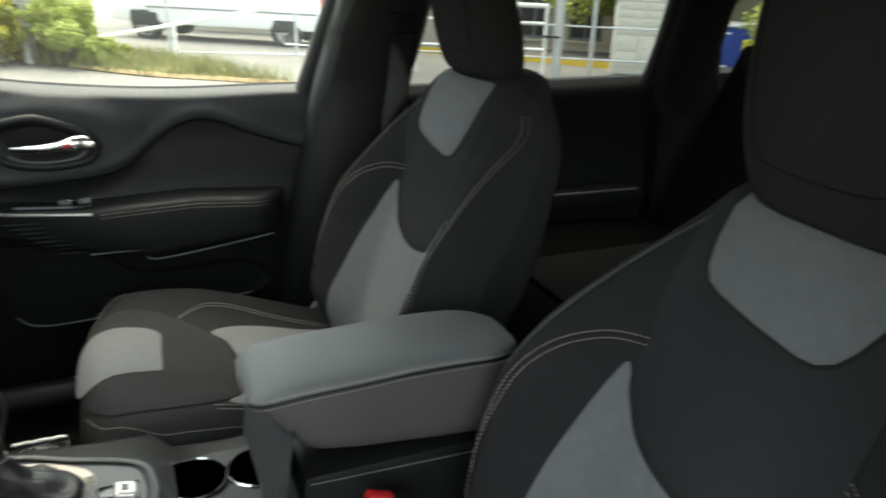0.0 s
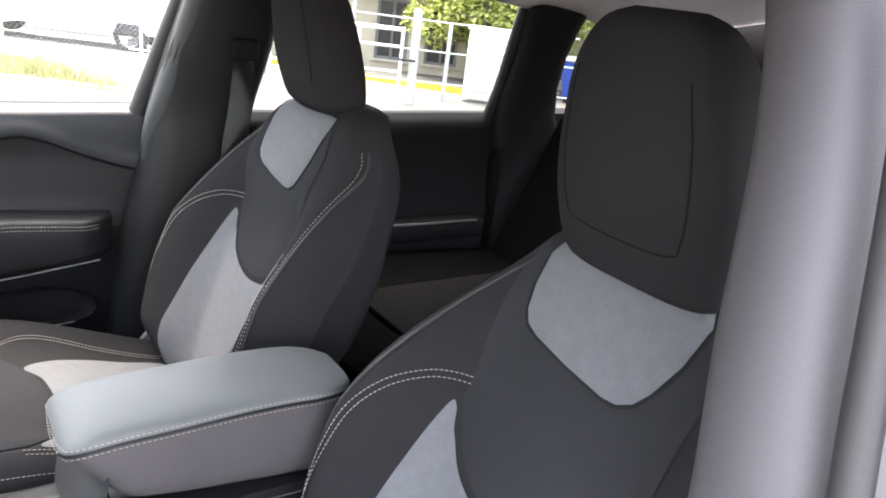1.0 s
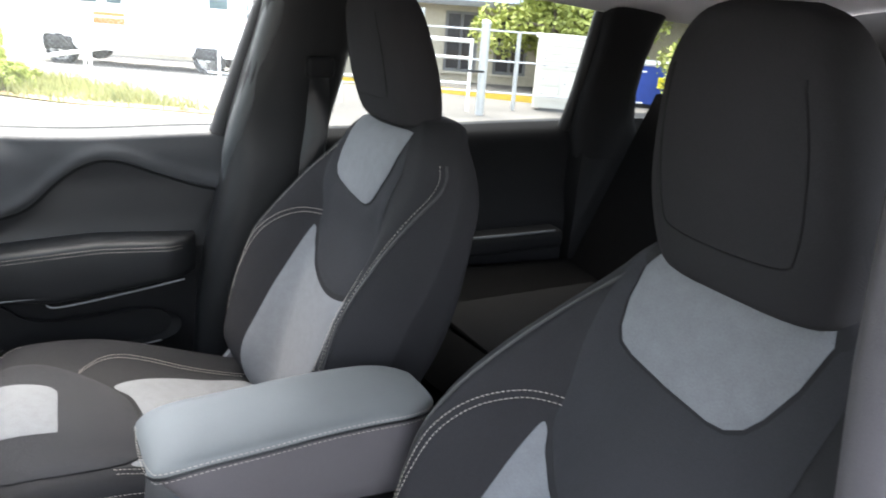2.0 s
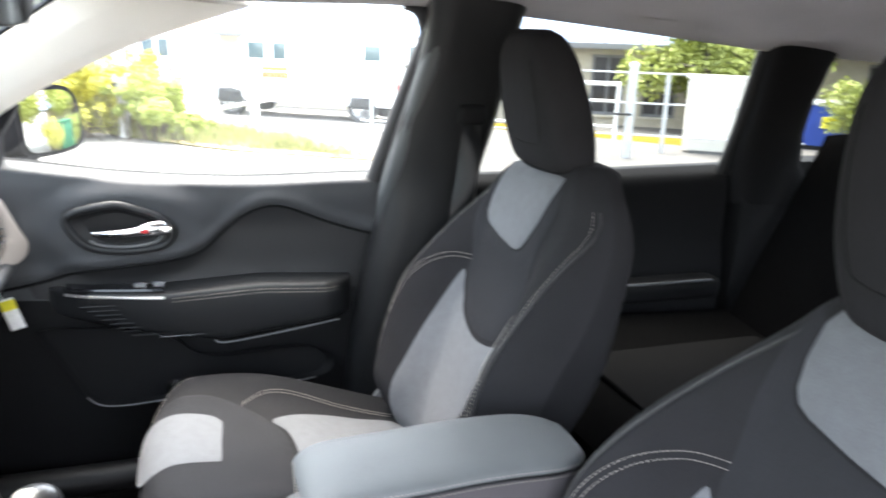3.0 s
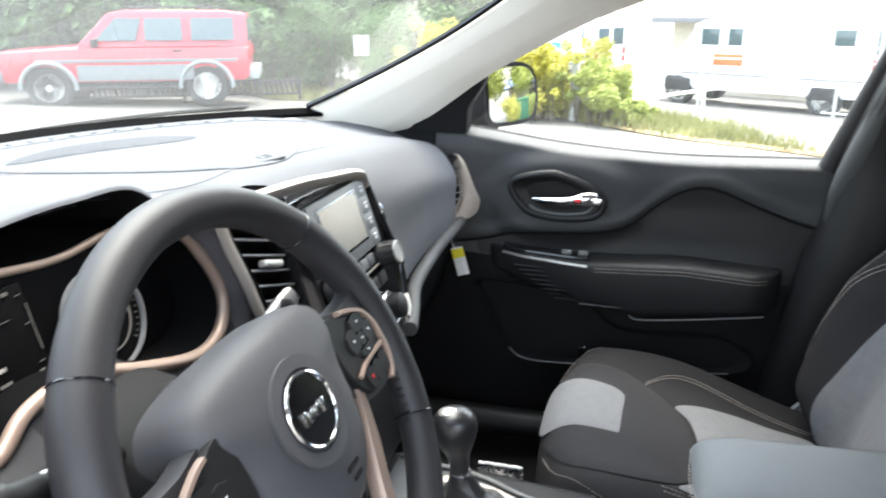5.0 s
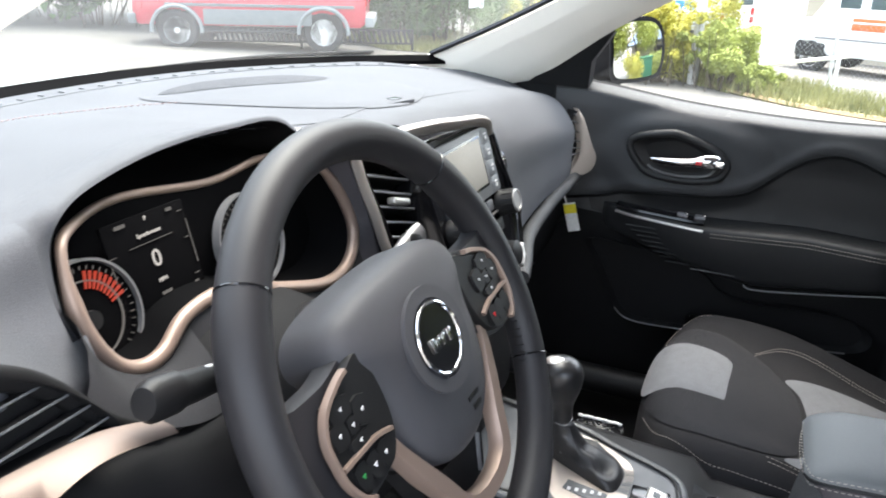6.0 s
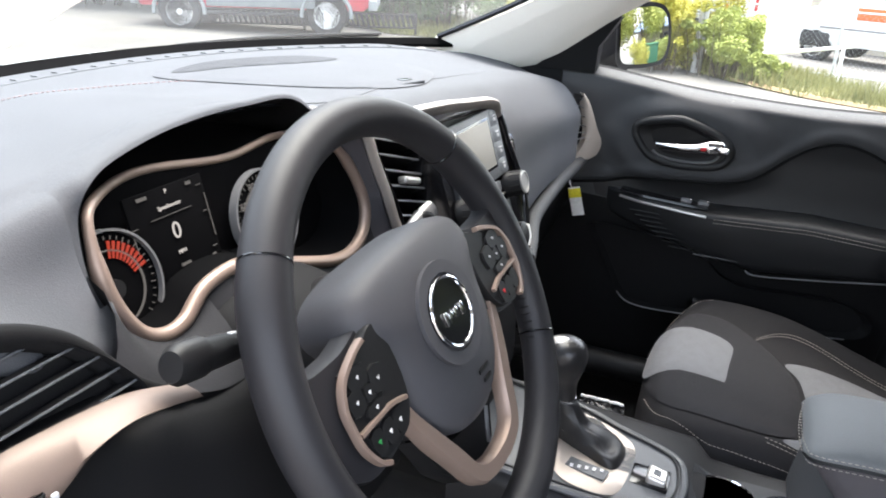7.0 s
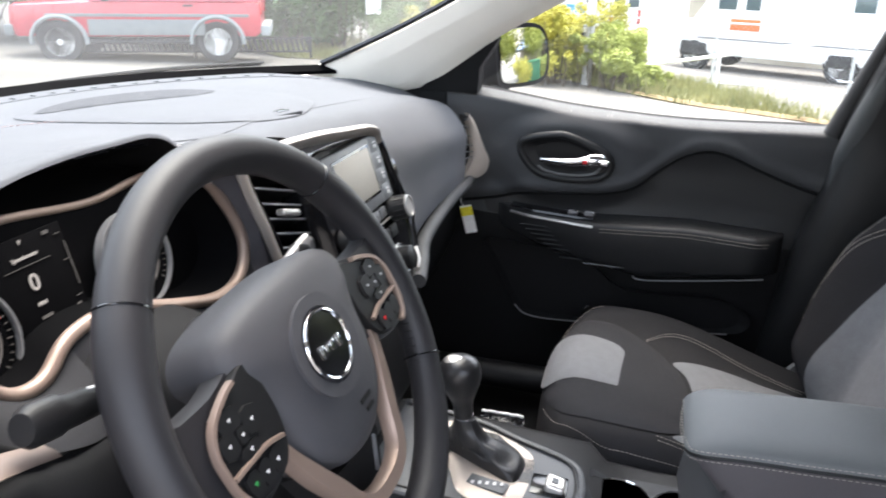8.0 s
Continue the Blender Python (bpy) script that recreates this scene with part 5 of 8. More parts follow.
bm = bmesh.new()
loft(bm, [[a, a.lerp(b, 0.5) + Vector((0.018, 0.022, 0)), b + Vector((0.004, 0.010, 0))] for a, b in zip(vl, bi)], closed=False)
ev = part("air_vent", bm, DEEPBLACK, dash, "black louvred end vent", angle=60)
for i in range(6):
    k = 2 + i * 3
    a, b = vl[k], bi[k]
    part("slat", new_tube([a + Vector((0, 0.002, 0)), a.lerp(b, 0.5) + Vector((0.003, 0.003, -0.001)), b + Vector((0.002, 0.003, -0.002))], 0.0022, 6, squash=(1, 0.6)), CONSOLEGREY, ev)
part("end_cap", new_box((0.722, 0.22, 0.93), (0.03, 0.14, 0.18), 0.012), DEEPBLACK, dash)

# dark rolled edge of the pad over the driver end vent
lipp = curve([(-0.700, 0.132, 1.128), (-0.650, 0.130, 1.123), (-0.612, 0.128, 1.114), (-0.586, 0.126, 1.101), (-0.567, 0.124, 1.084), (-0.545, 0.121, 1.056), (-0.526, 0.118, 1.039), (-0.506, 0.117, 1.026)], 6)
part("vent_brow", new_tube(lipp, [0.0085 - 0.0045 * i / (len(lipp) - 1) for i in range(len(lipp))], 12, squash=(0.8, 1)), DEEPBLACK, dash, "dark rolled edge over the end vent")
# driver end vent over its bronze blade
vm = Matrix.Translation((-0.600, 0.116, 1.085)) @ pose(0, 0, 0, -16, 0, 0)
o = [(-0.100, 0.036), (-0.055, 0.036), (-0.009, 0.029), (0.021, 0.012), (0.041, -0.007), (0.055, -0.031), (0.034, -0.025), (0.010, -0.022), (-0.029, -0.018), (-0.060, -0.016), (-0.100, -0.016)]
vent_box(dash, vm, [tuple(p[:2]) for p in curve([Vector((a, b, 0)) for a, b in o], 4, closed=True)], 6, (-0.045, -0.003), depth=0.013, tab_dark=True, edge=0.0008)
bm = bmesh.new()
up_e = curve([(-0.71, 0.106, 1.068), (-0.64, 0.101, 1.067), (-0.60, 0.100, 1.064), (-0.559, 0.098, 1.058), (-0.520, 0.096, 1.043)], 8)
dn_e = curve([(-0.71, 0.094, 1.022), (-0.65, 0.090, 1.032), (-0.618, 0.089, 1.047), (-0.584, 0.092, 1.056), (-0.526, 0.094, 1.042)], 8)
loft(bm, [[a + Vector((0, 0.01, 0.002)), a, a.lerp(b, 0.5) + Vector((0, -0.006, 0)), b, b + Vector((0, 0.012, -0.002))] for a, b in zip(up_e, dn_e)], closed=False)
blade = part("bronze_blade", bm, BLADE, dash, "bronze painted blade under the end vent", angle=60)
bm = bmesh.new()
box(bm, (-0.645, 0.090, 1.048), (0.030, 0.008, 0.014), 0.003, pose(0, 0, 0, -18, 4, -6))
part("lamp_switch", bm, GLOSSBLACK, blade, "small black switch")
part("switch_edge", new_tube([(-0.660, 0.087, 1.055), (-0.632, 0.0845, 1.056)], 0.0016, 6), CHROME, blade)
part("switch_mark", new_box((-0.626, 0.0860, 1.050), (0.0035, 0.002, 0.0035), 0.0008), INK, blade)

# yellow and white tag hanging at the glovebox end
tag = thing("paper_tag", "white paper tag with a yellow band hanging by the glovebox", "tag")
tx, tz = Vector((0.006, -0.0225, 0.0045)).normalized(), Vector((-0.004, 0.0150, 0.059)).normalized()
ty = tz.cross(tx)
TM = Matrix(((tx.x, ty.x, tz.x, 0.606), (tx.y, ty.y, tz.y, 0.129), (tx.z, ty.z, tz.z, 0.8275), (0, 0, 0, 1)))
bm = bmesh.new()
box(bm, (0, 0, 0), (0.0235, 0.0012, 0.060), 0.0005)
bmesh.ops.transform(bm, matrix=TM, verts=bm.verts)
part("card", bm, PAPER, tag)
bm = bmesh.new()
box(bm, (0, 0, 0), (0.0237, 0.0018, 0.019), 0.0003)
bmesh.ops.transform(bm, matrix=TM @ Matrix.Translation((0, 0, 0.0175)), verts=bm.verts)
part("band", bm, YELLOW, tag, "bright yellow band")
part("string", new_tube([TM @ Vector((-0.004, 0, 0.030)), TM @ Vector((-0.006, 0, 0.040)), (0.612, 0.150, 0.888)], 0.0012, 5), PAPER, tag)

# ---- centre console ----
console = thing("centre_console", "charcoal centre console with shifter and cup holders", "console")
bm = bmesh.new()
TRAYY = [-0.34, -0.26, -0.20, -0.175, -0.08, 0.03, 0.10]
TRAYZ = [0.662, 0.662, 0.666, 0.692, 0.698, 0.706, 0.712]
rings = []
for y, z in reversed(list(zip(TRAYY, TRAYZ))):
    hw = 0.108
    rings.append([Vector((-hw, y, 0.42)), Vector((-hw, y, z - 0.02)), Vector((-hw + 0.006, y, z - 0.004)), Vector((-hw + 0.016, y, z)), Vector((0, y, z + 0.001)), Vector((hw - 0.016, y, z)), Vector((hw - 0.006, y, z - 0.004)), Vector((hw, y, z - 0.02)), Vector((hw, y, 0.42))])
loft(bm, rings)
part("console_body", bm, PLASTIC, console, angle=50)


def tray_z(y):
    return lerp_list(TRAYY, TRAYZ, y)


def on_tray(x, y, lift=0.0):
    return Vector((x, y, tray_z(y) + lift))


def outline(pts, n=5):
    return [tuple(p[:2]) for p in curve([Vector((a, b, 0)) for a, b in pts], n, closed=True)]


top = [tuple(p[:2]) for p in curve([Vector(p) for p in ((-0.100, 0.09, 0), (-0.099, -0.02, 0), (-0.094, -0.10, 0), (-0.080, -0.155, 0), (-0.045, -0.172, 0), (-0.005, -0.173, 0), (0.034, -0.156, 0), (0.060, -0.080, 0), (0.080, -0.02, 0), (0.088, 0.09, 0))], 4)]
part("top_plate", panel(top, on_tray, 0.03, 0.005, 0.006, -0.002), CONSOLEGREY, console, "dark grey console top plate", angle=50)
part("plate_edge", new_tube([on_tray(a, b, 0.003) for a, b in top], 0.0045, 8), CONSOLEGREY, console)
part("plate_groove", new_tube([on_tray(a * 0.93, b * 0.955, 0.0052) for a, b in top], 0.0014, 6), PLASTIC, console)
bz = outline(((0.066, 0.012), (0.045, 0.026), (0.012, 0.024), (-0.020, 0.002), (-0.045, -0.012), (-0.072, -0.026), (-0.085, -0.048), (-0.085, -0.086), (-0.070, -0.104), (-0.020, -0.110), (0.016, -0.109), (0.040, -0.093), (0.060, -0.048)))
hz = outline(((0.050, 0.004), (0.028, 0.014), (0.004, 0.006), (-0.012, -0.024), (-0.026, -0.057), (-0.036, -0.086), (-0.022, -0.097), (0.012, -0.098), (0.030, -0.082), (0.046, -0.045)))
part("shifter_bezel", panel(bz, lambda x, y, l: on_tray(x, y, l + 0.004), 0.012, 0.006, 0.007, -0.001, hole=hz), CHAMPAGNE, console, "satin champagne shifter surround", angle=60)
part("gear_display", new_box((-0.056, -0.062, tray_z(-0.06) + 0.0105), (0.020, 0.050, 0.003), 0.001, pose(0, 0, 0, 0, 0, -10)), CONSOLEGREY, console, "smoked gear position strip")
for i in range(5):
    part("gear_mark", new_box((-0.0575 + 0.0014 * (i - 2), -0.044 - 0.009 * i, tray_z(-0.05) + 0.0125), (0.006, 0.004, 0.0006)), INK, console, smooth=False)
hv = [Vector((p[0], p[1], 0)) for p in hz]
boot_rings = []
for q, dz in ((0.0, 0.004), (0.10, 0.014), (0.30, 0.019), (0.52, 0.024), (0.74, 0.034), (0.90, 0.046), (1.0, 0.058)):
    row = []
    for i, p in enumerate(hv):
        a = math.atan2(p.y + 0.030, p.x - 0.006)
        c = Vector((0.004 + 0.0135 * math.cos(a), -0.016 + 0.0135 * math.sin(a), 0))
        v = p.lerp(c, q)
        cr = 0.0060 * math.sin(q * math.pi) * (math.sin(3 * a + 13 * q) * 0.8 + 1.3 * noise.noise(Vector((v.x * 60, v.y * 60, q * 3))))
        row.append(Vector((v.x, v.y, tray_z(v.y) + dz + cr)))
    boot_rings.append(row)
part("shift_boot", loft(bmesh.new(), [list(r) for r in zip(*[curve(c, 4) for c in zip(*boot_rings)])]), GAITER, console, "black creased leather gaiter", angle=80)
KZ = tray_z(-0.016)
part("boot_collar", new_tube([(0.004, -0.016, KZ + 0.055), (0.004, -0.0155, KZ + 0.062)], 0.0128, 18), CHROME, console, "chrome collar")
knob = []
for z, r, oy in ((0.060, 0.0118, 0.0), (0.075, 0.0122, 0.001), (0.086, 0.0150, 0.003), (0.098, 0.0205, 0.005), (0.110, 0.0245, 0.006), (0.122, 0.0258, 0.006), (0.133, 0.0238, 0.006), (0.1405, 0.0180, 0.006), (0.1445, 0.009, 0.006)):
    knob.append([Vector((0.003 + r * math.cos(a), -0.0155 + oy + r * 1.06 * math.sin(a), KZ + z)) for a in (2 * math.pi * i / 28 for i in range(28))])
kb = part("shift_knob", loft(bmesh.new(), [list(r) for r in zip(*[curve(c, 4) for c in zip(*knob)])]), KNOB, console, "black leather shift knob", angle=80)
cap = []
for i in range(7):
    q = i / 6
    k = (1 - q ** 2) ** 0.5
    cap.append([Vector((0.0 + 0.012 * k * math.cos(a), -0.0035 + 0.0145 * k * math.sin(a), KZ + 0.1385 + 0.0075 * q)) for a in (2 * math.pi * j / 24 for j in range(24))])
part("knob_cap", loft(bmesh.new(), cap), SATIN, kb, "satin silver cap")
# parking brake switch
part("switch_well", new_box((-0.026, -0.134, tray_z(-0.134) + 0.005), (0.040, 0.046, 0.006), 0.003), GLOSSBLACK, console, "black switch plate")
part("brake_switch", new_box((-0.028, -0.142, tray_z(-0.14) + 0.011), (0.026, 0.024, 0.012), 0.004, pose(0, 0, 0, 12, 0, 0), 3), SATIN, console, "silver parking brake switch")
part("switch_mark", new_box((-0.028, -0.142, tray_z(-0.14) + 0.0175), (0.010, 0.009, 0.001), 0.0, pose(0, 0, 0, 12, 0, 0)), CONSOLEGREY, console)
# cup holders
for cx, cy in ((0.016, -0.219), (0.016, -0.300)):
    cm = Matrix.Translation((cx, cy, 0.0))
    zt = tray_z(cy)
    cup = part("cup_holder", lathe(bmesh.new(), [(0.038, zt + 0.003), (0.041, zt + 0.004), (0.038, zt + 0.0045), (0.034, zt - 0.0), (0.032, zt - 0.06), (0.001, zt - 0.062)], 36, cm), PLASTIC, console, "black round cup holder")
    part("holder_rim", lathe(bmesh.new(), [(0.0385, zt + 0.0045), (0.0400, zt + 0.006), (0.0420, zt + 0.0045)], 36, cm), CHROME, cup, "thin chrome rim")
part("holder_plate", panel([(-0.092, -0.180), (-0.092, -0.36), (0.068, -0.36), (0.068, -0.250), (0.060, -0.205), (0.046, -0.180)], on_tray, 0.03, 0.003, 0.006, -0.001, hole=[(0.016 + 0.039 * math.cos(a), -0.219 + 0.039 * math.sin(a)) for a in (2 * math.pi * i / 24 for i in range(24))]), DARKVINYL, console, "charcoal cup holder plate", angle=50)

# armrest lid
arm = thing("armrest", "charcoal stitched armrest lid on the centre console", "armrest", at=(-0.019, 0, 0))
rings = []
for i in range(36):
    y = -0.282 - 0.345 * (i / 35) ** 1.25
    e = (1 - max(0.0, 1 - (i + 0.1) / 7) ** 2) ** 0.5
    tail = (1 - min(0.96, max(0.0, (-y - 0.560) / 0.069)) ** 2) ** 0.5
    zt = smooth_list([-0.672, -0.60, -0.50, -0.40, -0.32, -0.272], [0.818, 0.836, 0.842, 0.839, 0.836, 0.827], y)
    zs = zt - 0.012
    yb = -0.334 + (y + 0.282) * 0.86
    zb = lerp_list([-0.62, -0.51, -0.41, -0.334], [0.716, 0.724, 0.735, 0.748], yb) + (1 - e) * 0.012
    hw = 0.067 * (0.66 + 0.34 * e) * (0.45 + 0.55 * tail)
    zt -= 0.014 * (1 - e)
    ring = []
    for j in range(17):
        a = math.pi * j / 16
        ca, sa = math.cos(a), math.sin(a)
        ring.append(Vector((-hw * math.copysign(abs(ca) ** 0.5, ca), y, zs + (zt - zs) * abs(sa) ** 0.6)))
    for sx, q in ((1.0, 0.3), (0.99, 0.75), (0.97, 0.93), (0.90, 1.0), (0, 1.02), (-0.90, 1.0), (-0.97, 0.93), (-0.99, 0.75), (-1.0, 0.3)):
        ring.append(Vector((hw * sx, y + (yb - y) * q, zs + (zb - zs) * q)))
    rings.append(ring)
bm = bmesh.new()
loft(bm, rings)
body = part("lid_side", bm, LIDSHADE, arm, "padded side of the lid, darker for the shade on it", angle=60)
bm = bmesh.new()
loft(bm, [[p + Vector((0, 0.001 if k == 0 else 0, 0.0)) + (p - Vector((0, p.y, p.z - 0.03))).normalized() * 0.0016 for p in r[0:17]] for k, r in enumerate(rings)], closed=False)
part("lid_top", bm, LIDLIT, arm, "smooth top of the lid, paler and bluer for the daylight on it", angle=60)
for off in (0.0045, -0.0065):
    nose = [Vector((x * 0.043, rings[0][0].y + 0.003 * (1 - x * x), rings[0][0].z + off)) for x in (1 - i / 8 for i in range(16))]
    path = nose + [r[0] + Vector((-0.0016, 0, off)) for r in rings[1:]]
    part("stitching", stitches(path, 0.004, 0.002, 0.0006), THREAD, arm, "pale double stitching")
part("piping", new_tube([r[0] + Vector((-0.0005, 0, -0.002)) for r in rings], 0.002, 6), PLASTIC, arm)
# box under the lid
bm = bmesh.new()
box(bm, (0, -0.505, 0.555), (0.17, 0.34, 0.31), 0.02)
part("console_box", bm, PLASTIC, console, "black box under the armrest")
part("box_seam", new_tube([(-0.0855, -0.345, 0.700), (-0.0855, -0.66, 0.690)], 0.0011, 6), CONSOLEGREY, console)
bm = bmesh.new()
loft(bm, [[Vector((-0.104, y, z0)), Vector((-0.09, y - 0.005, z0 + 0.002)), Vector((0.09, y - 0.005, z0 + 0.002)), Vector((0.104, y, z0)), Vector((0.104, y + 0.02, z0 - 0.06)), Vector((-0.104, y + 0.02, z0 - 0.06))] for y, z0 in ((-0.312, 0.70), (-0.316, 0.74), (-0.322, 0.78))])
part("box_front", bm, DARKVINYL, console, "charcoal front of the console box")
# belt buckle
buck = thing("belt_buckle", "black seat belt buckle with a red button", "belt buckle")
part("housing", new_box((-0.132, -0.430, 0.650), (0.020, 0.045, 0.09), 0.006, pose(0, 0, 0, 20, 0, 0), 3), PLASTIC, buck)
part("button", new_box((-0.132, -0.415, 0.698), (0.015, 0.034, 0.012), 0.003, pose(0, 0, 0, 20, 0, 0)), RED, buck, "red release button")
part("stalk", new_tube([(-0.132, -0.447, 0.615), (-0.128, -0.48, 0.54)], 0.007, 8), PLASTIC, buck)


# ---- passenger front door ----
def sill_z(y):
    return smooth_list([-1.40, -0.77, -0.53, -0.27, -0.06, 0.13, 0.26], [1.034, 1.026, 1.036, 1.034, 1.048, 1.074, 1.085], y)


WAVE_Y = [-0.53, -0.484, -0.422, -0.359, -0.318, -0.278, -0.239, -0.188, -0.134, -0.067, 0.0, 0.049, 0.096, 0.17, 0.235]
WAVE_Z = [0.916, 0.929, 0.952, 0.979, 0.984, 0.970, 0.941, 0.899, 0.885, 0.880, 0.874, 0.867, 0.855, 0.843, 0.830]


def door_x(y, z):
    """Inner face of the door: pad under the sill, a belly at mid height, then tucked in below."""
    t = sill_z(y) - z
    x = 0.692 + 0.018 * max(0, 1 - t / 0.013) ** 2 + 0.012 * sstep(0.03, 0.10, t) - 0.020 * sstep(0.16, 0.30, t) * sstep(-0.56, -0.40, y)
    hb = math.hypot((y + 0.055) / 0.15, (z - 0.945) / 0.085)
    x -= 0.016 * sstep(1.25, 0.80, hb)
    # the pad rolls over its lower edge, the insert lies deeper
    w = z - smooth_list(WAVE_Y, WAVE_Z, y)
    x += 0.010 * sstep(0.005, -0.008, w) - 0.005 * math.exp(-((w - 0.016) / 0.012) ** 2)
    return x


def on_door(y, z, lift=0.0):
    return Vector((door_x(y, z) - lift, y, z))


door = thing("door_front", "black moulded passenger door panel with chrome handle", "car door")


def door_fn(u, v):
    y = 0.27 - 0.815 * u
    top = sill_z(y) + 0.004
    z = top - (top - 0.43) * v
    return on_door(y, z)


bm = surface(lambda u, v: door_fn(u, 0.40 * v), 120, 84)
rim = [on_door(0.27 - 0.815 * i / 90, sill_z(0.27 - 0.815 * i / 90) + 0.004) for i in range(91)]
part("door_panel", bm, DARKVINYL, door, "black grained upper panel", angle=70)
bm = bmesh.new()
loft(bm, [rim, [p + Vector((0.008, 0, 0.003)) for p in rim], [p + Vector((0.020, 0, 0.001)) for p in rim], [p + Vector((0.045, 0, -0.03)) for p in rim]], closed=False)
part("weatherstrip", bm, DEEPBLACK, door, "matte black weatherstrip along the sill", angle=70)
# same door skin continued; the shade low on the door is in its black
part("lower_panel", surface(lambda u, v: door_fn(u, 0.40 + 0.60 * v), 60, 40), DEEPBLACK, door, "lower panel, darkened for the shade low on the door", angle=70)
part("door_edge", surface(lambda u, v: Vector((0.70 + 0.06 * u, -0.548, 0.43 + (sill_z(-0.53) - 0.44) * v)), 3, 20), PLASTIC, door)
# dark wave line and cloth-like insert below it
wave = curve([(a, b, 0) for a, b in reversed(list(zip(WAVE_Y, WAVE_Z)))], 6)
part("groove", new_tube([on_door(p[0], p[1] - 0.003, 0.0) for p in wave], 0.0055, 8, squash=(1, 0.7)), DEEPBLACK, door, "black groove line")
ins = [tuple(p[:2]) for p in wave if p[0] < 0.13] + [(-0.52, 0.86), (-0.52, 0.80), (-0.40, 0.80), (-0.2, 0.80), (0.0, 0.81), (0.11, 0.825)]
part("door_insert", panel(ins, lambda a, b, l: on_door(a, b - 0.004, l), 0.016, 0.003, 0.008, -0.001), ARMBLACK, door, "matte black door insert", angle=60)
# handle
oc = curve([(0.044, 0.962, 0), (0.030, 0.982, 0), (-0.030, 0.996, 0), (-0.062, 0.994, 0), (-0.120, 0.972, 0), (-0.148, 0.948, 0), (-0.150, 0.926, 0), (-0.128, 0.906, 0), (-0.063, 0.899, 0), (0.000, 0.908, 0), (0.030, 0.934, 0)], 6, closed=True)
c0 = Vector((-0.050, 0.953, 0))
oc = [c0 + (p - Vector((-0.055, 0.946, 0))) * 0.93 for p in oc]
bez_o = [on_door(p[0], p[1], 0.005) for p in oc]
part("handle_bezel", new_tube(bez_o, 0.008, 10, closed=True, up=(1, 0, 0)), ARMBLACK, door, "black raised handle surround")
inn = [c0 + (p - c0) * 0.86 for p in oc]
deep = [c0 + (p - c0) * 0.66 for p in oc]
bm = bmesh.new()
loft(bm, [[on_door(p[0], p[1], 0.006) for p in oc] + [on_door(oc[0][0], oc[0][1], 0.006)], [on_door(p[0], p[1], 0.007) for p in inn] + [on_door(inn[0][0], inn[0][1], 0.007)], [on_door(p[0], p[1], 0.0015) for p in deep] + [on_door(deep[0][0], deep[0][1], 0.0015)]], closed=False)
bm.faces.new([bm.verts.new(on_door(p[0], p[1], 0.0015)) for p in deep])
part("handle_bowl", bm, PLASTIC, door, "black recess behind the handle", angle=60)
bc = [on_door(p[0], p[1], 0.0085) for p in (c0 + (q - c0) * 0.80 for q in oc)]
part("bowl_edge", new_tube(bc[32:58], 0.0026, 6), DULLTRIM, door, "dull grey lower edge of the recess")
lev = curve([(0.672, -0.002, 0.947), (0.664, -0.030, 0.947), (0.662, -0.065, 0.949), (0.663, -0.095, 0.953), (0.668, -0.118, 0.954), (0.676, -0.130, 0.952)], 8)
n = len(lev)
lv = part("handle_lever", new_tube(lev, [lerp_list([0, 0.15, 0.5, 0.65, 0.85, 1], [0.005, 0.0075, 0.0085, 0.0135, 0.0145, 0.009], i / (n - 1)) for i in range(n)], 12, squash=(0.7, 1)), CHROME, door, "chrome pull lever")
part("lock_mark", new_box((0.6525, -0.092, 0.953), (0.004, 0.010, 0.007), 0.0015), RED, lv, "red lock mark")
part("lock_tab", new_box((0.660, -0.128, 0.952), (0.012, 0.020, 0.012), 0.004, None, 3), CHROME, lv)
# armrest with switch plate
ar = []
for i in range(40):
    y = 0.085 - 0.565 * i / 39
    e = min(1, (i + 0.3) / 5, (39.3 - i) / 4) ** 0.5
    prot = 0.068 * e * (0.55 + 0.45 * sstep(0.09, -0.14, y))
    z1 = lerp_list([-0.48, -0.30, -0.13, 0.09], [0.826, 0.838, 0.831, 0.838], y)
    z0 = lerp_list([-0.48, -0.22, -0.12, 0.09], [0.752, 0.726, 0.742, 0.792], y)
    xo = 0.708
    ar.append([Vector((xo, y, z1 + 0.004)), Vector((xo - prot * 0.6, y, z1 + 0.004)), Vector((xo - prot * 0.93, y, z1)), Vector((xo - prot, y, z1 - 0.010)), Vector((xo - prot * 0.97, y, z1 * 0.5 + z0 * 0.5)), Vector((xo - prot * 0.80, y, z0 + 0.004)), Vector((xo - prot * 0.5, y, z0)), Vector((xo, y, z0 - 0.004))])
bm = bmesh.new()
loft(bm, [[p for p in curve(r, 3)] for r in ar])
arm_d = part("door_armrest", bm, ARMBLACK, door, "padded black armrest", angle=60)
for off in (0.0, -0.007):
    part("stitching", stitches([r[3] + Vector((-0.0012, 0, off + 0.002)) for r in ar[15:38]], 0.004, 0.002), THREAD, arm_d, "pale double stitching")
part("chrome_line", new_tube([r[3] + Vector((-0.001, 0, 0.004)) for r in ar[2:15]], 0.0030, 8), SATIN, door, "silver line under the window switches")
pl_ = [r[1] for r in ar[2:15]]
bm = bmesh.new()
loft(bm, [[p + Vector((0.012, 0, 0.002)), p + Vector((0.012, 0, 0.005)), p + Vector((-0.016, 0, 0.004)), p + Vector((-0.018, 0, 0.0))] for p in pl_])
sw = part("switch_plate", bm, GLOSSBLACK, door, "gloss black window switch plate", angle=50)
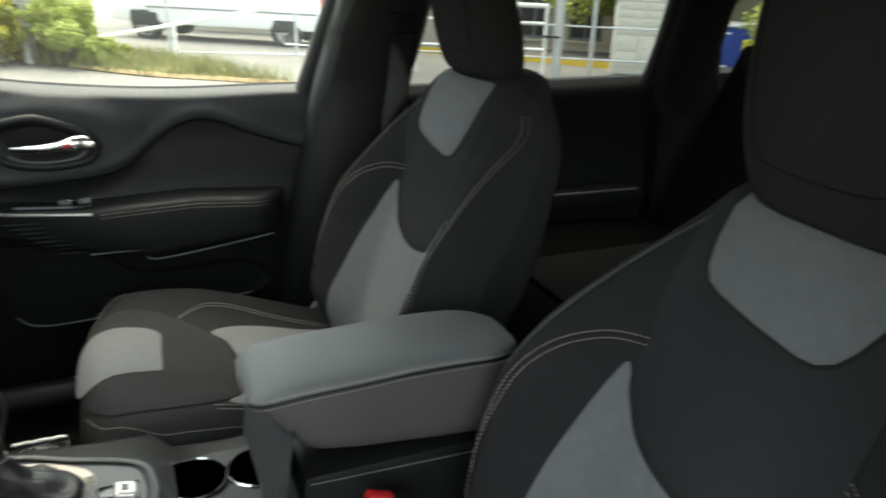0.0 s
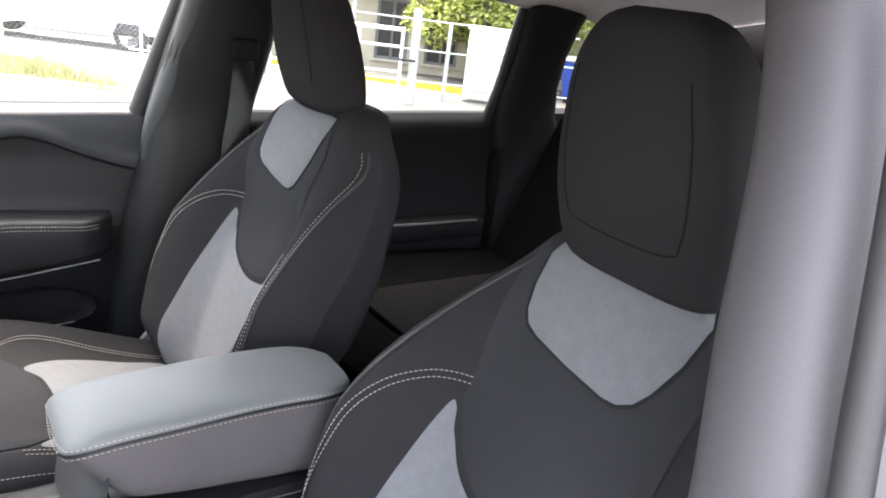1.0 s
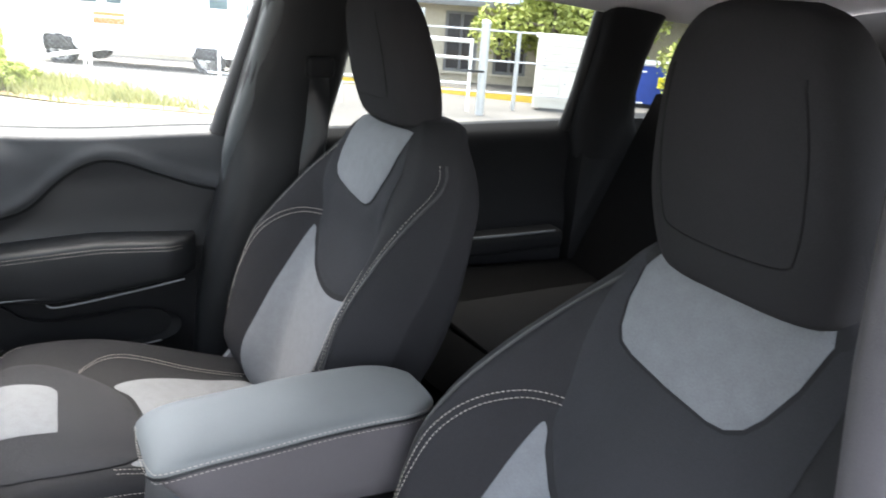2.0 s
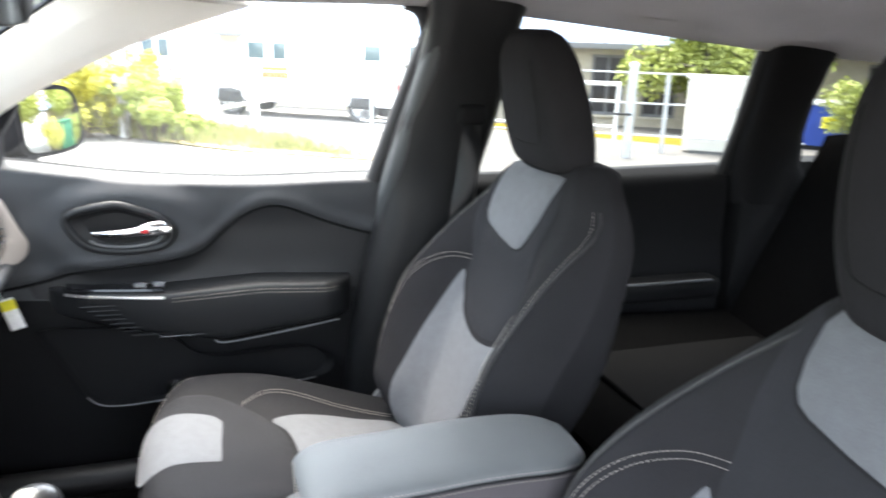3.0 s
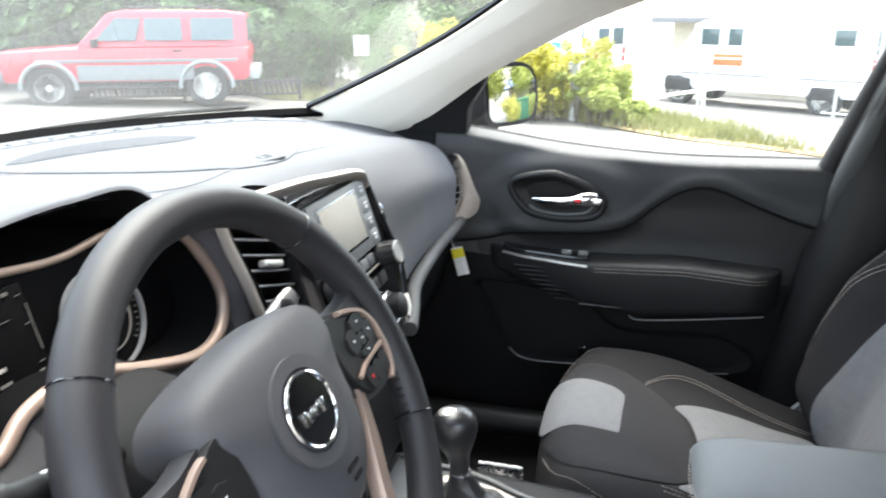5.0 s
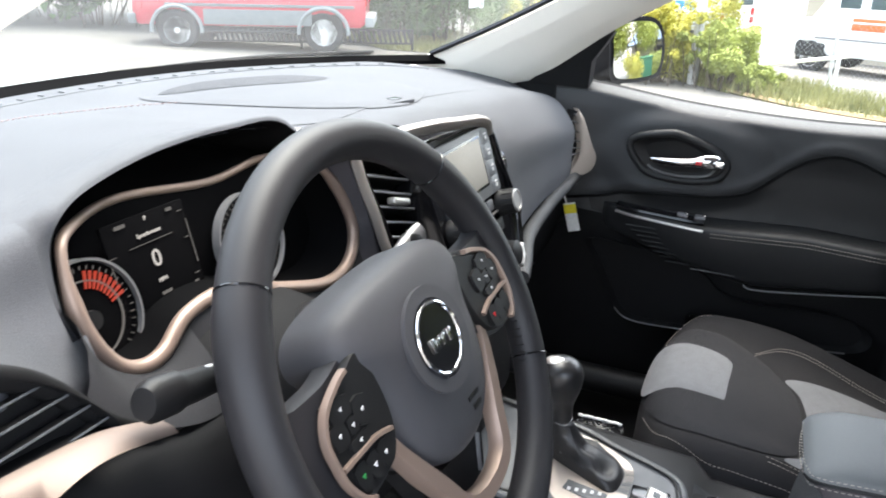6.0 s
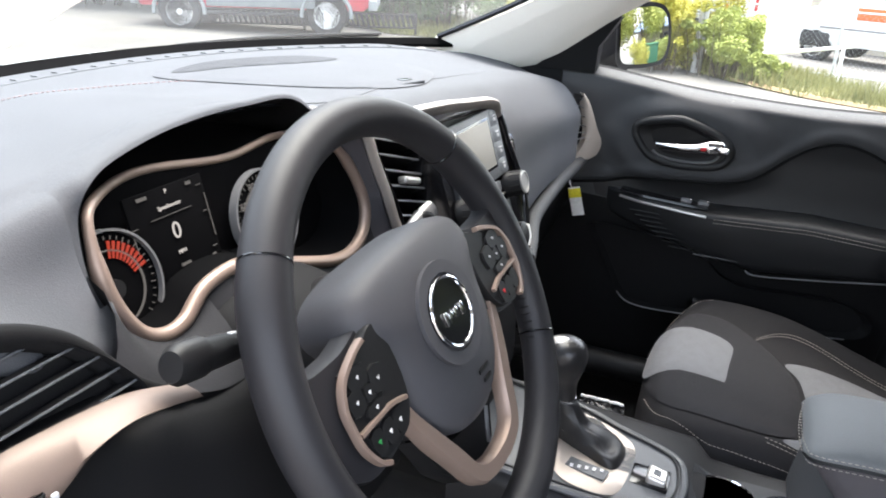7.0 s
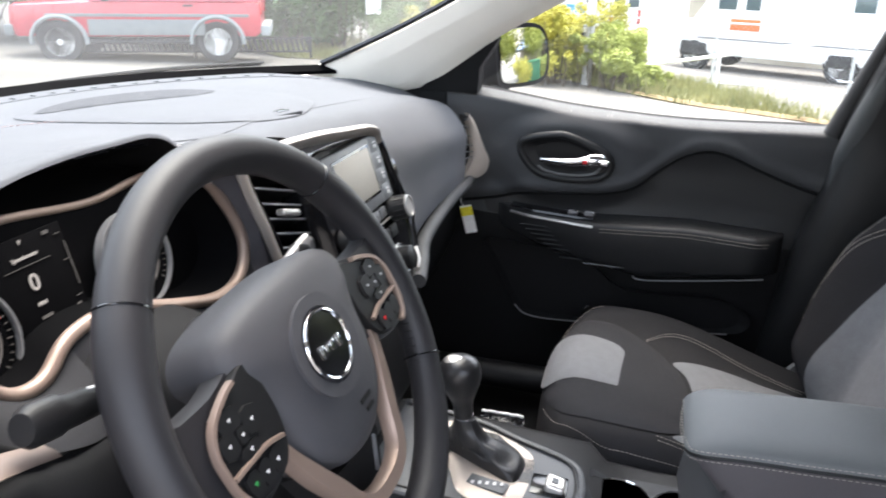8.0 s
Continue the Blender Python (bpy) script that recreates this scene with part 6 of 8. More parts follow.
for yy in (-0.075, -0.108):
    part("window_switch", new_box((0.672, yy, 0.8435), (0.014, 0.020, 0.007), 0.002), GREYCLAD, sw)
    part("switch_tip", new_box((0.668, yy - 0.007, 0.8485), (0.008, 0.004, 0.002), 0.0006), CHROME, sw)
part("chrome_accent", new_tube(curve([(0.650, -0.205, 0.728), (0.646, -0.225, 0.722), (0.646, -0.32, 0.732), (0.648, -0.45, 0.750)], 8), 0.0016, 6), DULLTRIM, door, "thin grey line under the armrest")
part("chrome_accent", new_tube([(0.655, -0.105, 0.741), (0.652, -0.188, 0.742)], 0.0013, 6), DULLTRIM, door, "thin grey line under the armrest")
ribs = bmesh.new()
for i in range(8):
    tube(ribs, [(0.664 - 0.006 * (i < 6), 0.03 - 0.012 * i, 0.812 - 0.0095 * i), (0.652, -0.13 - 0.006 * i, 0.810 - 0.0088 * i)], 0.0016, 5)
part("ribbing", ribs, PLASTIC, door, "fine moulded ribs")
# map pocket
po = curve([(0.108, 0.768, 0), (0.085, 0.72, 0), (0.058, 0.668, 0), (0.028, 0.618, 0), (-0.01, 0.602, 0), (-0.09, 0.603, 0), (-0.162, 0.608, 0), (-0.30, 0.612, 0), (-0.42, 0.622, 0), (-0.44, 0.66, 0), (-0.38, 0.69, 0), (-0.23, 0.685, 0), (-0.170, 0.698, 0), (-0.13, 0.73, 0), (-0.06, 0.755, 0), (0.03, 0.768, 0)], 5, closed=True)
cc = Vector((-0.1, 0.68, 0))
bm = bmesh.new()
r1 = [Vector((0.664, p[0], p[1])) for p in po]
r2 = [Vector((0.680, q[0], q[1])) for q in (cc + (p - cc) * 0.95 for p in po)]
loft(bm, [r1 + [r1[0]], r2 + [r2[0]]], closed=False)
bm.faces.new([bm.verts.new(p) for p in r2])
pk = part("map_pocket", bm, DEEPBLACK, door, "black map pocket", angle=60)
part("pocket_lip", new_tube([p + Vector((-0.001, 0, 0)) for p in r1[14:40]], 0.0015, 6), DULLTRIM, pk, "greyish lip of the pocket")
part("reflector", lathe(bmesh.new(), [(0.014, 0), (0.014, 0.003), (0.011, 0.005), (0.002, 0.006)], 20, Matrix.Translation((0.676, -0.122, 0.626)) @ pose(0, 0, 0, 0, -90, 0)), CLEAR, pk)
bm = bmesh.new()
loft(bm, [[Vector((0.664, 0.265, 0.44)), Vector((0.655, 0.255, 0.60)), Vector((0.664, 0.215, 0.74)), Vector((0.680, 0.16, 0.80))], [Vector((0.69, 0.27, 0.44)), Vector((0.69, 0.27, 0.60)), Vector((0.70, 0.27, 0.74)), Vector((0.70, 0.26, 0.86))]], closed=False)
part("front_edge", bm, PLASTIC, door)
# sail panel and outside mirror
bm = bmesh.new()
sail = [(0.690, 0.262, 1.072), (0.686, 0.225, 1.100), (0.676, 0.160, 1.142), (0.668, 0.092, 1.180), (0.674, 0.108, 1.156), (0.684, 0.132, 1.122), (0.692, 0.137, 1.070)]
loft(bm, [[Vector(p) + Vector((-0.006, 0, 0)) for p in sail], [Vector(p) + Vector((0.03, 0, 0)) for p in sail]])
part("sail_panel", bm, DEEPBLACK, door, "black sail panel before the window", angle=50)
mir = thing("side_mirror", "black-housed passenger side mirror outside the window", "side mirror")
MM = Matrix.Translation((0.885, 0.084, 1.128)) @ pose(0, 0, 0, -4, 0, -25)
ms = [(-0.094, 0.050), (-0.05, 0.064), (0.04, 0.064), (0.082, 0.044), (0.096, 0.0), (0.090, -0.042), (0.06, -0.060), (-0.03, -0.062), (-0.088, -0.052), (-0.096, 0.0)]
mo = curve([Vector((a, 0, b)) for a, b in ms], 5, closed=True)
bm = bmesh.new()
loft(bm, [[MM @ (p * 0.97 + Vector((0, -0.004, 0))) for p in mo], [MM @ (p * 1.06 + Vector((0, -0.006, 0))) for p in mo], [MM @ (p * 1.10 + Vector((0, 0.02, 0))) for p in mo], [MM @ (p * 1.0 + Vector((0, 0.06, 0))) for p in mo], [MM @ (p * 0.6 + Vector((0, 0.085, 0))) for p in mo]])
part("housing", bm, DEEPBLACK, mir, angle=60)
bm = bmesh.new()
loft(bm, [[MM @ (p * 0.915 * k + Vector((0, -0.0075 - (0.0085 - (p * 0.915 * k).length_squared) / 2.8, 0))) for p in mo] for k in (1.0, 0.85, 0.7, 0.55, 0.4, 0.25, 0.1, 0.02)])
part("mirror_glass", bm, MIRROR, mir, "convex mirror glass", angle=80)
part("stem", new_tube([(0.715, 0.150, 1.045), (0.77, 0.135, 1.045), (0.84, 0.115, 1.070)], 0.018, 10), DEEPBLACK, mir)

# ---- passenger rear door ----
rdoor = thing("door_rear", "black moulded rear passenger door panel behind the seat, darkened further for shade", "car door")


def rear_fn(u, v):
    y = -0.75 - 0.66 * u
    top = sill_z(y) + 0.003
    z = top - (top - 0.43) * v
    t = top - z
    return Vector((0.690 + 0.03 * max(0, 1 - t / 0.03) ** 2 + 0.01 * sstep(0.03, 0.1, t) - 0.018 * sstep(0.16, 0.26, t), y, z))


bm = surface(rear_fn, 50, 50)
rim = [rear_fn(i / 50, 0) for i in range(51)]
loft(bm, [rim, [p + Vector((0.02, 0, 0.002)) for p in rim], [p + Vector((0.045, 0, -0.03)) for p in rim]], closed=False)
# door vinyl taken to near black so the colour holds the rear's shade
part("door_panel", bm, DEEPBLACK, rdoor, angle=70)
part("armrest", new_box((0.655, -1.12, 0.755), (0.07, 0.50, 0.05), 0.02, None, 3), DEEPBLACK, rdoor, "black rear armrest, darkened further for shade")
part("accent", new_tube([(0.624, -1.02, 0.782), (0.622, -1.20, 0.780), (0.626, -1.34, 0.778)], 0.003, 8), CONSOLEGREY, rdoor, "dull grey accent strip")
part("door_handle", new_box((0.662, -0.90, 0.93), (0.02, 0.10, 0.03), 0.008), CHROME, rdoor, "chrome handle")

# quarter trim behind the rear door
bm = bmesh.new()
loft(bm, [[Vector((0.66, y, 0.60)), Vector((0.655, y, 0.95)), Vector((0.685, y, 1.045)), Vector((0.74, y, 1.05)), Vector((0.76, y, 0.6))] for y in (-1.42, -1.6, -1.8, -2.0)])
tagged(part("trim", bm, DEEPBLACK, angle=50), "black quarter trim beside the rear seat, darkened further for shade", "trim", kind="structure")

# seat belt on the centre pillar
belt = thing("seat_belt", "black webbing seat belt hanging on the centre pillar", "seat belt")
bm = bmesh.new()
strap = curve([(0.590, -0.700, 1.160), (0.588, -0.701, 1.12), (0.583, -0.694, 1.06), (0.584, -0.686, 1.00), (0.592, -0.681, 0.94), (0.598, -0.676, 0.88), (0.604, -0.650, 0.75), (0.61, -0.62, 0.55)], 6)
rings = []
for i, p in enumerate(strap):
    turn = radians(-18 + 46 * math.sin(math.pi * min(1.0, i / 26)) ** 2)
    d, n = Vector((math.sin(turn), math.cos(turn), 0)), Vector((-math.cos(turn), math.sin(turn), 0))
    rings.append([p + d * (0.0215 * k) + n * (0.004 * (1 - k * k) + q) for k, q in ((-1, 0), (-0.6, 0), (-0.2, 0), (0.2, 0), (0.6, 0), (1, 0), (1, -0.0014), (0, -0.0014), (-1, -0.0014))])
loft(bm, rings)
part("webbing", bm, WEBBING, belt, angle=60)
part("anchor_cover", new_box((0.586, -0.700, 1.172), (0.024, 0.055, 0.040), 0.010, None, 3), DEEPBLACK, belt, "matte black belt anchor cover")
part("slide_cover", new_box((0.598, -0.695, 1.215), (0.02, 0.034, 0.10), 0.008), PLASTIC, belt)
# driver belt guide on the near pillar
belt = thing("seat_belt", "black webbing seat belt beside the driver seat", "seat belt")
bm = bmesh.new()
loft(bm, [[Vector((-0.592, y - 0.02, z)), Vector((-0.588, y, z)), Vector((-0.592, y + 0.02, z)), Vector((-0.595, y, z))] for z, y in ((1.15, -0.745), (1.0, -0.745), (0.8, -0.72), (0.55, -0.68))])
part("webbing", bm, WEBBING, belt, angle=60)
part("anchor_cover", new_box((-0.585, -0.745, 1.17), (0.024, 0.055, 0.040), 0.010, None, 3), PLASTIC, belt)

# interior mirror under the roof
rv = thing("rear_view_mirror", "black interior rear-view mirror under the windscreen header", "mirror")
RM = Matrix.Translation((0.015, 0.0, 1.352)) @ pose(0, 0, 0, 10, 0, -18)
ro = curve([Vector((a, 0, b)) for a, b in ((-0.115, 0.02), (-0.10, 0.035), (0, 0.038), (0.10, 0.035), (0.115, 0.02), (0.112, -0.02), (0.095, -0.034), (0, -0.037), (-0.095, -0.034), (-0.112, -0.02))], 4, closed=True)
bm = bmesh.new()
loft(bm, [[RM @ (p * 0.98 + Vector((0, -0.012, 0))) for p in ro], [RM @ (p * 1.05 + Vector((0, -0.008, 0))) for p in ro], [RM @ (p * 1.03 + Vector((0, 0.015, 0))) for p in ro], [RM @ (p * 0.7 + Vector((0, 0.035, 0))) for p in ro]])
part("housing", bm, PLASTIC, rv, angle=60)
bm = bmesh.new()
loft(bm, [[RM @ (p * 0.95 + Vector((0, -0.0145, 0))) for p in ro], [RM @ (p * 0.95 + Vector((0, -0.010, 0))) for p in ro]])
part("mirror_glass", bm, MIRROR, rv, smooth=False)
part("stem", new_tube([(0.015, 0.02, 1.36), (0.012, 0.05, 1.39), (0.01, 0.07, 1.405)], 0.012, 10), PLASTIC, rv)

# grab handle in the headliner over the passenger window
gh = thing("grab_handle", "pale folded grab handle in the headliner edge", "grab handle")
part("bar", new_tube(curve([(0.555, -0.98, 1.382), (0.540, -1.00, 1.372), (0.535, -1.08, 1.366), (0.540, -1.16, 1.362), (0.553, -1.18, 1.368)], 6), 0.010, 10), LINER, gh)
gh2 = copy_thing(gh, pose(0.02, 0.62, 0.016))

# wipers outside
for pts in (((0.05, 0.80, 1.118), (0.25, 0.745, 1.130), (0.42, 0.640, 1.138), (0.545, 0.520, 1.140)), ((-0.04, 0.808, 1.112), (0.02, 0.812, 1.118), (0.08, 0.808, 1.120), (0.13, 0.80, 1.118))):
    wp = thing("wiper", "black wiper arm resting low on the windscreen", "wiper", "wipers")
    c = curve(pts, 6)
    part("arm", new_tube([p + Vector((0, 0.018, -0.012)) for p in c], 0.0025, 6), PLASTIC, wp)
    part("blade", new_tube([p + Vector((0, 0.024, -0.016)) for p in c], 0.0022, 5), RUBBER, wp)
# loose plastic-wrapped papers on the passenger footwell edge
pp = thing("plastic_wrap", "crumpled clear plastic wrap lying beside the console", "plastic wrap")
WRAP = mat("clear_wrap", (0.025, 0.025, 0.028), 0.18, bump=0.12, fine=60)
part("sheet", surface(lambda u, v: Vector((0.138 + 0.036 * u, -0.004 - 0.068 * v, 0.655 + 0.006 * u + 0.006 * noise.noise(Vector((u * 5, v * 9, 3))))), 16, 24, thick=0.002), WRAP, pp)
part("fold", new_tube([(0.174 + 0.003 * noise.noise(Vector((i, 0, 0))), -0.004 - 0.0034 * i, 0.664 + 0.003 * noise.noise(Vector((i * 0.8, 3, 0)))) for i in range(20)], 0.0022, 6), PAPER, pp, "bright folded edge")
# tunnel side carpet roll and door sill
tagged(part("trim", new_tube([(0.62, 0.30, 0.475), (0.625, 0.0, 0.47), (0.63, -0.5, 0.47)], 0.03, 12), PLASTIC), "black door sill scuff trim", "trim", kind="structure")


# ---- steering wheel and stalks ----
TAU, YAW, SPIN = radians(27.2), radians(3.8), radians(5.0)
WN = Vector((-math.sin(YAW) * math.cos(TAU), -math.cos(YAW) * math.cos(TAU), math.sin(TAU)))
WR0 = Vector((math.cos(YAW), -math.sin(YAW), 0))
WU0 = WN.cross(WR0)
# the wheel stands turned a little to the left
WR, WU = WR0 * math.cos(SPIN) + WU0 * math.sin(SPIN), WU0 * math.cos(SPIN) - WR0 * math.sin(SPIN)
WC = Vector((-0.3473, 0.0084, 1.0369))


def wp3(a, b, n=0.0):
    """A place on the wheel: right, up in its plane, and out towards the driver."""
    return WC + WR * a + WU * b + WN * n


wheel = thing("steering_wheel", "black leather steering wheel with bronze spoke trim", "steering wheel")
RA, RB, RN = 0.1645, 0.169, -0.020


def rim_at(t):
    return wp3(RA * math.cos(t), RB * math.sin(t) - 0.0093, RN)


N = 120
rings = []
for i in range(N):
    t = 2 * math.pi * i / N
    c, d = rim_at(t), WR * math.cos(t) + WU * math.sin(t)
    d.normalize()
    thumb = 1 + 0.10 * (math.exp(-((t - 0.55) / 0.16) ** 2) + math.exp(-((t - math.pi + 0.55) / 0.16) ** 2))
    flat = 1 + 0.05 * math.sin(3 * t)
    rings.append([c + (d * math.cos(a) * 0.0158 * thumb + WN * math.sin(a) * 0.0165 * flat) for a in (2 * math.pi * j / 18 for j in range(18))])
rings.append(rings[0])
bm = bmesh.new()
loft(bm, rings, cap=False)
bmesh.ops.remove_doubles(bm, verts=bm.verts, dist=1e-6)
rim = part("rim", bm, LEATHER, wheel, "black leather-wrapped rim", angle=80)
for deg in (42, 138, -30, 210):
    t = radians(deg)
    c, d = rim_at(t), (WR * math.cos(t) + WU * math.sin(t)).normalized()
    part("rim_seam", new_tube([c + d * math.cos(a) * 0.0161 + WN * math.sin(a) * 0.0168 for a in (2 * math.pi * j / 22 for j in range(22))], 0.0009, 5, closed=True, up=(0.2, 0.9, 0.3)), GLOSSBLACK, rim, "dark seam in the leather")
for sd in (1, -1):
    lace = bmesh.new()
    for i in range(16):
        t = radians(-32 + 2.7 * i + 0.5 * math.sin(3.1 * i))
        if sd < 0:
            t = math.pi - t
        c, d = rim_at(t), (WR * math.cos(t) + WU * math.sin(t)).normalized()
        tube(lace, [c - d * 0.0150 + WN * 0.006, c - d * 0.0163, c - d * 0.0150 - WN * 0.004], 0.0006, 4)
    part("lacing", lace, PLASTIC, rim, "black lacing inside the rim")
# airbag hub: domed pad narrowing to the bottom
hub_h = [(0, 0.064), (0.045, 0.063), (0.074, 0.057), (0.087, 0.046), (0.090, 0.033), (0.083, 0.018), (0.076, 0.000), (0.071, -0.028), (0.057, -0.062), (0.030, -0.085)]
hub_o = curve([Vector((a, b, 0)) for a, b in hub_h + [(0, -0.091)] + [(-a, b) for a, b in reversed(hub_h[1:])]], 5, closed=True)
levels = ((1.0, -0.060), (1.01, -0.032), (0.995, -0.021), (0.955, -0.0135), (0.87, -0.0075), (0.72, -0.0040), (0.5, -0.0018), (0.2, -0.0005))
bm = bmesh.new()
loft(bm, [[wp3(p[0] * k, p[1] * k, n) for p in hub_o] for k, n in levels])
hub = part("airbag_cover", bm, HUBSKIN, wheel, "dark grey airbag cover", angle=80)
WM = Matrix(((WR.x, WU.x, WN.x, WC.x), (WR.y, WU.y, WN.y, WC.y), (WR.z, WU.z, WN.z, WC.z), (0, 0, 0, 1)))
part("badge_dish", disc(bmesh.new(), WM @ Matrix.Translation((0, 0, -0.001)), 0.030, 0.040, 0.0035, 48), HUBSKIN, hub)
badge = part("badge", disc(bmesh.new(), WM, 0.0, 0.0265, 0.003, 48), GLOSSBLACK, hub, "round black badge")
part("badge_ring", new_tube([WM @ Vector((0.0265 * math.cos(a), 0.0265 * math.sin(a), 0.003)) for a in (2 * math.pi * i / 60 for i in range(60))], 0.0016, 8, closed=True, up=WN), CHROME, badge, "chrome badge ring")
lg = bmesh.new()
for i, (c, s) in enumerate((((-0.0125, -0.001), (0.004, 0.011)), ((-0.006, -0.002), (0.0055, 0.008)), ((0.002, -0.002), (0.0055, 0.008)), ((0.011, -0.003), (0.0055, 0.010)))):
    n0 = len(lg.verts)
    box(lg, (0, 0, 0), (*s, 0.002), 0.0012)
    lg.verts.ensure_lookup_table()
    bmesh.ops.transform(lg, matrix=WM @ Matrix.Translation((*c, 0.0042)), verts=lg.verts[n0:])
part("badge_mark", lg, CHROME, badge, "small chrome shapes on the badge")
ab = bmesh.new()
for i in range(2):
    n0 = len(ab.verts)
    box(ab, (0, 0, 0), (0.016 - 0.004 * i, 0.0035, 0.0008))
    ab.verts.ensure_lookup_table()
    bmesh.ops.transform(ab, matrix=WM @ Matrix.Translation((0.012, -0.056 - 0.008 * i, -0.0015)) @ pose(0, 0, 0, 14, 0, 0), verts=ab.verts[n0:])
part("embossed_mark", ab, PLASTIC, hub, smooth=False)


def wheel_poly(pts, n, height, mirror, name, material, parent, label="", smooth_n=4):
    o = curve([Vector((a * mirror, b, 0)) for a, b in pts], smooth_n, closed=True) if smooth_n else [Vector((a * mirror, b, 0)) for a, b in pts]
    c = sum(o, Vector()) / len(o)
    bm = bmesh.new()
    loft(bm, [[wp3(p[0], p[1], n - 0.006) for p in o], [wp3(p[0], p[1], n + height * 0.6) for p in o], [wp3(*(c + (p - c) * 0.96)[:2], n + height) for p in o]])
    return part(name, bm, material, parent, label, angle=50)


def band(path, half, n, thick, name, material, parent, label=""):
    """A flat ribbon with rounded edges along a path in the wheel's plane."""
    P = [Vector((a, b, 0)) for a, b in path]
    C = curve(P, 6)
    rings = []
    for i, p in enumerate(C):
        t = (C[min(len(C) - 1, i + 1)] - C[max(0, i - 1)]).normalized()
        s = Vector((-t.y, t.x, 0))
        h = half if not isinstance(half, (list, tuple)) else lerp_list([j / (len(half) - 1) for j in range(len(half))], list(half), i / (len(C) - 1))
        rings.append([wp3(*(p + s * h * k)[:2], n + z) for k, z in ((-1, -0.001), (-1, thick * 0.6), (-0.7, thick), (0.7, thick), (1, thick * 0.6), (1, -0.001))])
    return part(name, loft(bmesh.new(), rings), material, parent, label, angle=50)


for sd in (1, -1):
    # leather arm of the spoke
    arm_o = ((0.070, 0.034), (0.108, 0.032), (0.138, 0.033), (0.163, 0.037), (0.163, -0.020), (0.142, -0.044), (0.120, -0.050), (0.085, -0.045), (0.070, -0.03))
    sp = wheel_poly(arm_o, -0.026, 0.012, sd, "spoke", LEATHER, wheel, "black spoke")
    wheel_poly(((0.072, 0.034), (0.100, 0.027), (0.122, 0.018), (0.132, 0.004), (0.133, -0.010), (0.129, -0.030), (0.118, -0.042), (0.085, -0.038), (0.070, -0.010)), -0.014, 0.007, sd, "button_pod", PLASTIC, sp, "black button pod")
    band([(sd * a, b) for a, b in ((0.094, 0.031), (0.106, 0.028), (0.125, 0.019), (0.1345, 0.005), (0.136, -0.010), (0.135, -0.024), (0.128, -0.038), (0.120, -0.044))], 0.0020, -0.008, 0.0045, "spoke_trim", BRONZE, sp, "bronze trim round the buttons")
    band([(sd * a, b) for a, b in ((0.133, -0.0155), (0.115, -0.0155), (0.096, -0.0165), (0.080, -0.021))], 0.0017, -0.008, 0.0045, "spoke_trim", BRONZE, sp, "bronze trim bar")
    for a, b, w, h in ((0.113, 0.0145, 0.010, 0.007), (0.096, 0.004, 0.008, 0.009), (0.109, 0.001, 0.0045, 0.0055), (0.123, 0.002, 0.0075, 0.008), (0.109, -0.010, 0.010, 0.004)):
        wheel_poly([(a - w, b + h * 0.8), (a + w * 0.8, b + h), (a + w, b - h * 0.8), (a - w * 0.8, b - h)], -0.009, 0.004, sd, "button", PLASTIC, sp, "", 2)
        wheel_poly([(a - 0.0014, b + 0.0013), (a + 0.0014, b + 0.0007), (a + 0.0002, b - 0.0013)], -0.0048, 0.0005, sd, "button_mark", INK, sp, "", 0)
    # lower keys
    for j, (a, b) in enumerate(((0.121, -0.028), (0.108, -0.029), (0.095, -0.029))):
        wheel_poly([(a - 0.006, b + 0.008), (a + 0.006, b + 0.007), (a + 0.005, b - 0.007), (a - 0.006, b - 0.008)], -0.010, 0.005, sd, "button", PLASTIC, sp, "", 2)
        if sd > 0 and j == 2:
            wheel_poly([(a - 0.002, b + 0.0016), (a + 0.002, b + 0.0016), (a, b - 0.002)], -0.0048, 0.0005, sd, "button_mark", RED, sp, "small red mark", 0)
        if sd < 0:
            wheel_poly([(a - 0.0016, b + 0.0014), (a + 0.0016, b + 0.001), (a, b - 0.0016)], -0.0048, 0.0005, sd, "button_mark", (GREENGLOW, INK, INK)[j], sp, "", 0)
    # bronze lower spoke
    band([(sd * a, b) for a, b in ((0.081, -0.020), (0.076, -0.040), (0.064, -0.066), (0.051, -0.090), (0.040, -0.112), (0.029, -0.122), (0.013, -0.1265), (0.0, -0.127))], (0.0035, 0.006, 0.0082, 0.0085, 0.0085, 0.0085, 0.0080, 0.0080), -0.022, 0.011, "lower_spoke_trim", BRONZE, wheel, "bronze lower spoke")
bm = bmesh.new()
loft(bm, [[wp3(a * k, b, n) for a, b in ((-0.058, -0.070), (-0.048, -0.105), (-0.030, -0.128), (0, -0.134), (0.030, -0.128), (0.048, -0.105), (0.058, -0.070), (0.03, -0.095), (0, -0.100), (-0.03, -0.095))] for k, n in ((1.0, -0.055), (1.0, -0.036))])
low = part("lower_spoke", bm, PLASTIC, wheel, "black web of the lower spoke", angle=50)
nb = bmesh.new()
box(nb, (0, 0, 0), (0.030, 0.005, 0.0006))
bmesh.ops.transform(nb, matrix=WM @ Matrix.Translation((0.030, -0.116, -0.0352)) @ pose(0, 0, 0, 0, 0, 52), verts=nb.verts)
part("spoke_mark", nb, GREYCLAD, low, smooth=False)
part("hub_shaft", new_tube([wp3(0, 0, -0.05), wp3(0, 0, -0.12)], 0.055, 24), PLASTIC, wheel)

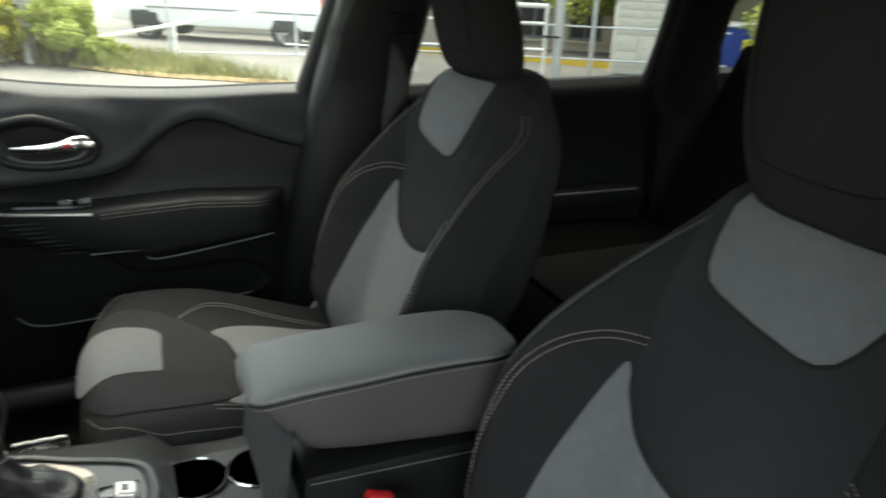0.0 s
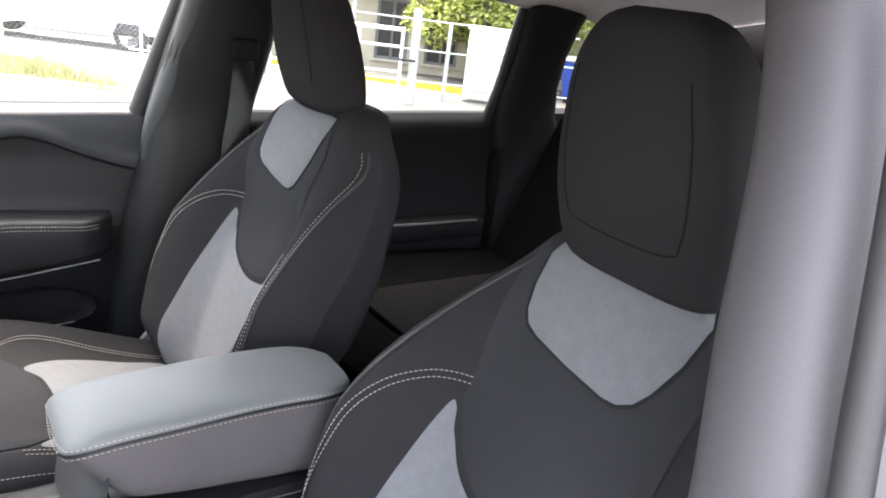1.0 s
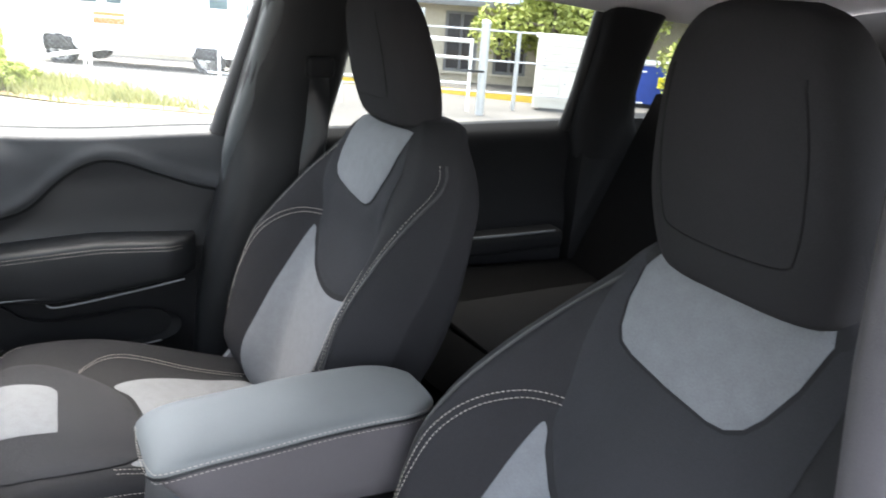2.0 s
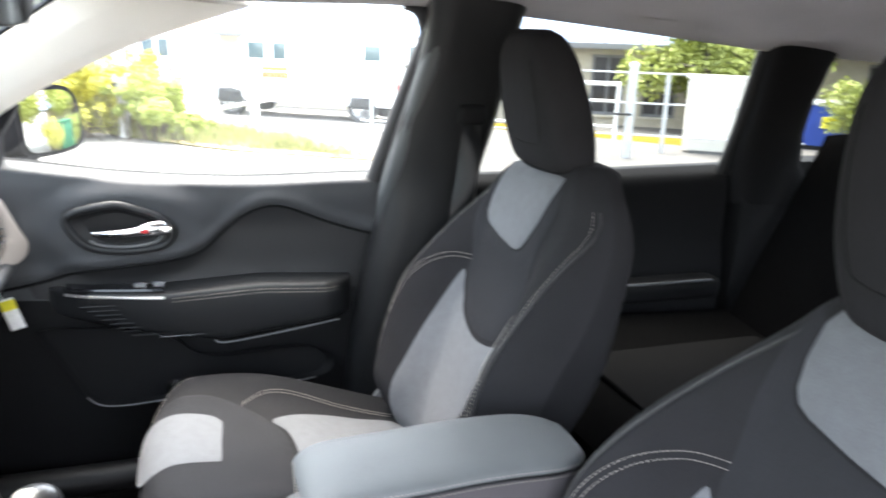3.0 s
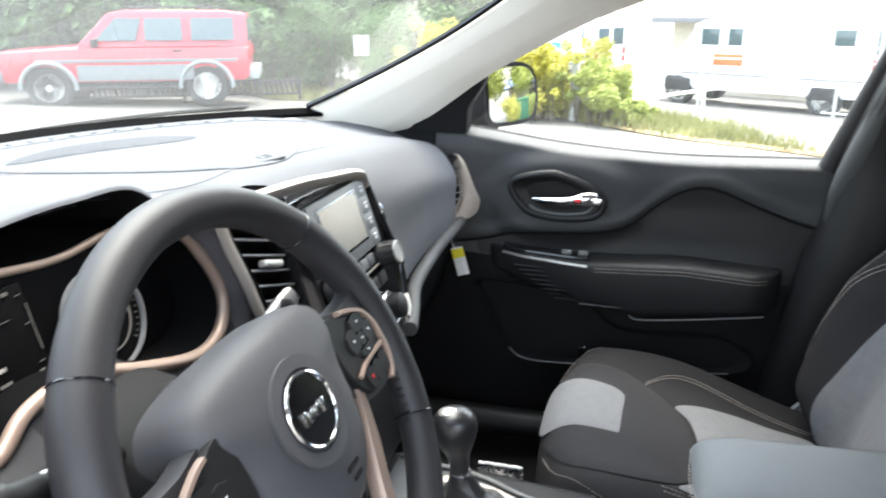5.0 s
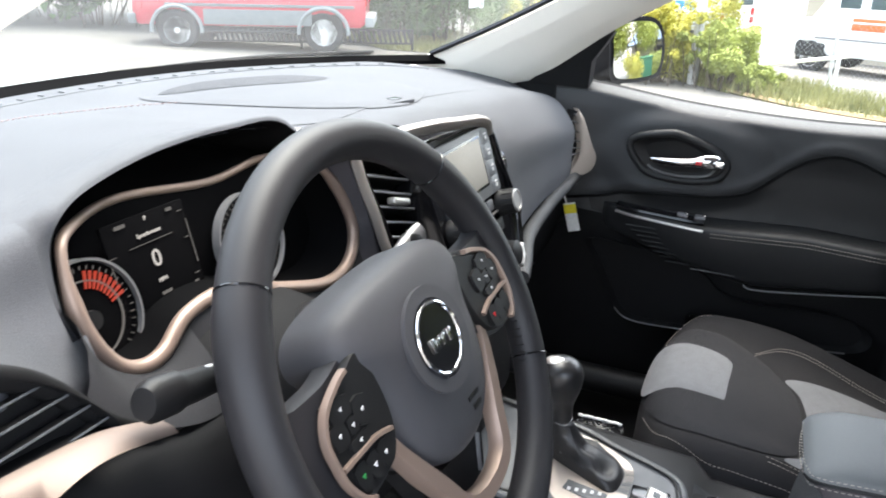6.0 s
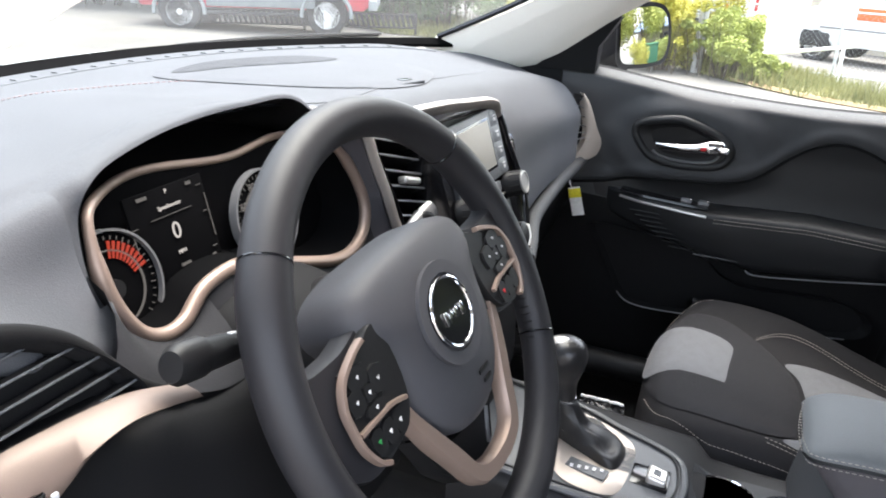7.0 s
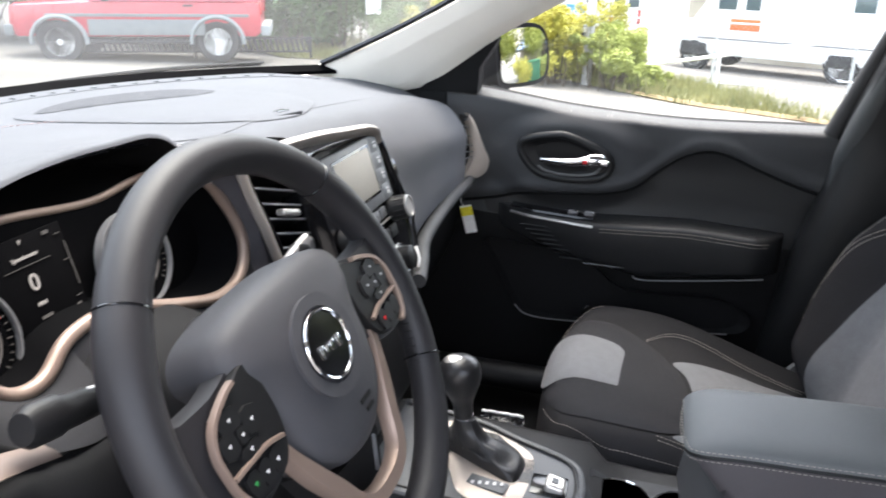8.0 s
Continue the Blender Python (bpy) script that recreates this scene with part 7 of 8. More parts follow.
st = thing("indicator_stalk", "black indicator stalk on the steering column", "stalk", "column stalks")
path = curve([(-0.420, 0.108, 1.030), (-0.46, 0.102, 1.045), (-0.50, 0.096, 1.059), (-0.530, 0.0915, 1.069), (-0.540, 0.090, 1.072)], 6)
part("arm", new_tube(path, [lerp_list([0, 0.3, 0.5, 0.9, 1], [0.007, 0.009, 0.0105, 0.0115, 0.010], i / (len(path) - 1)) for i in range(len(path))], 16, squash=(0.8, 1)), PLASTIC, st)
part("end_cap", new_tube([(-0.520, 0.093, 1.066), (-0.540, 0.090, 1.072), (-0.545, 0.0892, 1.0735)], [0.0125, 0.0122, 0.009], 18, squash=(0.85, 1)), PLASTIC, st, "dark twist cap")
part("legend", new_box((-0.490, 0.0905, 1.0680), (0.010, 0.003, 0.001), 0.0005, pose(0, 0, 0, 0, 20, 0)), INK, st)
st = thing("wiper_stalk", "black wiper stalk with a silver face on the steering column", "stalk", "column stalks")
path = curve([(-0.320, 0.092, 1.018), (-0.29, 0.088, 1.034), (-0.255, 0.0835, 1.051), (-0.230, 0.081, 1.063)], 6)
part("arm", new_tube(path, [lerp_list([0, 0.4, 0.9, 1], [0.007, 0.011, 0.014, 0.011], i / (len(path) - 1)) for i in range(len(path))], 16, squash=(0.8, 1)), PLASTIC, st)
part("end_cap", new_tube([(-0.258, 0.0832, 1.0505), (-0.232, 0.0812, 1.0630), (-0.222, 0.0806, 1.0675)], [0.0145, 0.0128, 0.0105], 18, squash=(0.62, 1)), DULLSILVER, st, "silver twist cap")


# ---- outside ----
def gz(x, y):
    return ground_z(x, y)


def on_ground(x, y, yaw=0.0):
    return Matrix.Translation((x, y, gz(x, y))) @ Matrix.Rotation(radians(yaw), 4, "Z")


def leaf_cloud(centres, n, size, seed, flat=0.7):
    """Many small bent leaves scattered in and on the given clumps."""
    rng = random.Random(seed)
    vs, fs = [], []
    tot = sum(r ** 2 for *_, r in centres)
    for cx, cy, cz, r in centres:
        for _ in range(int(n * r * r / tot)):
            d = Vector((rng.gauss(0, 1), rng.gauss(0, 1), rng.gauss(0, flat))).normalized() * r * (0.55 + 0.5 * rng.random())
            d *= 1 + 0.25 * noise.noise(Vector((cx + d.x * 2.2 / r, cy + d.y * 2.2 / r, cz + d.z * 2.2 / r)))
            p = Vector((cx, cy, cz)) + Vector((d.x, d.y, d.z * 0.9))
            s = size * (0.6 + 0.8 * rng.random())
            q = Euler((rng.uniform(-0.9, 0.9), rng.uniform(-0.9, 0.9), rng.uniform(0, 6.28))).to_matrix()
            k = len(vs)
            for a, b, c in ((-1, 0, 0), (-0.2, -0.5, 0.18), (1, 0, -0.1), (-0.2, 0.5, 0.18)):
                vs.append(p + q @ Vector((a * s, b * s, c * s)))
            fs += [(k, k + 1, k + 2), (k, k + 2, k + 3)]
    me = bpy.data.meshes.new("leaves")
    me.from_pydata([tuple(v) for v in vs], [], fs)
    return me


def mesh_part(name, me, material, parent, label=""):
    me.materials.append(material)
    ob = new(name, me)
    ob.parent = parent
    if label:
        tagged(ob, label)
    return ob


def tree(x, y, height, crown, material, seed, label, leaves=9000, size=0.09):
    rng = random.Random(seed)
    t = thing("tree", label, "tree", "trees round the lot")
    z0 = gz(x, y) - 0.1
    bm = bmesh.new()
    trunk = [Vector((x + 0.12 * noise.noise(Vector((seed, k * 0.5, 0))), y + 0.12 * noise.noise(Vector((seed, 5, k * 0.5))), z0 + height * 0.75 * k / 6)) for k in range(7)]
    tube(bm, trunk, [0.16 * (1 - 0.11 * k) for k in range(7)], 9)
    cl_ = []
    for i in range(9):
        a, h = rng.uniform(0, 6.28), rng.uniform(0.35, 0.95)
        tip = Vector((x + math.cos(a) * crown * rng.uniform(0.35, 0.8), y + math.sin(a) * crown * rng.uniform(0.35, 0.8), z0 + height * h))
        base = trunk[2 + i % 4]
        tube(bm, [base, base.lerp(tip, 0.5) + Vector((0, 0, 0.15)), tip], [0.06, 0.04, 0.015], 6)
        cl_.append((tip.x, tip.y, tip.z, crown * rng.uniform(0.32, 0.55)))
    cl_.append((x, y, z0 + height * 0.85, crown * 0.6))
    part("trunk", bm, BARK, t)
    mesh_part("crown", leaf_cloud(cl_, leaves, size, seed), material, t)
    return t


def bush(x, y, r, h, material, seed, label, leaves=3500, size=0.05):
    rng = random.Random(seed)
    t = thing("bush", label, "bush", "bushes by the kerb")
    z0 = gz(x, y)
    stems, cl_ = bmesh.new(), []
    for i in range(9):
        a = rng.uniform(0, 6.28)
        k = rng.uniform(0.1, 0.8)
        tip = Vector((x + math.cos(a) * r * k, y + math.sin(a) * r * k, z0 + h * rng.uniform(0.3, 0.85)))
        tube(stems, [(x + 0.3 * (tip.x - x), y + 0.3 * (tip.y - y), z0 - 0.05), (x + 0.7 * (tip.x - x), y + 0.7 * (tip.y - y), z0 + 0.5 * (tip.z - z0)), tip], [0.02, 0.014, 0.006], 5)
        cl_.append((tip.x, tip.y, tip.z, r * rng.uniform(0.28, 0.5)))
    for i in range(26):
        a, k = rng.uniform(0, 6.28), rng.uniform(0.0, 0.95)
        px, py = x + math.cos(a) * r * k, y + math.sin(a) * r * k
        top = z0 + h * rng.uniform(0.5, 1.12)
        tube(stems, [(px, py, z0 - 0.02), (px + 0.05 * math.cos(a), py + 0.05 * math.sin(a), (z0 + top) / 2), (px + 0.16 * math.cos(a), py + 0.16 * math.sin(a), top)], [0.008, 0.006, 0.002], 4)
        cl_.append((px + 0.12 * math.cos(a), py + 0.12 * math.sin(a), top - 0.1 * h, r * rng.uniform(0.10, 0.2)))
    part("stems", stems, BARK, t)
    mesh_part("foliage", leaf_cloud(cl_, leaves, size, seed, 0.9), material, t)
    return t


# verge of grass and weeds beside the lot
def verge_mesh(outline, n, seed, hmin, hmax):
    rng = random.Random(seed)
    vs, fs = [], []
    x0, x1 = min(p[0] for p in outline), max(p[0] for p in outline)
    y0, y1 = min(p[1] for p in outline), max(p[1] for p in outline)
    while len(fs) < n:
        x, y = rng.uniform(x0, x1), rng.uniform(y0, y1)
        if not inside((x, y), outline):
            continue
        z, a, h = gz(x, y) + 0.05, rng.uniform(0, 6.28), rng.uniform(hmin, hmax) * (0.6 + 0.8 * max(0, noise.noise(Vector((x, y, 0)))+0.3))
        w = 0.012
        k = len(vs)
        dx, dy = math.cos(a), math.sin(a)
        lx, ly = rng.uniform(-0.5, 0.5) * h, rng.uniform(-0.5, 0.5) * h
        vs += [(x - dx * w, y - dy * w, z - 0.06), (x + dx * w, y + dy * w, z - 0.06), (x + lx, y + ly, z + h)]
        fs.append((k, k + 1, k + 2))
    me = bpy.data.meshes.new("grass")
    me.from_pydata(vs, [], fs)
    return me


VERGE = [(9.6, -2.6), (10.2, -1.6), (10.8, -0.6), (11.8, 0.3), (13.8, 1.9), (14.5, 4.0), (13.4, 7.2), (15.5, 9.5), (19.0, 10.0), (17.0, 3.0), (15.5, 0.5), (14.0, -0.8), (12.5, -1.3), (11.0, -1.9)]
grass = mesh_part("grass", verge_mesh(VERGE, 26000, 3, 0.06, 0.30), GRASS, None)
tagged(grass, "rough yellow-green grass on the verge", "grass", kind="stuff")
bm = panel(VERGE, lambda x, y, l: Vector((x, y, gz(x, y) + 0.02 + l)), 0.5, 0.04, 0.4, 0.0)
tagged(part("verge", bm, mat("verge_soil", (0.16, 0.14, 0.07), 1.0, col2=(0.22, 0.22, 0.10), var=0.35, scale=1.0, fine=12, bump=0.5)), "bare soil and thin turf of the verge", "verge", kind="structure")
kerb = curve([(9.0, -3.4, 0), (9.6, -2.7, 0), (10.2, -1.75, 0), (10.8, -0.75, 0), (11.8, 0.15, 0), (13.8, 1.75, 0), (14.6, 3.9, 0)], 6)
tagged(part("trim", new_tube([(p.x, p.y, gz(p.x, p.y) + 0.02) for p in kerb], 0.05, 6, squash=(1.6, 0.8)), mat("leaf_litter", (0.22, 0.13, 0.06), 1.0, col2=(0.30, 0.22, 0.12), var=0.4, scale=4, fine=30, bump=0.6)), "brown leaf litter along the edge of the verge", "leaf litter", kind="structure")

for i, (x, y, r, h, m_) in enumerate(((12.4, 1.5, 0.75, 1.25, LEAFYELLOW), (13.2, 2.3, 0.9, 1.5, LEAFYELLOW), (12.2, 0.5, 0.6, 1.0, LEAF), (13.6, 3.6, 1.0, 1.6, LEAFYELLOW), (14.8, 5.0, 1.2, 1.9, LEAFDARK), (13.0, 1.0, 0.7, 1.35, LEAFYELLOW), (11.9, -0.1, 0.34, 0.42, LEAF), (15.6, 6.8, 1.3, 2.1, LEAFDARK))):
    bush(x, y, r, h, m_, 40 + i, "yellow-green weedy shrub on the verge" if m_ is LEAFYELLOW else "fresh green weedy shrub on the verge", 15000, 0.026)
for i, (x, y, h, c) in enumerate(((15.0, 14.5, 7.0, 3.0), (17.5, 12.5, 7.5, 3.2), (18.5, 9.8, 7.0, 2.6), (13.5, 18.0, 7.5, 3.2), (21.0, 15.0, 8.5, 3.5), (16.8, 17.0, 8.0, 3.4), (11.0, 21.0, 8.0, 3.4), (22.0, 10.5, 8.0, 2.8), (6.0, 24.0, 8.0, 3.5))):
    tree(x, y, h, c, LEAFDARK, 70 + i, "dense dark green tree behind the red vehicle", 16000, 0.20)
for i, (x, y, r, h) in enumerate(((13.7, 12.0, 1.9, 3.2), (15.0, 9.4, 1.7, 2.8), (12.6, 14.2, 1.9, 3.2), (10.6, 15.6, 1.9, 3.0), (16.8, 11.0, 2.2, 4.2), (15.5, 13.6, 2.3, 4.5), (17.2, 8.2, 1.5, 2.4), (13.5, 16.5, 2.3, 4.4), (8.6, 17.0, 2.0, 3.2), (18.5, 13.0, 2.6, 5.5), (18.6, 6.6, 1.9, 3.6), (20.5, 8.6, 2.4, 5.0), (19.5, 4.6, 1.6, 3.0), (22.5, 6.0, 2.4, 5.0), (14.6, 7.6, 0.9, 1.3))):
    bush(x, y, r, h, LEAFDARK, 90 + i, "dark green overgrown shrub under the trees", 9000, 0.15)
tree(15.2, -12.2, 4.6, 2.3, LEAF, 5, "bright green maple in front of the low building", 14000, 0.09)
tree(14.0, -17.0, 6.0, 2.6, LEAF, 6, "bright green tree beyond the dumpster", 12000, 0.10)
tree(10.4, -16.4, 5.4, 2.7, LEAF, 9, "leafy green tree at the back of the lot", 14000, 0.08)
bush(8.6, -13.6, 1.3, 1.5, LEAFYELLOW, 61, "yellow-green shrub at the back of the lot", 7000, 0.05)
bush(10.6, -13.2, 1.2, 1.3, LEAF, 62, "green shrub at the back of the lot", 7000, 0.05)
tree(6.0, -16.0, 6.0, 2.6, LEAF, 7, "leafy green tree behind the car", 9000, 0.11)
tree(9.0, -21.0, 7.0, 3.0, LEAF, 8, "leafy green tree behind the car", 9000, 0.12)

# ---- vehicles ----
def road_wheel(parent, x, y, r, w, side):
    m = Matrix.Translation((x, y, r)) @ pose(0, 0, 0, 90, 0, 0)
    wh = part("wheel", lathe(bmesh.new(), [(r * 0.62, -w / 2), (r * 0.93, -w / 2), (r, -w * 0.36), (r, w * 0.36), (r * 0.93, w / 2), (r * 0.62, w / 2)], 28, m), TYRE, parent, "black tyre")
    o = Matrix.Translation((0, side * (w / 2 - 0.03), 0)) @ m
    rim_ = part("rim", lathe(bmesh.new(), [(r * 0.64, 0.03 * -side), (r * 0.64, 0.035 * -side), (r * 0.55, 0.0), (r * 0.2, 0.0), (r * 0.14, 0.035 * -side)], 28, o), ALLOY, wh, "pale alloy rim")
    for k in range(5):
        a = radians(72 * k)
        part("spoke_gap", lathe(bmesh.new(), [(r * 0.11, 0.0), (r * 0.10, 0.008 * -side)], 10, o @ Matrix.Translation((r * 0.38 * math.cos(a), r * 0.38 * math.sin(a), 0.002 * -side))), TYRE, rim_)
    return wh


def body_loft(stations, seg=7):
    """Stations along the length: x, half width, bottom z, shoulder z; a rounded hull."""
    rings = []
    for x, hw, z0, z1 in stations:
        ring = [Vector((x, -hw * 0.96, z0)), Vector((x, -hw, z0 + 0.1)), Vector((x, -hw, z0 * 0.4 + z1 * 0.6)), Vector((x, -hw * 0.97, z1 - 0.04)), Vector((x, -hw * 0.90, z1)),
                Vector((x, hw * 0.90, z1)), Vector((x, hw * 0.97, z1 - 0.04)), Vector((x, hw, z0 * 0.4 + z1 * 0.6)), Vector((x, hw, z0 + 0.1)), Vector((x, hw * 0.96, z0))]
        rings.append(ring)
    return loft(bmesh.new(), rings)


def cabin_loft(stations):
    """Stations: x, half width low, half width high, z low, z high."""
    return loft(bmesh.new(), [[Vector((x, -a, z0)), Vector((x, -b, z1 - 0.06)), Vector((x, -b * 0.92, z1)), Vector((x, b * 0.92, z1)), Vector((x, b, z1 - 0.06)), Vector((x, a, z0))] for x, a, b, z0, z1 in stations])


def side_panes(parent, spans, y, z0, z1, material=CARGLASS):
    for x0, x1, lean in spans:
        for sd in (1, -1):
            bm = bmesh.new()
            loft(bm, [[Vector((x0, sd * y, z0)), Vector((x1, sd * y, z0)), Vector((x1 - lean, sd * (y - 0.10), z1)), Vector((x0 - lean * 0.3, sd * (y - 0.10), z1))], [Vector((x0, sd * (y + 0.012), z0)), Vector((x1, sd * (y + 0.012), z0)), Vector((x1 - lean, sd * (y - 0.088), z1)), Vector((x0 - lean * 0.3, sd * (y - 0.088), z1))]])
            part("window", bm, material, parent, smooth=False)


def boxy_suv(at_):
    v = thing("parked_suv", "boxy red older SUV with grey cladding parked under trees", "SUV")
    part("body", body_loft(((-1.95, 0.80, 0.52, 1.02), (-1.85, 0.86, 0.45, 1.05), (0.55, 0.87, 0.45, 1.05), (0.95, 0.86, 0.45, 1.04), (2.05, 0.80, 0.45, 0.98), (2.15, 0.74, 0.50, 0.92))), CARRED, v, angle=35)
    part("cabin", cabin_loft(((-1.93, 0.80, 0.70, 1.03, 1.58), (-1.5, 0.84, 0.74, 1.03, 1.63), (0.1, 0.84, 0.74, 1.03, 1.63), (0.35, 0.84, 0.73, 1.03, 1.58), (0.85, 0.84, 0.80, 1.02, 1.08))), CARRED, v, angle=35)
    side_panes(v, ((-1.72, -1.00, 0.0), (-0.86, -0.24, 0.0), (-0.10, 0.56, 0.34)), 0.864, 1.13, 1.50)
    part("rear_window", new_box((-1.93, 0, 1.30), (0.03, 1.3, 0.40), 0.01), CARGLASS, v)
    for sd in (1, -1):
        part("cladding", new_box((-0.05, sd * 0.868, 0.60), (1.9, 0.03, 0.26), 0.012), SUVCLAD, v, "grey lower cladding")
        part("trim_line", new_box((-0.1, sd * 0.878, 0.80), (3.3, 0.02, 0.05), 0.006), SUVCLAD, v)
        for wx in (-1.2, 1.376):
            arc = [Vector((wx + 0.44 * math.cos(a), sd * 0.885, 0.36 + 0.42 * math.sin(a))) for a in (radians(-5 + 190 * i / 18) for i in range(19))]
            part("arch_flare", new_tube(arc, 0.05, 8, squash=(1, 0.7)), SUVFLARE, v, "grey wheel arch flare")
            part("arch_gap", new_box((wx, sd * 0.80, 0.50), (0.76, 0.14, 0.44), 0.1, None, 3), TYRE, v)
        part("door_handle", new_box((-0.75, sd * 0.885, 0.96), (0.16, 0.02, 0.03), 0.006), PLASTIC, v)
        part("door_mirror", new_box((0.55, sd * 0.98, 1.10), (0.10, 0.18, 0.14), 0.03, None, 3), PLASTIC, v)
        part("tail_lamp", new_box((-1.955, sd * 0.74, 0.92), (0.03, 0.14, 0.22), 0.01), LAMPRED, v)
        part("side_step", new_tube([(-0.75, sd * 0.84, 0.36), (0.9, sd * 0.84, 0.36)], 0.035, 8), TYRE, v)
        part("roof_rail", new_tube([(-1.4, sd * 0.62, 1.68), (0.05, sd * 0.62, 1.68)], 0.015, 6), TYRE, v)
        for wx in (-1.2, 1.376):
            road_wheel(v, wx, sd * 0.76, 0.36, 0.22, sd)
    part("front_bumper", new_box((2.17, 0, 0.55), (0.14, 1.62, 0.18), 0.03), SUVCLAD, v)
    part("rear_bumper", new_box((-2.02, 0, 0.55), (0.16, 1.66, 0.18), 0.03), SUVFLARE, v)
    v.matrix_world = at_
    return v


def slatted_rail(at_, n=44, long=4.2):
    r = thing("slatted_rail", "low black slatted rail standing under the parked SUV", "rail")
    for z in (0.12, 0.36):
        part("rail", new_tube([(-long / 2, 0, z), (long / 2, 0, z)], 0.02, 6), TYRE, r)
    me = bm_mesh(new_box((0, 0, 0.24), (0.05, 0.02, 0.28), 0.004, pose(0, 0, 0, 0, 14, 0)), "slat", TYRE)
    for i in range(n):
        ob = new("slat", me)
        ob.parent = r
        ob.location = (-long / 2 + long * (i + 0.5) / n, 0, 0)
    for x in (-long / 2, 0, long / 2):
        part("post", new_box((x, 0, 0.19), (0.05, 0.05, 0.38), 0.006), TYRE, r)
    r.matrix_world = at_
    return r


def panel_van(at_, label, blue=False, orange=False):
    v = thing("parked_van", label, "van", "white vans behind the fence")
    part("body", body_loft(((-2.6, 0.94, 0.50, 2.02), (-2.5, 0.99, 0.42, 2.10), (1.0, 0.99, 0.42, 2.10), (1.45, 0.98, 0.42, 1.95))), CARWHITE, v, angle=35)
    part("nose", body_loft(((1.40, 0.98, 0.42, 1.94), (1.9, 0.96, 0.42, 1.24), (2.55, 0.90, 0.45, 1.10), (2.68, 0.82, 0.50, 0.95))), CARWHITE, v, angle=35)
    for sd in (1, -1):
        for x0, x1 in ((-2.3, -1.75), (0.15, 0.62), (0.72, 1.3)):
            part("window", new_box(((x0 + x1) / 2, sd * 0.985, 1.66), (x1 - x0 - 0.12, 0.03, 0.38), 0.01), CARGLASS, v)
        part("tail_lamp", new_box((-2.60, sd * 0.85, 1.05), (0.05, 0.16, 0.42), 0.015), LAMPRED, v, "red tail lamp")
        part("trim_line", new_box((-0.4, sd * 0.992, 0.80), (4.2, 0.02, 0.04), 0.006), GREYCLAD, v)
        if orange:
            part("decal", new_box((0.52, sd * 0.996, 1.14), (0.74, 0.012, 0.26), 0.003), ORANGE, v, "orange side decal")
        if blue:
            part("decal", new_box((-0.6, sd * 0.995, 1.25), (2.4, 0.012, 0.34), 0.003), mat("decal_blue", (0.10, 0.35, 0.62), 0.4, bump=0), v, "blue side decal")
        for wx in (-1.75, 1.75):
            part("arch_gap", new_box((wx, sd * 0.93, 0.52), (0.76, 0.13, 0.40), 0.12, None, 3), TYRE, v)
            road_wheel(v, wx, sd * 0.86, 0.37, 0.22, sd)
    for sd in (0.45, -0.45):
        part("rear_window", new_box((-2.61, sd, 1.60), (0.03, 0.66, 0.50), 0.01), CARGLASS, v)
    part("rear_bumper", new_box((-2.66, 0, 0.52), (0.14, 1.85, 0.16), 0.03), GREYCLAD, v)
    v.matrix_world = at_
    return v


yaw = math.degrees(math.atan2(10.37 - 7.86, 10.55 - 11.79))
boxy_suv(Matrix.Translation((11.35, 8.68, gz(11.35, 8.68))) @ Matrix.Rotation(radians(yaw), 4, "Z"))
slatted_rail(Matrix.Translation((11.35, 8.68, gz(11.35, 8.68))) @ Matrix.Rotation(radians(yaw), 4, "Z") @ Matrix.Translation((-0.7, 0.1, 0)))
yaw = math.degrees(math.atan2(3.05, 1.9))
panel_van(on_ground(19.05, -3.05, yaw), "white passenger van with an orange decal parked behind the chain-link fence", orange=True)
panel_van(on_ground(24.5, 3.2, yaw + 6), "white van with a blue decal parked further back", blue=True)
panel_van(on_ground(25.5, -6.5, yaw), "white passenger van parked further back")

# ---- fences, gate and post ----
def chain_fence(a, b, h, name, label, spacing=2.4, cell=0.09):
    f = thing(name, label, "fence")
    A, B = Vector((*a, 0)), Vector((*b, 0))
    L = (B - A).length
    n = max(2, round(L / spacing))
    for i in range(n + 1):
        p = A.lerp(B, i / n)
        z = gz(p.x, p.y)
        po = part("post", new_tube([(p.x, p.y, z - 0.1), (p.x, p.y, z + h + 0.05)], 0.03, 8), STEEL, f)
    for k in (0.04, 1.0):
        part("rail", new_tube([(A.lerp(B, i / 8).x, A.lerp(B, i / 8).y, gz(*A.lerp(B, i / 8)[:2]) + h * k) for i in range(9)], 0.018, 6), STEEL, f)
    vs, fs = [], []
    m = int(L / cell)
    d = (B - A).normalized()
    up_ = Vector((0, 0, 1))

    def wire(p, q):
        k = len(vs)
        s = d * 0.0014
        vs.extend([tuple(p - s), tuple(p + s), tuple(q + s), tuple(q - s)])
        fs.append((k, k + 1, k + 2, k + 3))
    rise = int(h / cell)
    for i in range(-rise, m):
        for sg in (1, -1):
            s0, s1 = max(0, i), min(m, i + rise)
            if s1 <= s0:
                continue
            f0, f1 = (s0 - i) / rise, (s1 - i) / rise
            p, q = A + d * (s0 * cell), A + d * (s1 * cell)
            z0, z1 = gz(p.x, p.y), gz(q.x, q.y)
            a0, a1 = (f0, f1) if sg > 0 else (1 - f0, 1 - f1)
            wire(Vector((p.x, p.y, z0 + h * a0)), Vector((q.x, q.y, z1 + h * a1)))
    me = bpy.data.meshes.new("wire_mesh")
    me.from_pydata(vs, [], fs)
    tagged(mesh_part("wire_mesh", me, STEEL, f), "galvanised chain-link mesh", kind="stuff")
    return f


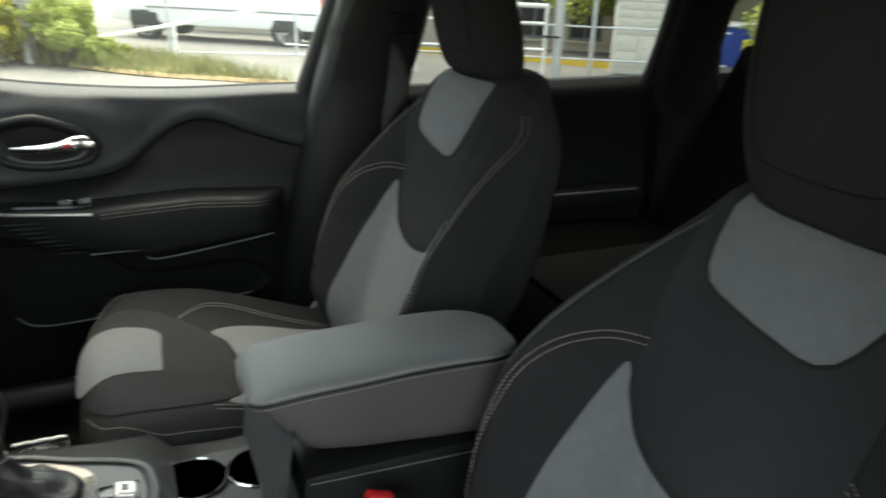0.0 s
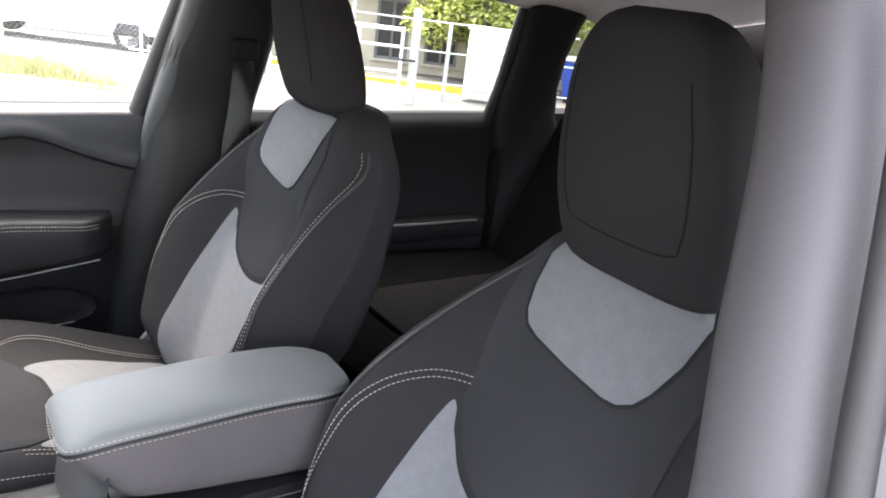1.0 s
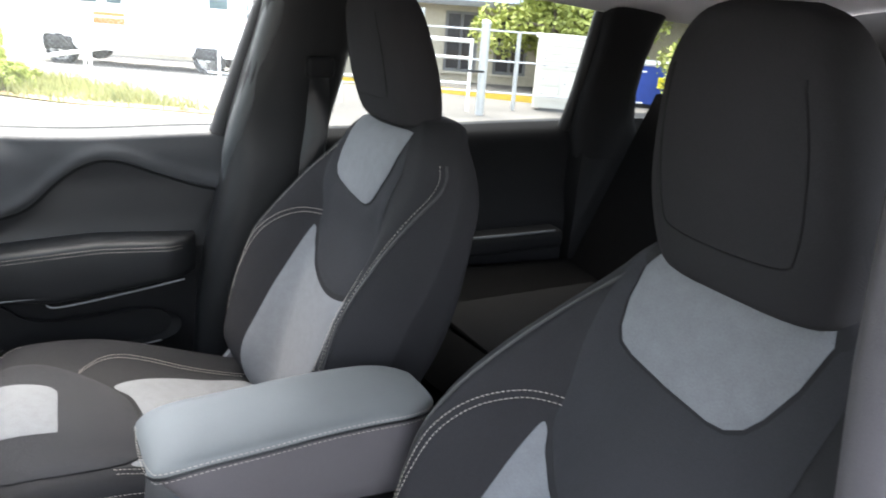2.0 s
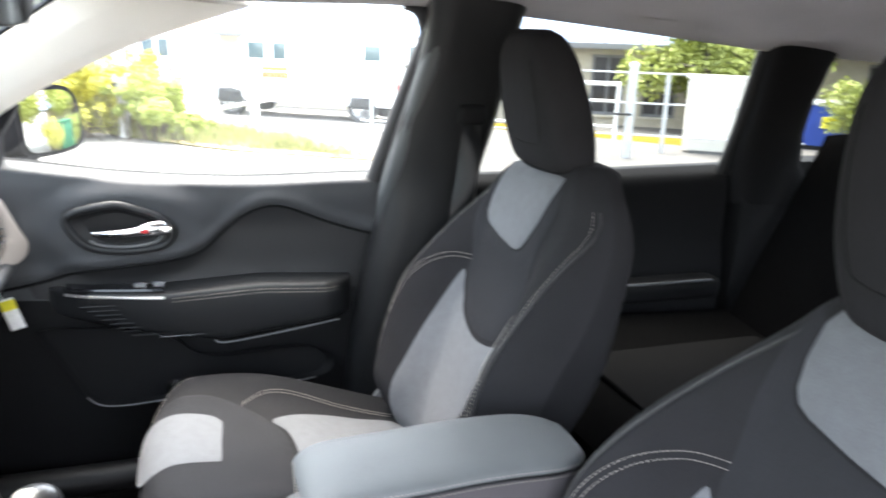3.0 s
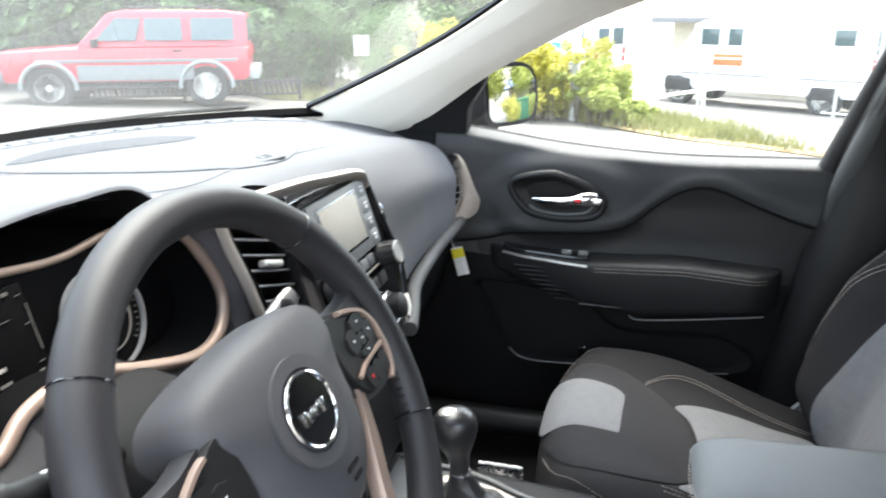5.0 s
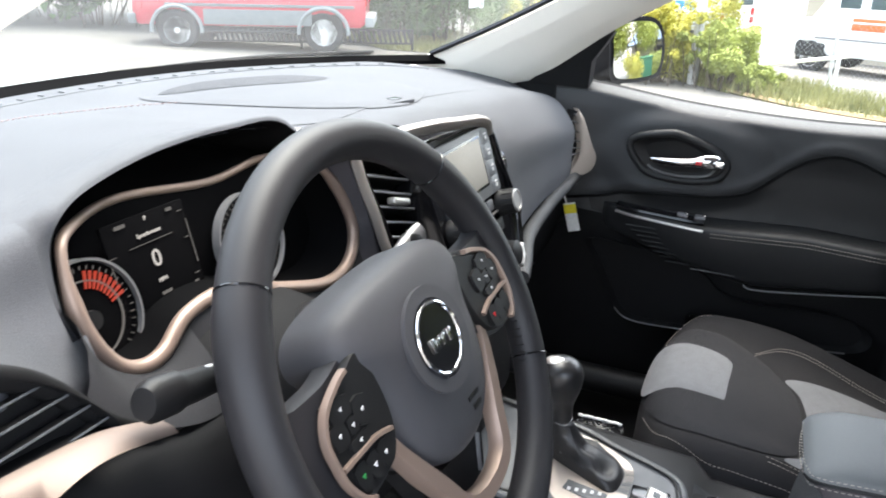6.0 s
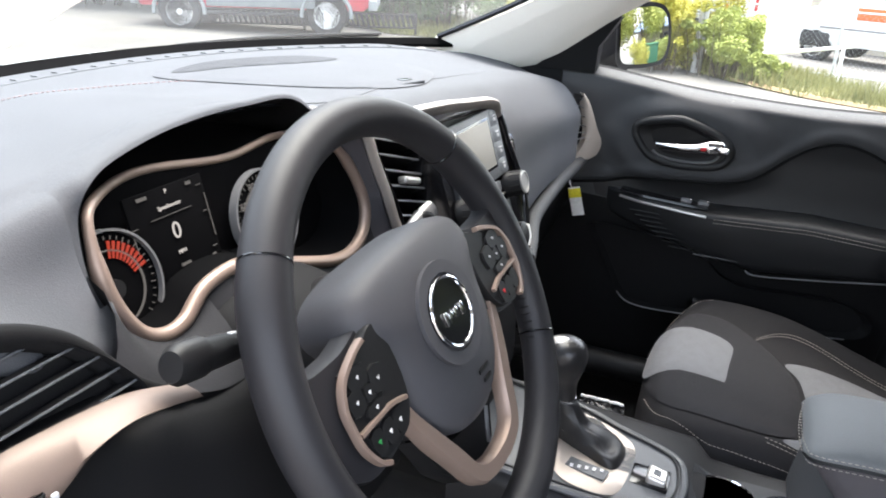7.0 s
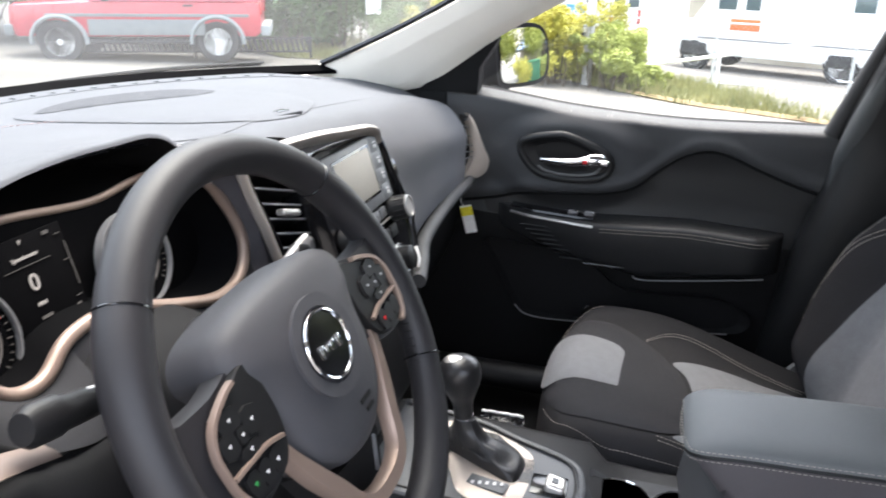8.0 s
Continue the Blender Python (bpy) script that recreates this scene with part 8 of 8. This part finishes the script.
chain_fence((15.2, 3.5), (14.2, -6.0), 1.15, "fence", "galvanised chain-link fence beyond the verge")
rail = thing("barrier_pole", "long pale pipe leaning along the fence", "pipe")
part("pipe", new_tube([(13.0, 0.15, gz(13, 0.15) + 0.35), (12.6, -3.2, gz(12.6, -3.2) + 1.05)], 0.03, 8), WHITEPIPE, rail)
part("stand", new_tube([(12.75, -1.2, gz(12.7, -1.2)), (12.75, -1.2, gz(12.7, -1.2) + 0.66)], 0.03, 8), WHITEPIPE, rail)
for x, y, h in ((12.6, 0.95, 2.6), (16.5, 2.0, 3.0)):
    pl2 = thing("wooden_post", "weathered pale wooden post among the weeds", "post")
    part("shaft", new_tube([(x, y, gz(x, y) - 0.1), (x + 0.01, y, gz(x, y) + h * 0.5), (x + 0.02, y + 0.01, gz(x, y) + h)], [0.085, 0.08, 0.075], 10), mat("weathered_wood", (0.45, 0.44, 0.42), 0.9, fine=40, bump=0.4), pl2)
pp2 = thing("notice_board", "small white notice on a stake under the trees", "sign")
part("board", new_box((13.945, 5.394, 0.69), (0.30, 0.03, 0.40), 0.008, pose(0, 0, 0, 0, 0, -60)), PAPER, pp2)
part("stake", new_tube([(13.965, 5.414, gz(13.97, 5.41)), (13.965, 5.414, 0.7)], 0.02, 6), BARK, pp2)

# gate with its posts, near the building
FD = Vector((0.475, 0.88, 0)).normalized()
FP = Vector((10.21, -7.07, 0))
gp = thing("gate_post", "thick galvanised gate post with a domed cap", "post")
zb = gz(FP.x, FP.y)
part("shaft", new_tube([(FP.x, FP.y, zb - 0.1), (FP.x, FP.y, 0.90)], 0.075, 14), STEEL, gp)
part("cap", lathe(bmesh.new(), [(0.082, 0), (0.082, 0.03), (0.06, 0.06), (0.02, 0.075)], 14, Matrix.Translation((FP.x, FP.y, 0.89))), STEEL, gp)
part("latch", new_tube([FP + Vector((0, 0, 0.12)) + FD * 0.02 - Vector((0.09, 0, 0)), FP + Vector((0, 0, 0.12)) + FD * 0.30 - Vector((0.09, 0, 0))], 0.02, 6), TYRE, gp, "dark chain latch")
gate = thing("gate", "white pipe gate standing beside the gate post", "gate")
g0, g1 = FP + FD * 0.22, FP + FD * 2.4
for z in (0.60, 0.32, -0.10):
    part("rail", new_tube([Vector((g0.x, g0.y, z)), Vector((g1.x, g1.y, z))], 0.035 if z > 0.5 else 0.022, 8), WHITEPIPE, gate)
for s in (0.22, 0.95, 1.7, 2.4):
    q = FP + FD * s
    part("upright", new_tube([Vector((q.x, q.y, gz(q.x, q.y) + 0.05)), Vector((q.x, q.y, 0.64))], 0.03, 8), WHITEPIPE, gate)
fn = thing("rail_fence", "thin galvanised rail fence in front of the building", "fence")
for z in (0.74, 0.20, -0.38):
    part("rail", new_tube([FP + FD * 5 + Vector((1.2, -0.6, z)), FP - FD * 3.2 + Vector((1.2, -0.6, z))], 0.018, 6), STEEL, fn)
for s in (4.2, 1.05, -0.75, -2.6):
    q = FP + FD * s + Vector((1.2, -0.6, 0))
    part("post", new_tube([Vector((q.x, q.y, gz(q.x, q.y))), Vector((q.x, q.y, 1.05 if s > 0 else 0.75))], 0.04, 8), STEEL, fn)

# cluster mailbox
MB = on_ground(10.9, -9.75, -33)
mb = thing("mailbox_cluster", "cream enamelled cluster mailbox with small doors", "mailbox")
part("cabinet", new_box((0, 0, 0.72), (0.45, 1.75, 1.32), 0.015), MAILBOX, mb)
part("top", new_box((0.02, 0, 1.41), (0.52, 1.85, 0.07), 0.015), MAILBOX, mb)
part("plinth", new_box((0, 0, 0.04), (0.35, 1.5, 0.10), 0.01), GREYCLAD, mb)
for c in range(4):
    for r in range(6):
        if r < 4 or c % 2:
            h = 0.125 if r < 4 else 0.25
            z = 1.30 - 0.145 * r if r < 4 else 0.62 - 0.28 * (r - 4)
            d_ = part("door", new_box((-0.232, -0.63 + 0.42 * c, z), (0.02, 0.38, h), 0.006), MAILBOX, mb)
            part("lock", new_box((-0.245, -0.53 + 0.42 * c, z), (0.01, 0.025, 0.025), 0.003), GREYCLAD, d_)
        elif r == 4:
            d_ = part("door", new_box((-0.232, -0.63 + 0.42 * c, 0.48), (0.02, 0.38, 0.55), 0.006), MAILBOX, mb)
            part("lock", new_box((-0.245, -0.53 + 0.42 * c, 0.55), (0.01, 0.03, 0.03), 0.003), GREYCLAD, d_)
mb.matrix_world = MB

# blue dumpster
du = thing("dumpster", "blue steel dumpster with a pale lid beside the building", "dumpster")
bm = bmesh.new()
loft(bm, [[Vector((-0.6 * k, -0.85 * k, z)), Vector((0.6 * k, -0.85 * k, z)), Vector((0.6 * k, 0.85 * k, z)), Vector((-0.6 * k, 0.85 * k, z))] for z, k in ((0.12, 0.86), (0.9, 1.0), (0.96, 1.02))])
part("bin", bm, BLUEPLASTIC, du, smooth=False)
part("lid", new_box((0, 0, 1.0), (1.25, 1.78, 0.06), 0.02), STEEL, du, "pale lid")
part("label_plate", new_box((-0.58, 0.1, 0.62), (0.02, 0.36, 0.24), 0.004), YELLOW, du, "yellow label plate")
for sx in (-0.4, 0.4):
    part("skid", new_box((sx, 0, 0.06), (0.1, 1.4, 0.12), 0.01), TYRE, du)
du.matrix_world = on_ground(12.0, -13.3, -45)
gb = thing("green_bin", "green steel container standing behind the car", "container")
part("body", new_box((0, 0, 0.65), (1.2, 1.6, 1.1), 0.04), GREENBIN, gb)
part("lid", new_box((0, 0, 1.24), (1.26, 1.66, 0.08), 0.02), GREENBIN, gb)
for sx in (-0.45, 0.45):
    part("skid", new_box((sx, 0, 0.05), (0.1, 1.5, 0.12), 0.01), TYRE, gb)
gb.matrix_world = on_ground(9.6, -13.2, 20)

# ---- low building ----
BD = Vector((0.52, 0.854, 0))
BC = Vector((18.6, -11.3, 0))
bl = thing("building", "low tan building with a blue metal roof", "building")
ang = math.degrees(math.atan2(BD.y, BD.x))
bm = bmesh.new()
wins = [(-4.6, 1.3), (-1.60, 0.95), (-0.15, 0.95), (1.95, 1.3), (5.2, 1.3), (-7.5, 1.3), (8.5, 1.3)]
wins.sort()
edges_ = [-12.0]
for c, w in wins:
    box(bm, ((edges_[-1] + c - w / 2) / 2, 0, 1.05), (c - w / 2 - edges_[-1], 0.25, 2.5))
    box(bm, (c, 0, 0.06), (w, 0.25, 0.52))
    box(bm, (c, 0, 2.15), (w, 0.25, 0.30))
    edges_.append(c + w / 2)
box(bm, ((edges_[-1] + 12) / 2, 0, 1.05), (12 - edges_[-1], 0.25, 2.5))
part("wall", bm, WALLPAINT, bl, smooth=False)
for c, w in wins:
    fr = bmesh.new()
    for dx, sx in ((-w / 2 + 0.04, 0.08), (w / 2 - 0.04, 0.08), (0, 0.06)):
        box(fr, (c + dx, 0, 1.16), (sx, 0.12, 1.68))
    for z in (0.36, 1.18, 1.96):
        box(fr, (c, 0, z), (w, 0.12, 0.08))
    wd = part("window", fr, GREYCLAD, bl, "dark-framed window", smooth=False)
    for sx in (-1, 1):
        part("pane", new_box((c + sx * w / 4, 0.0, 1.16), (w / 2 - 0.08, 0.02, 1.56)), DARKGLASS, wd, smooth=False)
    part("sill", new_box((c, 0.16, 0.29), (w + 0.16, 0.12, 0.07), 0.01), WALLPAINT, wd)
bm = bmesh.new()
loft(bm, [[Vector((x, 0.75, 2.22)), Vector((x, 0.75, 2.30)), Vector((x, -5.0, 4.3)), Vector((x, -5.0, 4.2))] for x in (-12.4, 12.4)])
rf = part("roof", bm, ROOFMETAL, bl, "blue standing-seam metal roof", smooth=False)
for i in range(49):
    x = -12.3 + 24.6 * i / 48
    part("seam", new_tube([(x, 0.76, 2.315), (x, -5.0, 4.315)], 0.025, 5), ROOFMETAL, rf)
part("fascia", new_box((0, 0.78, 2.24), (24.8, 0.05, 0.16), 0.01), GREYCLAD, bl)
part("rear_wall", new_box((0, -5.0, 2.0), (24.0, 0.25, 4.4)), WALLPAINT, bl, smooth=False)
bl.matrix_world = Matrix.Translation((BC.x, BC.y, -1.12)) @ Matrix.Rotation(radians(ang), 4, "Z")
kl = curve([(16.2, -7.0, 0), (14.57, -8.44, 0), (13.9, -8.85, 0), (13.4, -9.2, 0), (12.7, -9.7, 0), (11.6, -10.6, 0)], 6)
bm = bmesh.new()
loft(bm, [[Vector((p.x - 0.08, p.y - 0.08, gz(p.x, p.y) - 0.02)), Vector((p.x - 0.07, p.y - 0.07, gz(p.x, p.y) + 0.13)), Vector((p.x + 0.07, p.y + 0.07, gz(p.x, p.y) + 0.14)), Vector((p.x + 0.1, p.y + 0.1, gz(p.x, p.y) - 0.02))] for p in kl])
tagged(part("kerb", bm, KERBYELLOW, angle=30), "faded yellow painted kerb before the building", "kerb", kind="structure")
# small stones along the sill-height edge of the lot
rk = thing("rock", "small grey rock at the edge of the lot", "rock", "rocks by the post")
bm = bmesh.new()
bmesh.ops.create_icosphere(bm, subdivisions=2, radius=0.16)
for v in bm.verts:
    v.co = Vector((v.co.x * 1.4, v.co.y, v.co.z * 0.7)) * (1 + 0.3 * noise.noise(v.co * 6))
part("stone", bm, mat("grey_rock", (0.24, 0.23, 0.21), 0.9, fine=40, bump=0.5), rk)
rk.matrix_world = on_ground(7.9, -6.2)
copy_thing(rk, on_ground(8.6, -5.0, 70))

# plain unseen wall, added to shape the sky light through the open driver door
bm = bmesh.new()
box(bm, (-14.0, -1.0, 1.25), (0.25, 40.0, 3.2), 0.03)
tagged(part("wall_unseen", bm, mat("grey_render", (0.46, 0.435, 0.405), 0.9, fine=60, bump=0.2)), "unseen plain wall added to shape the light from the driver side", "wall", kind="structure")
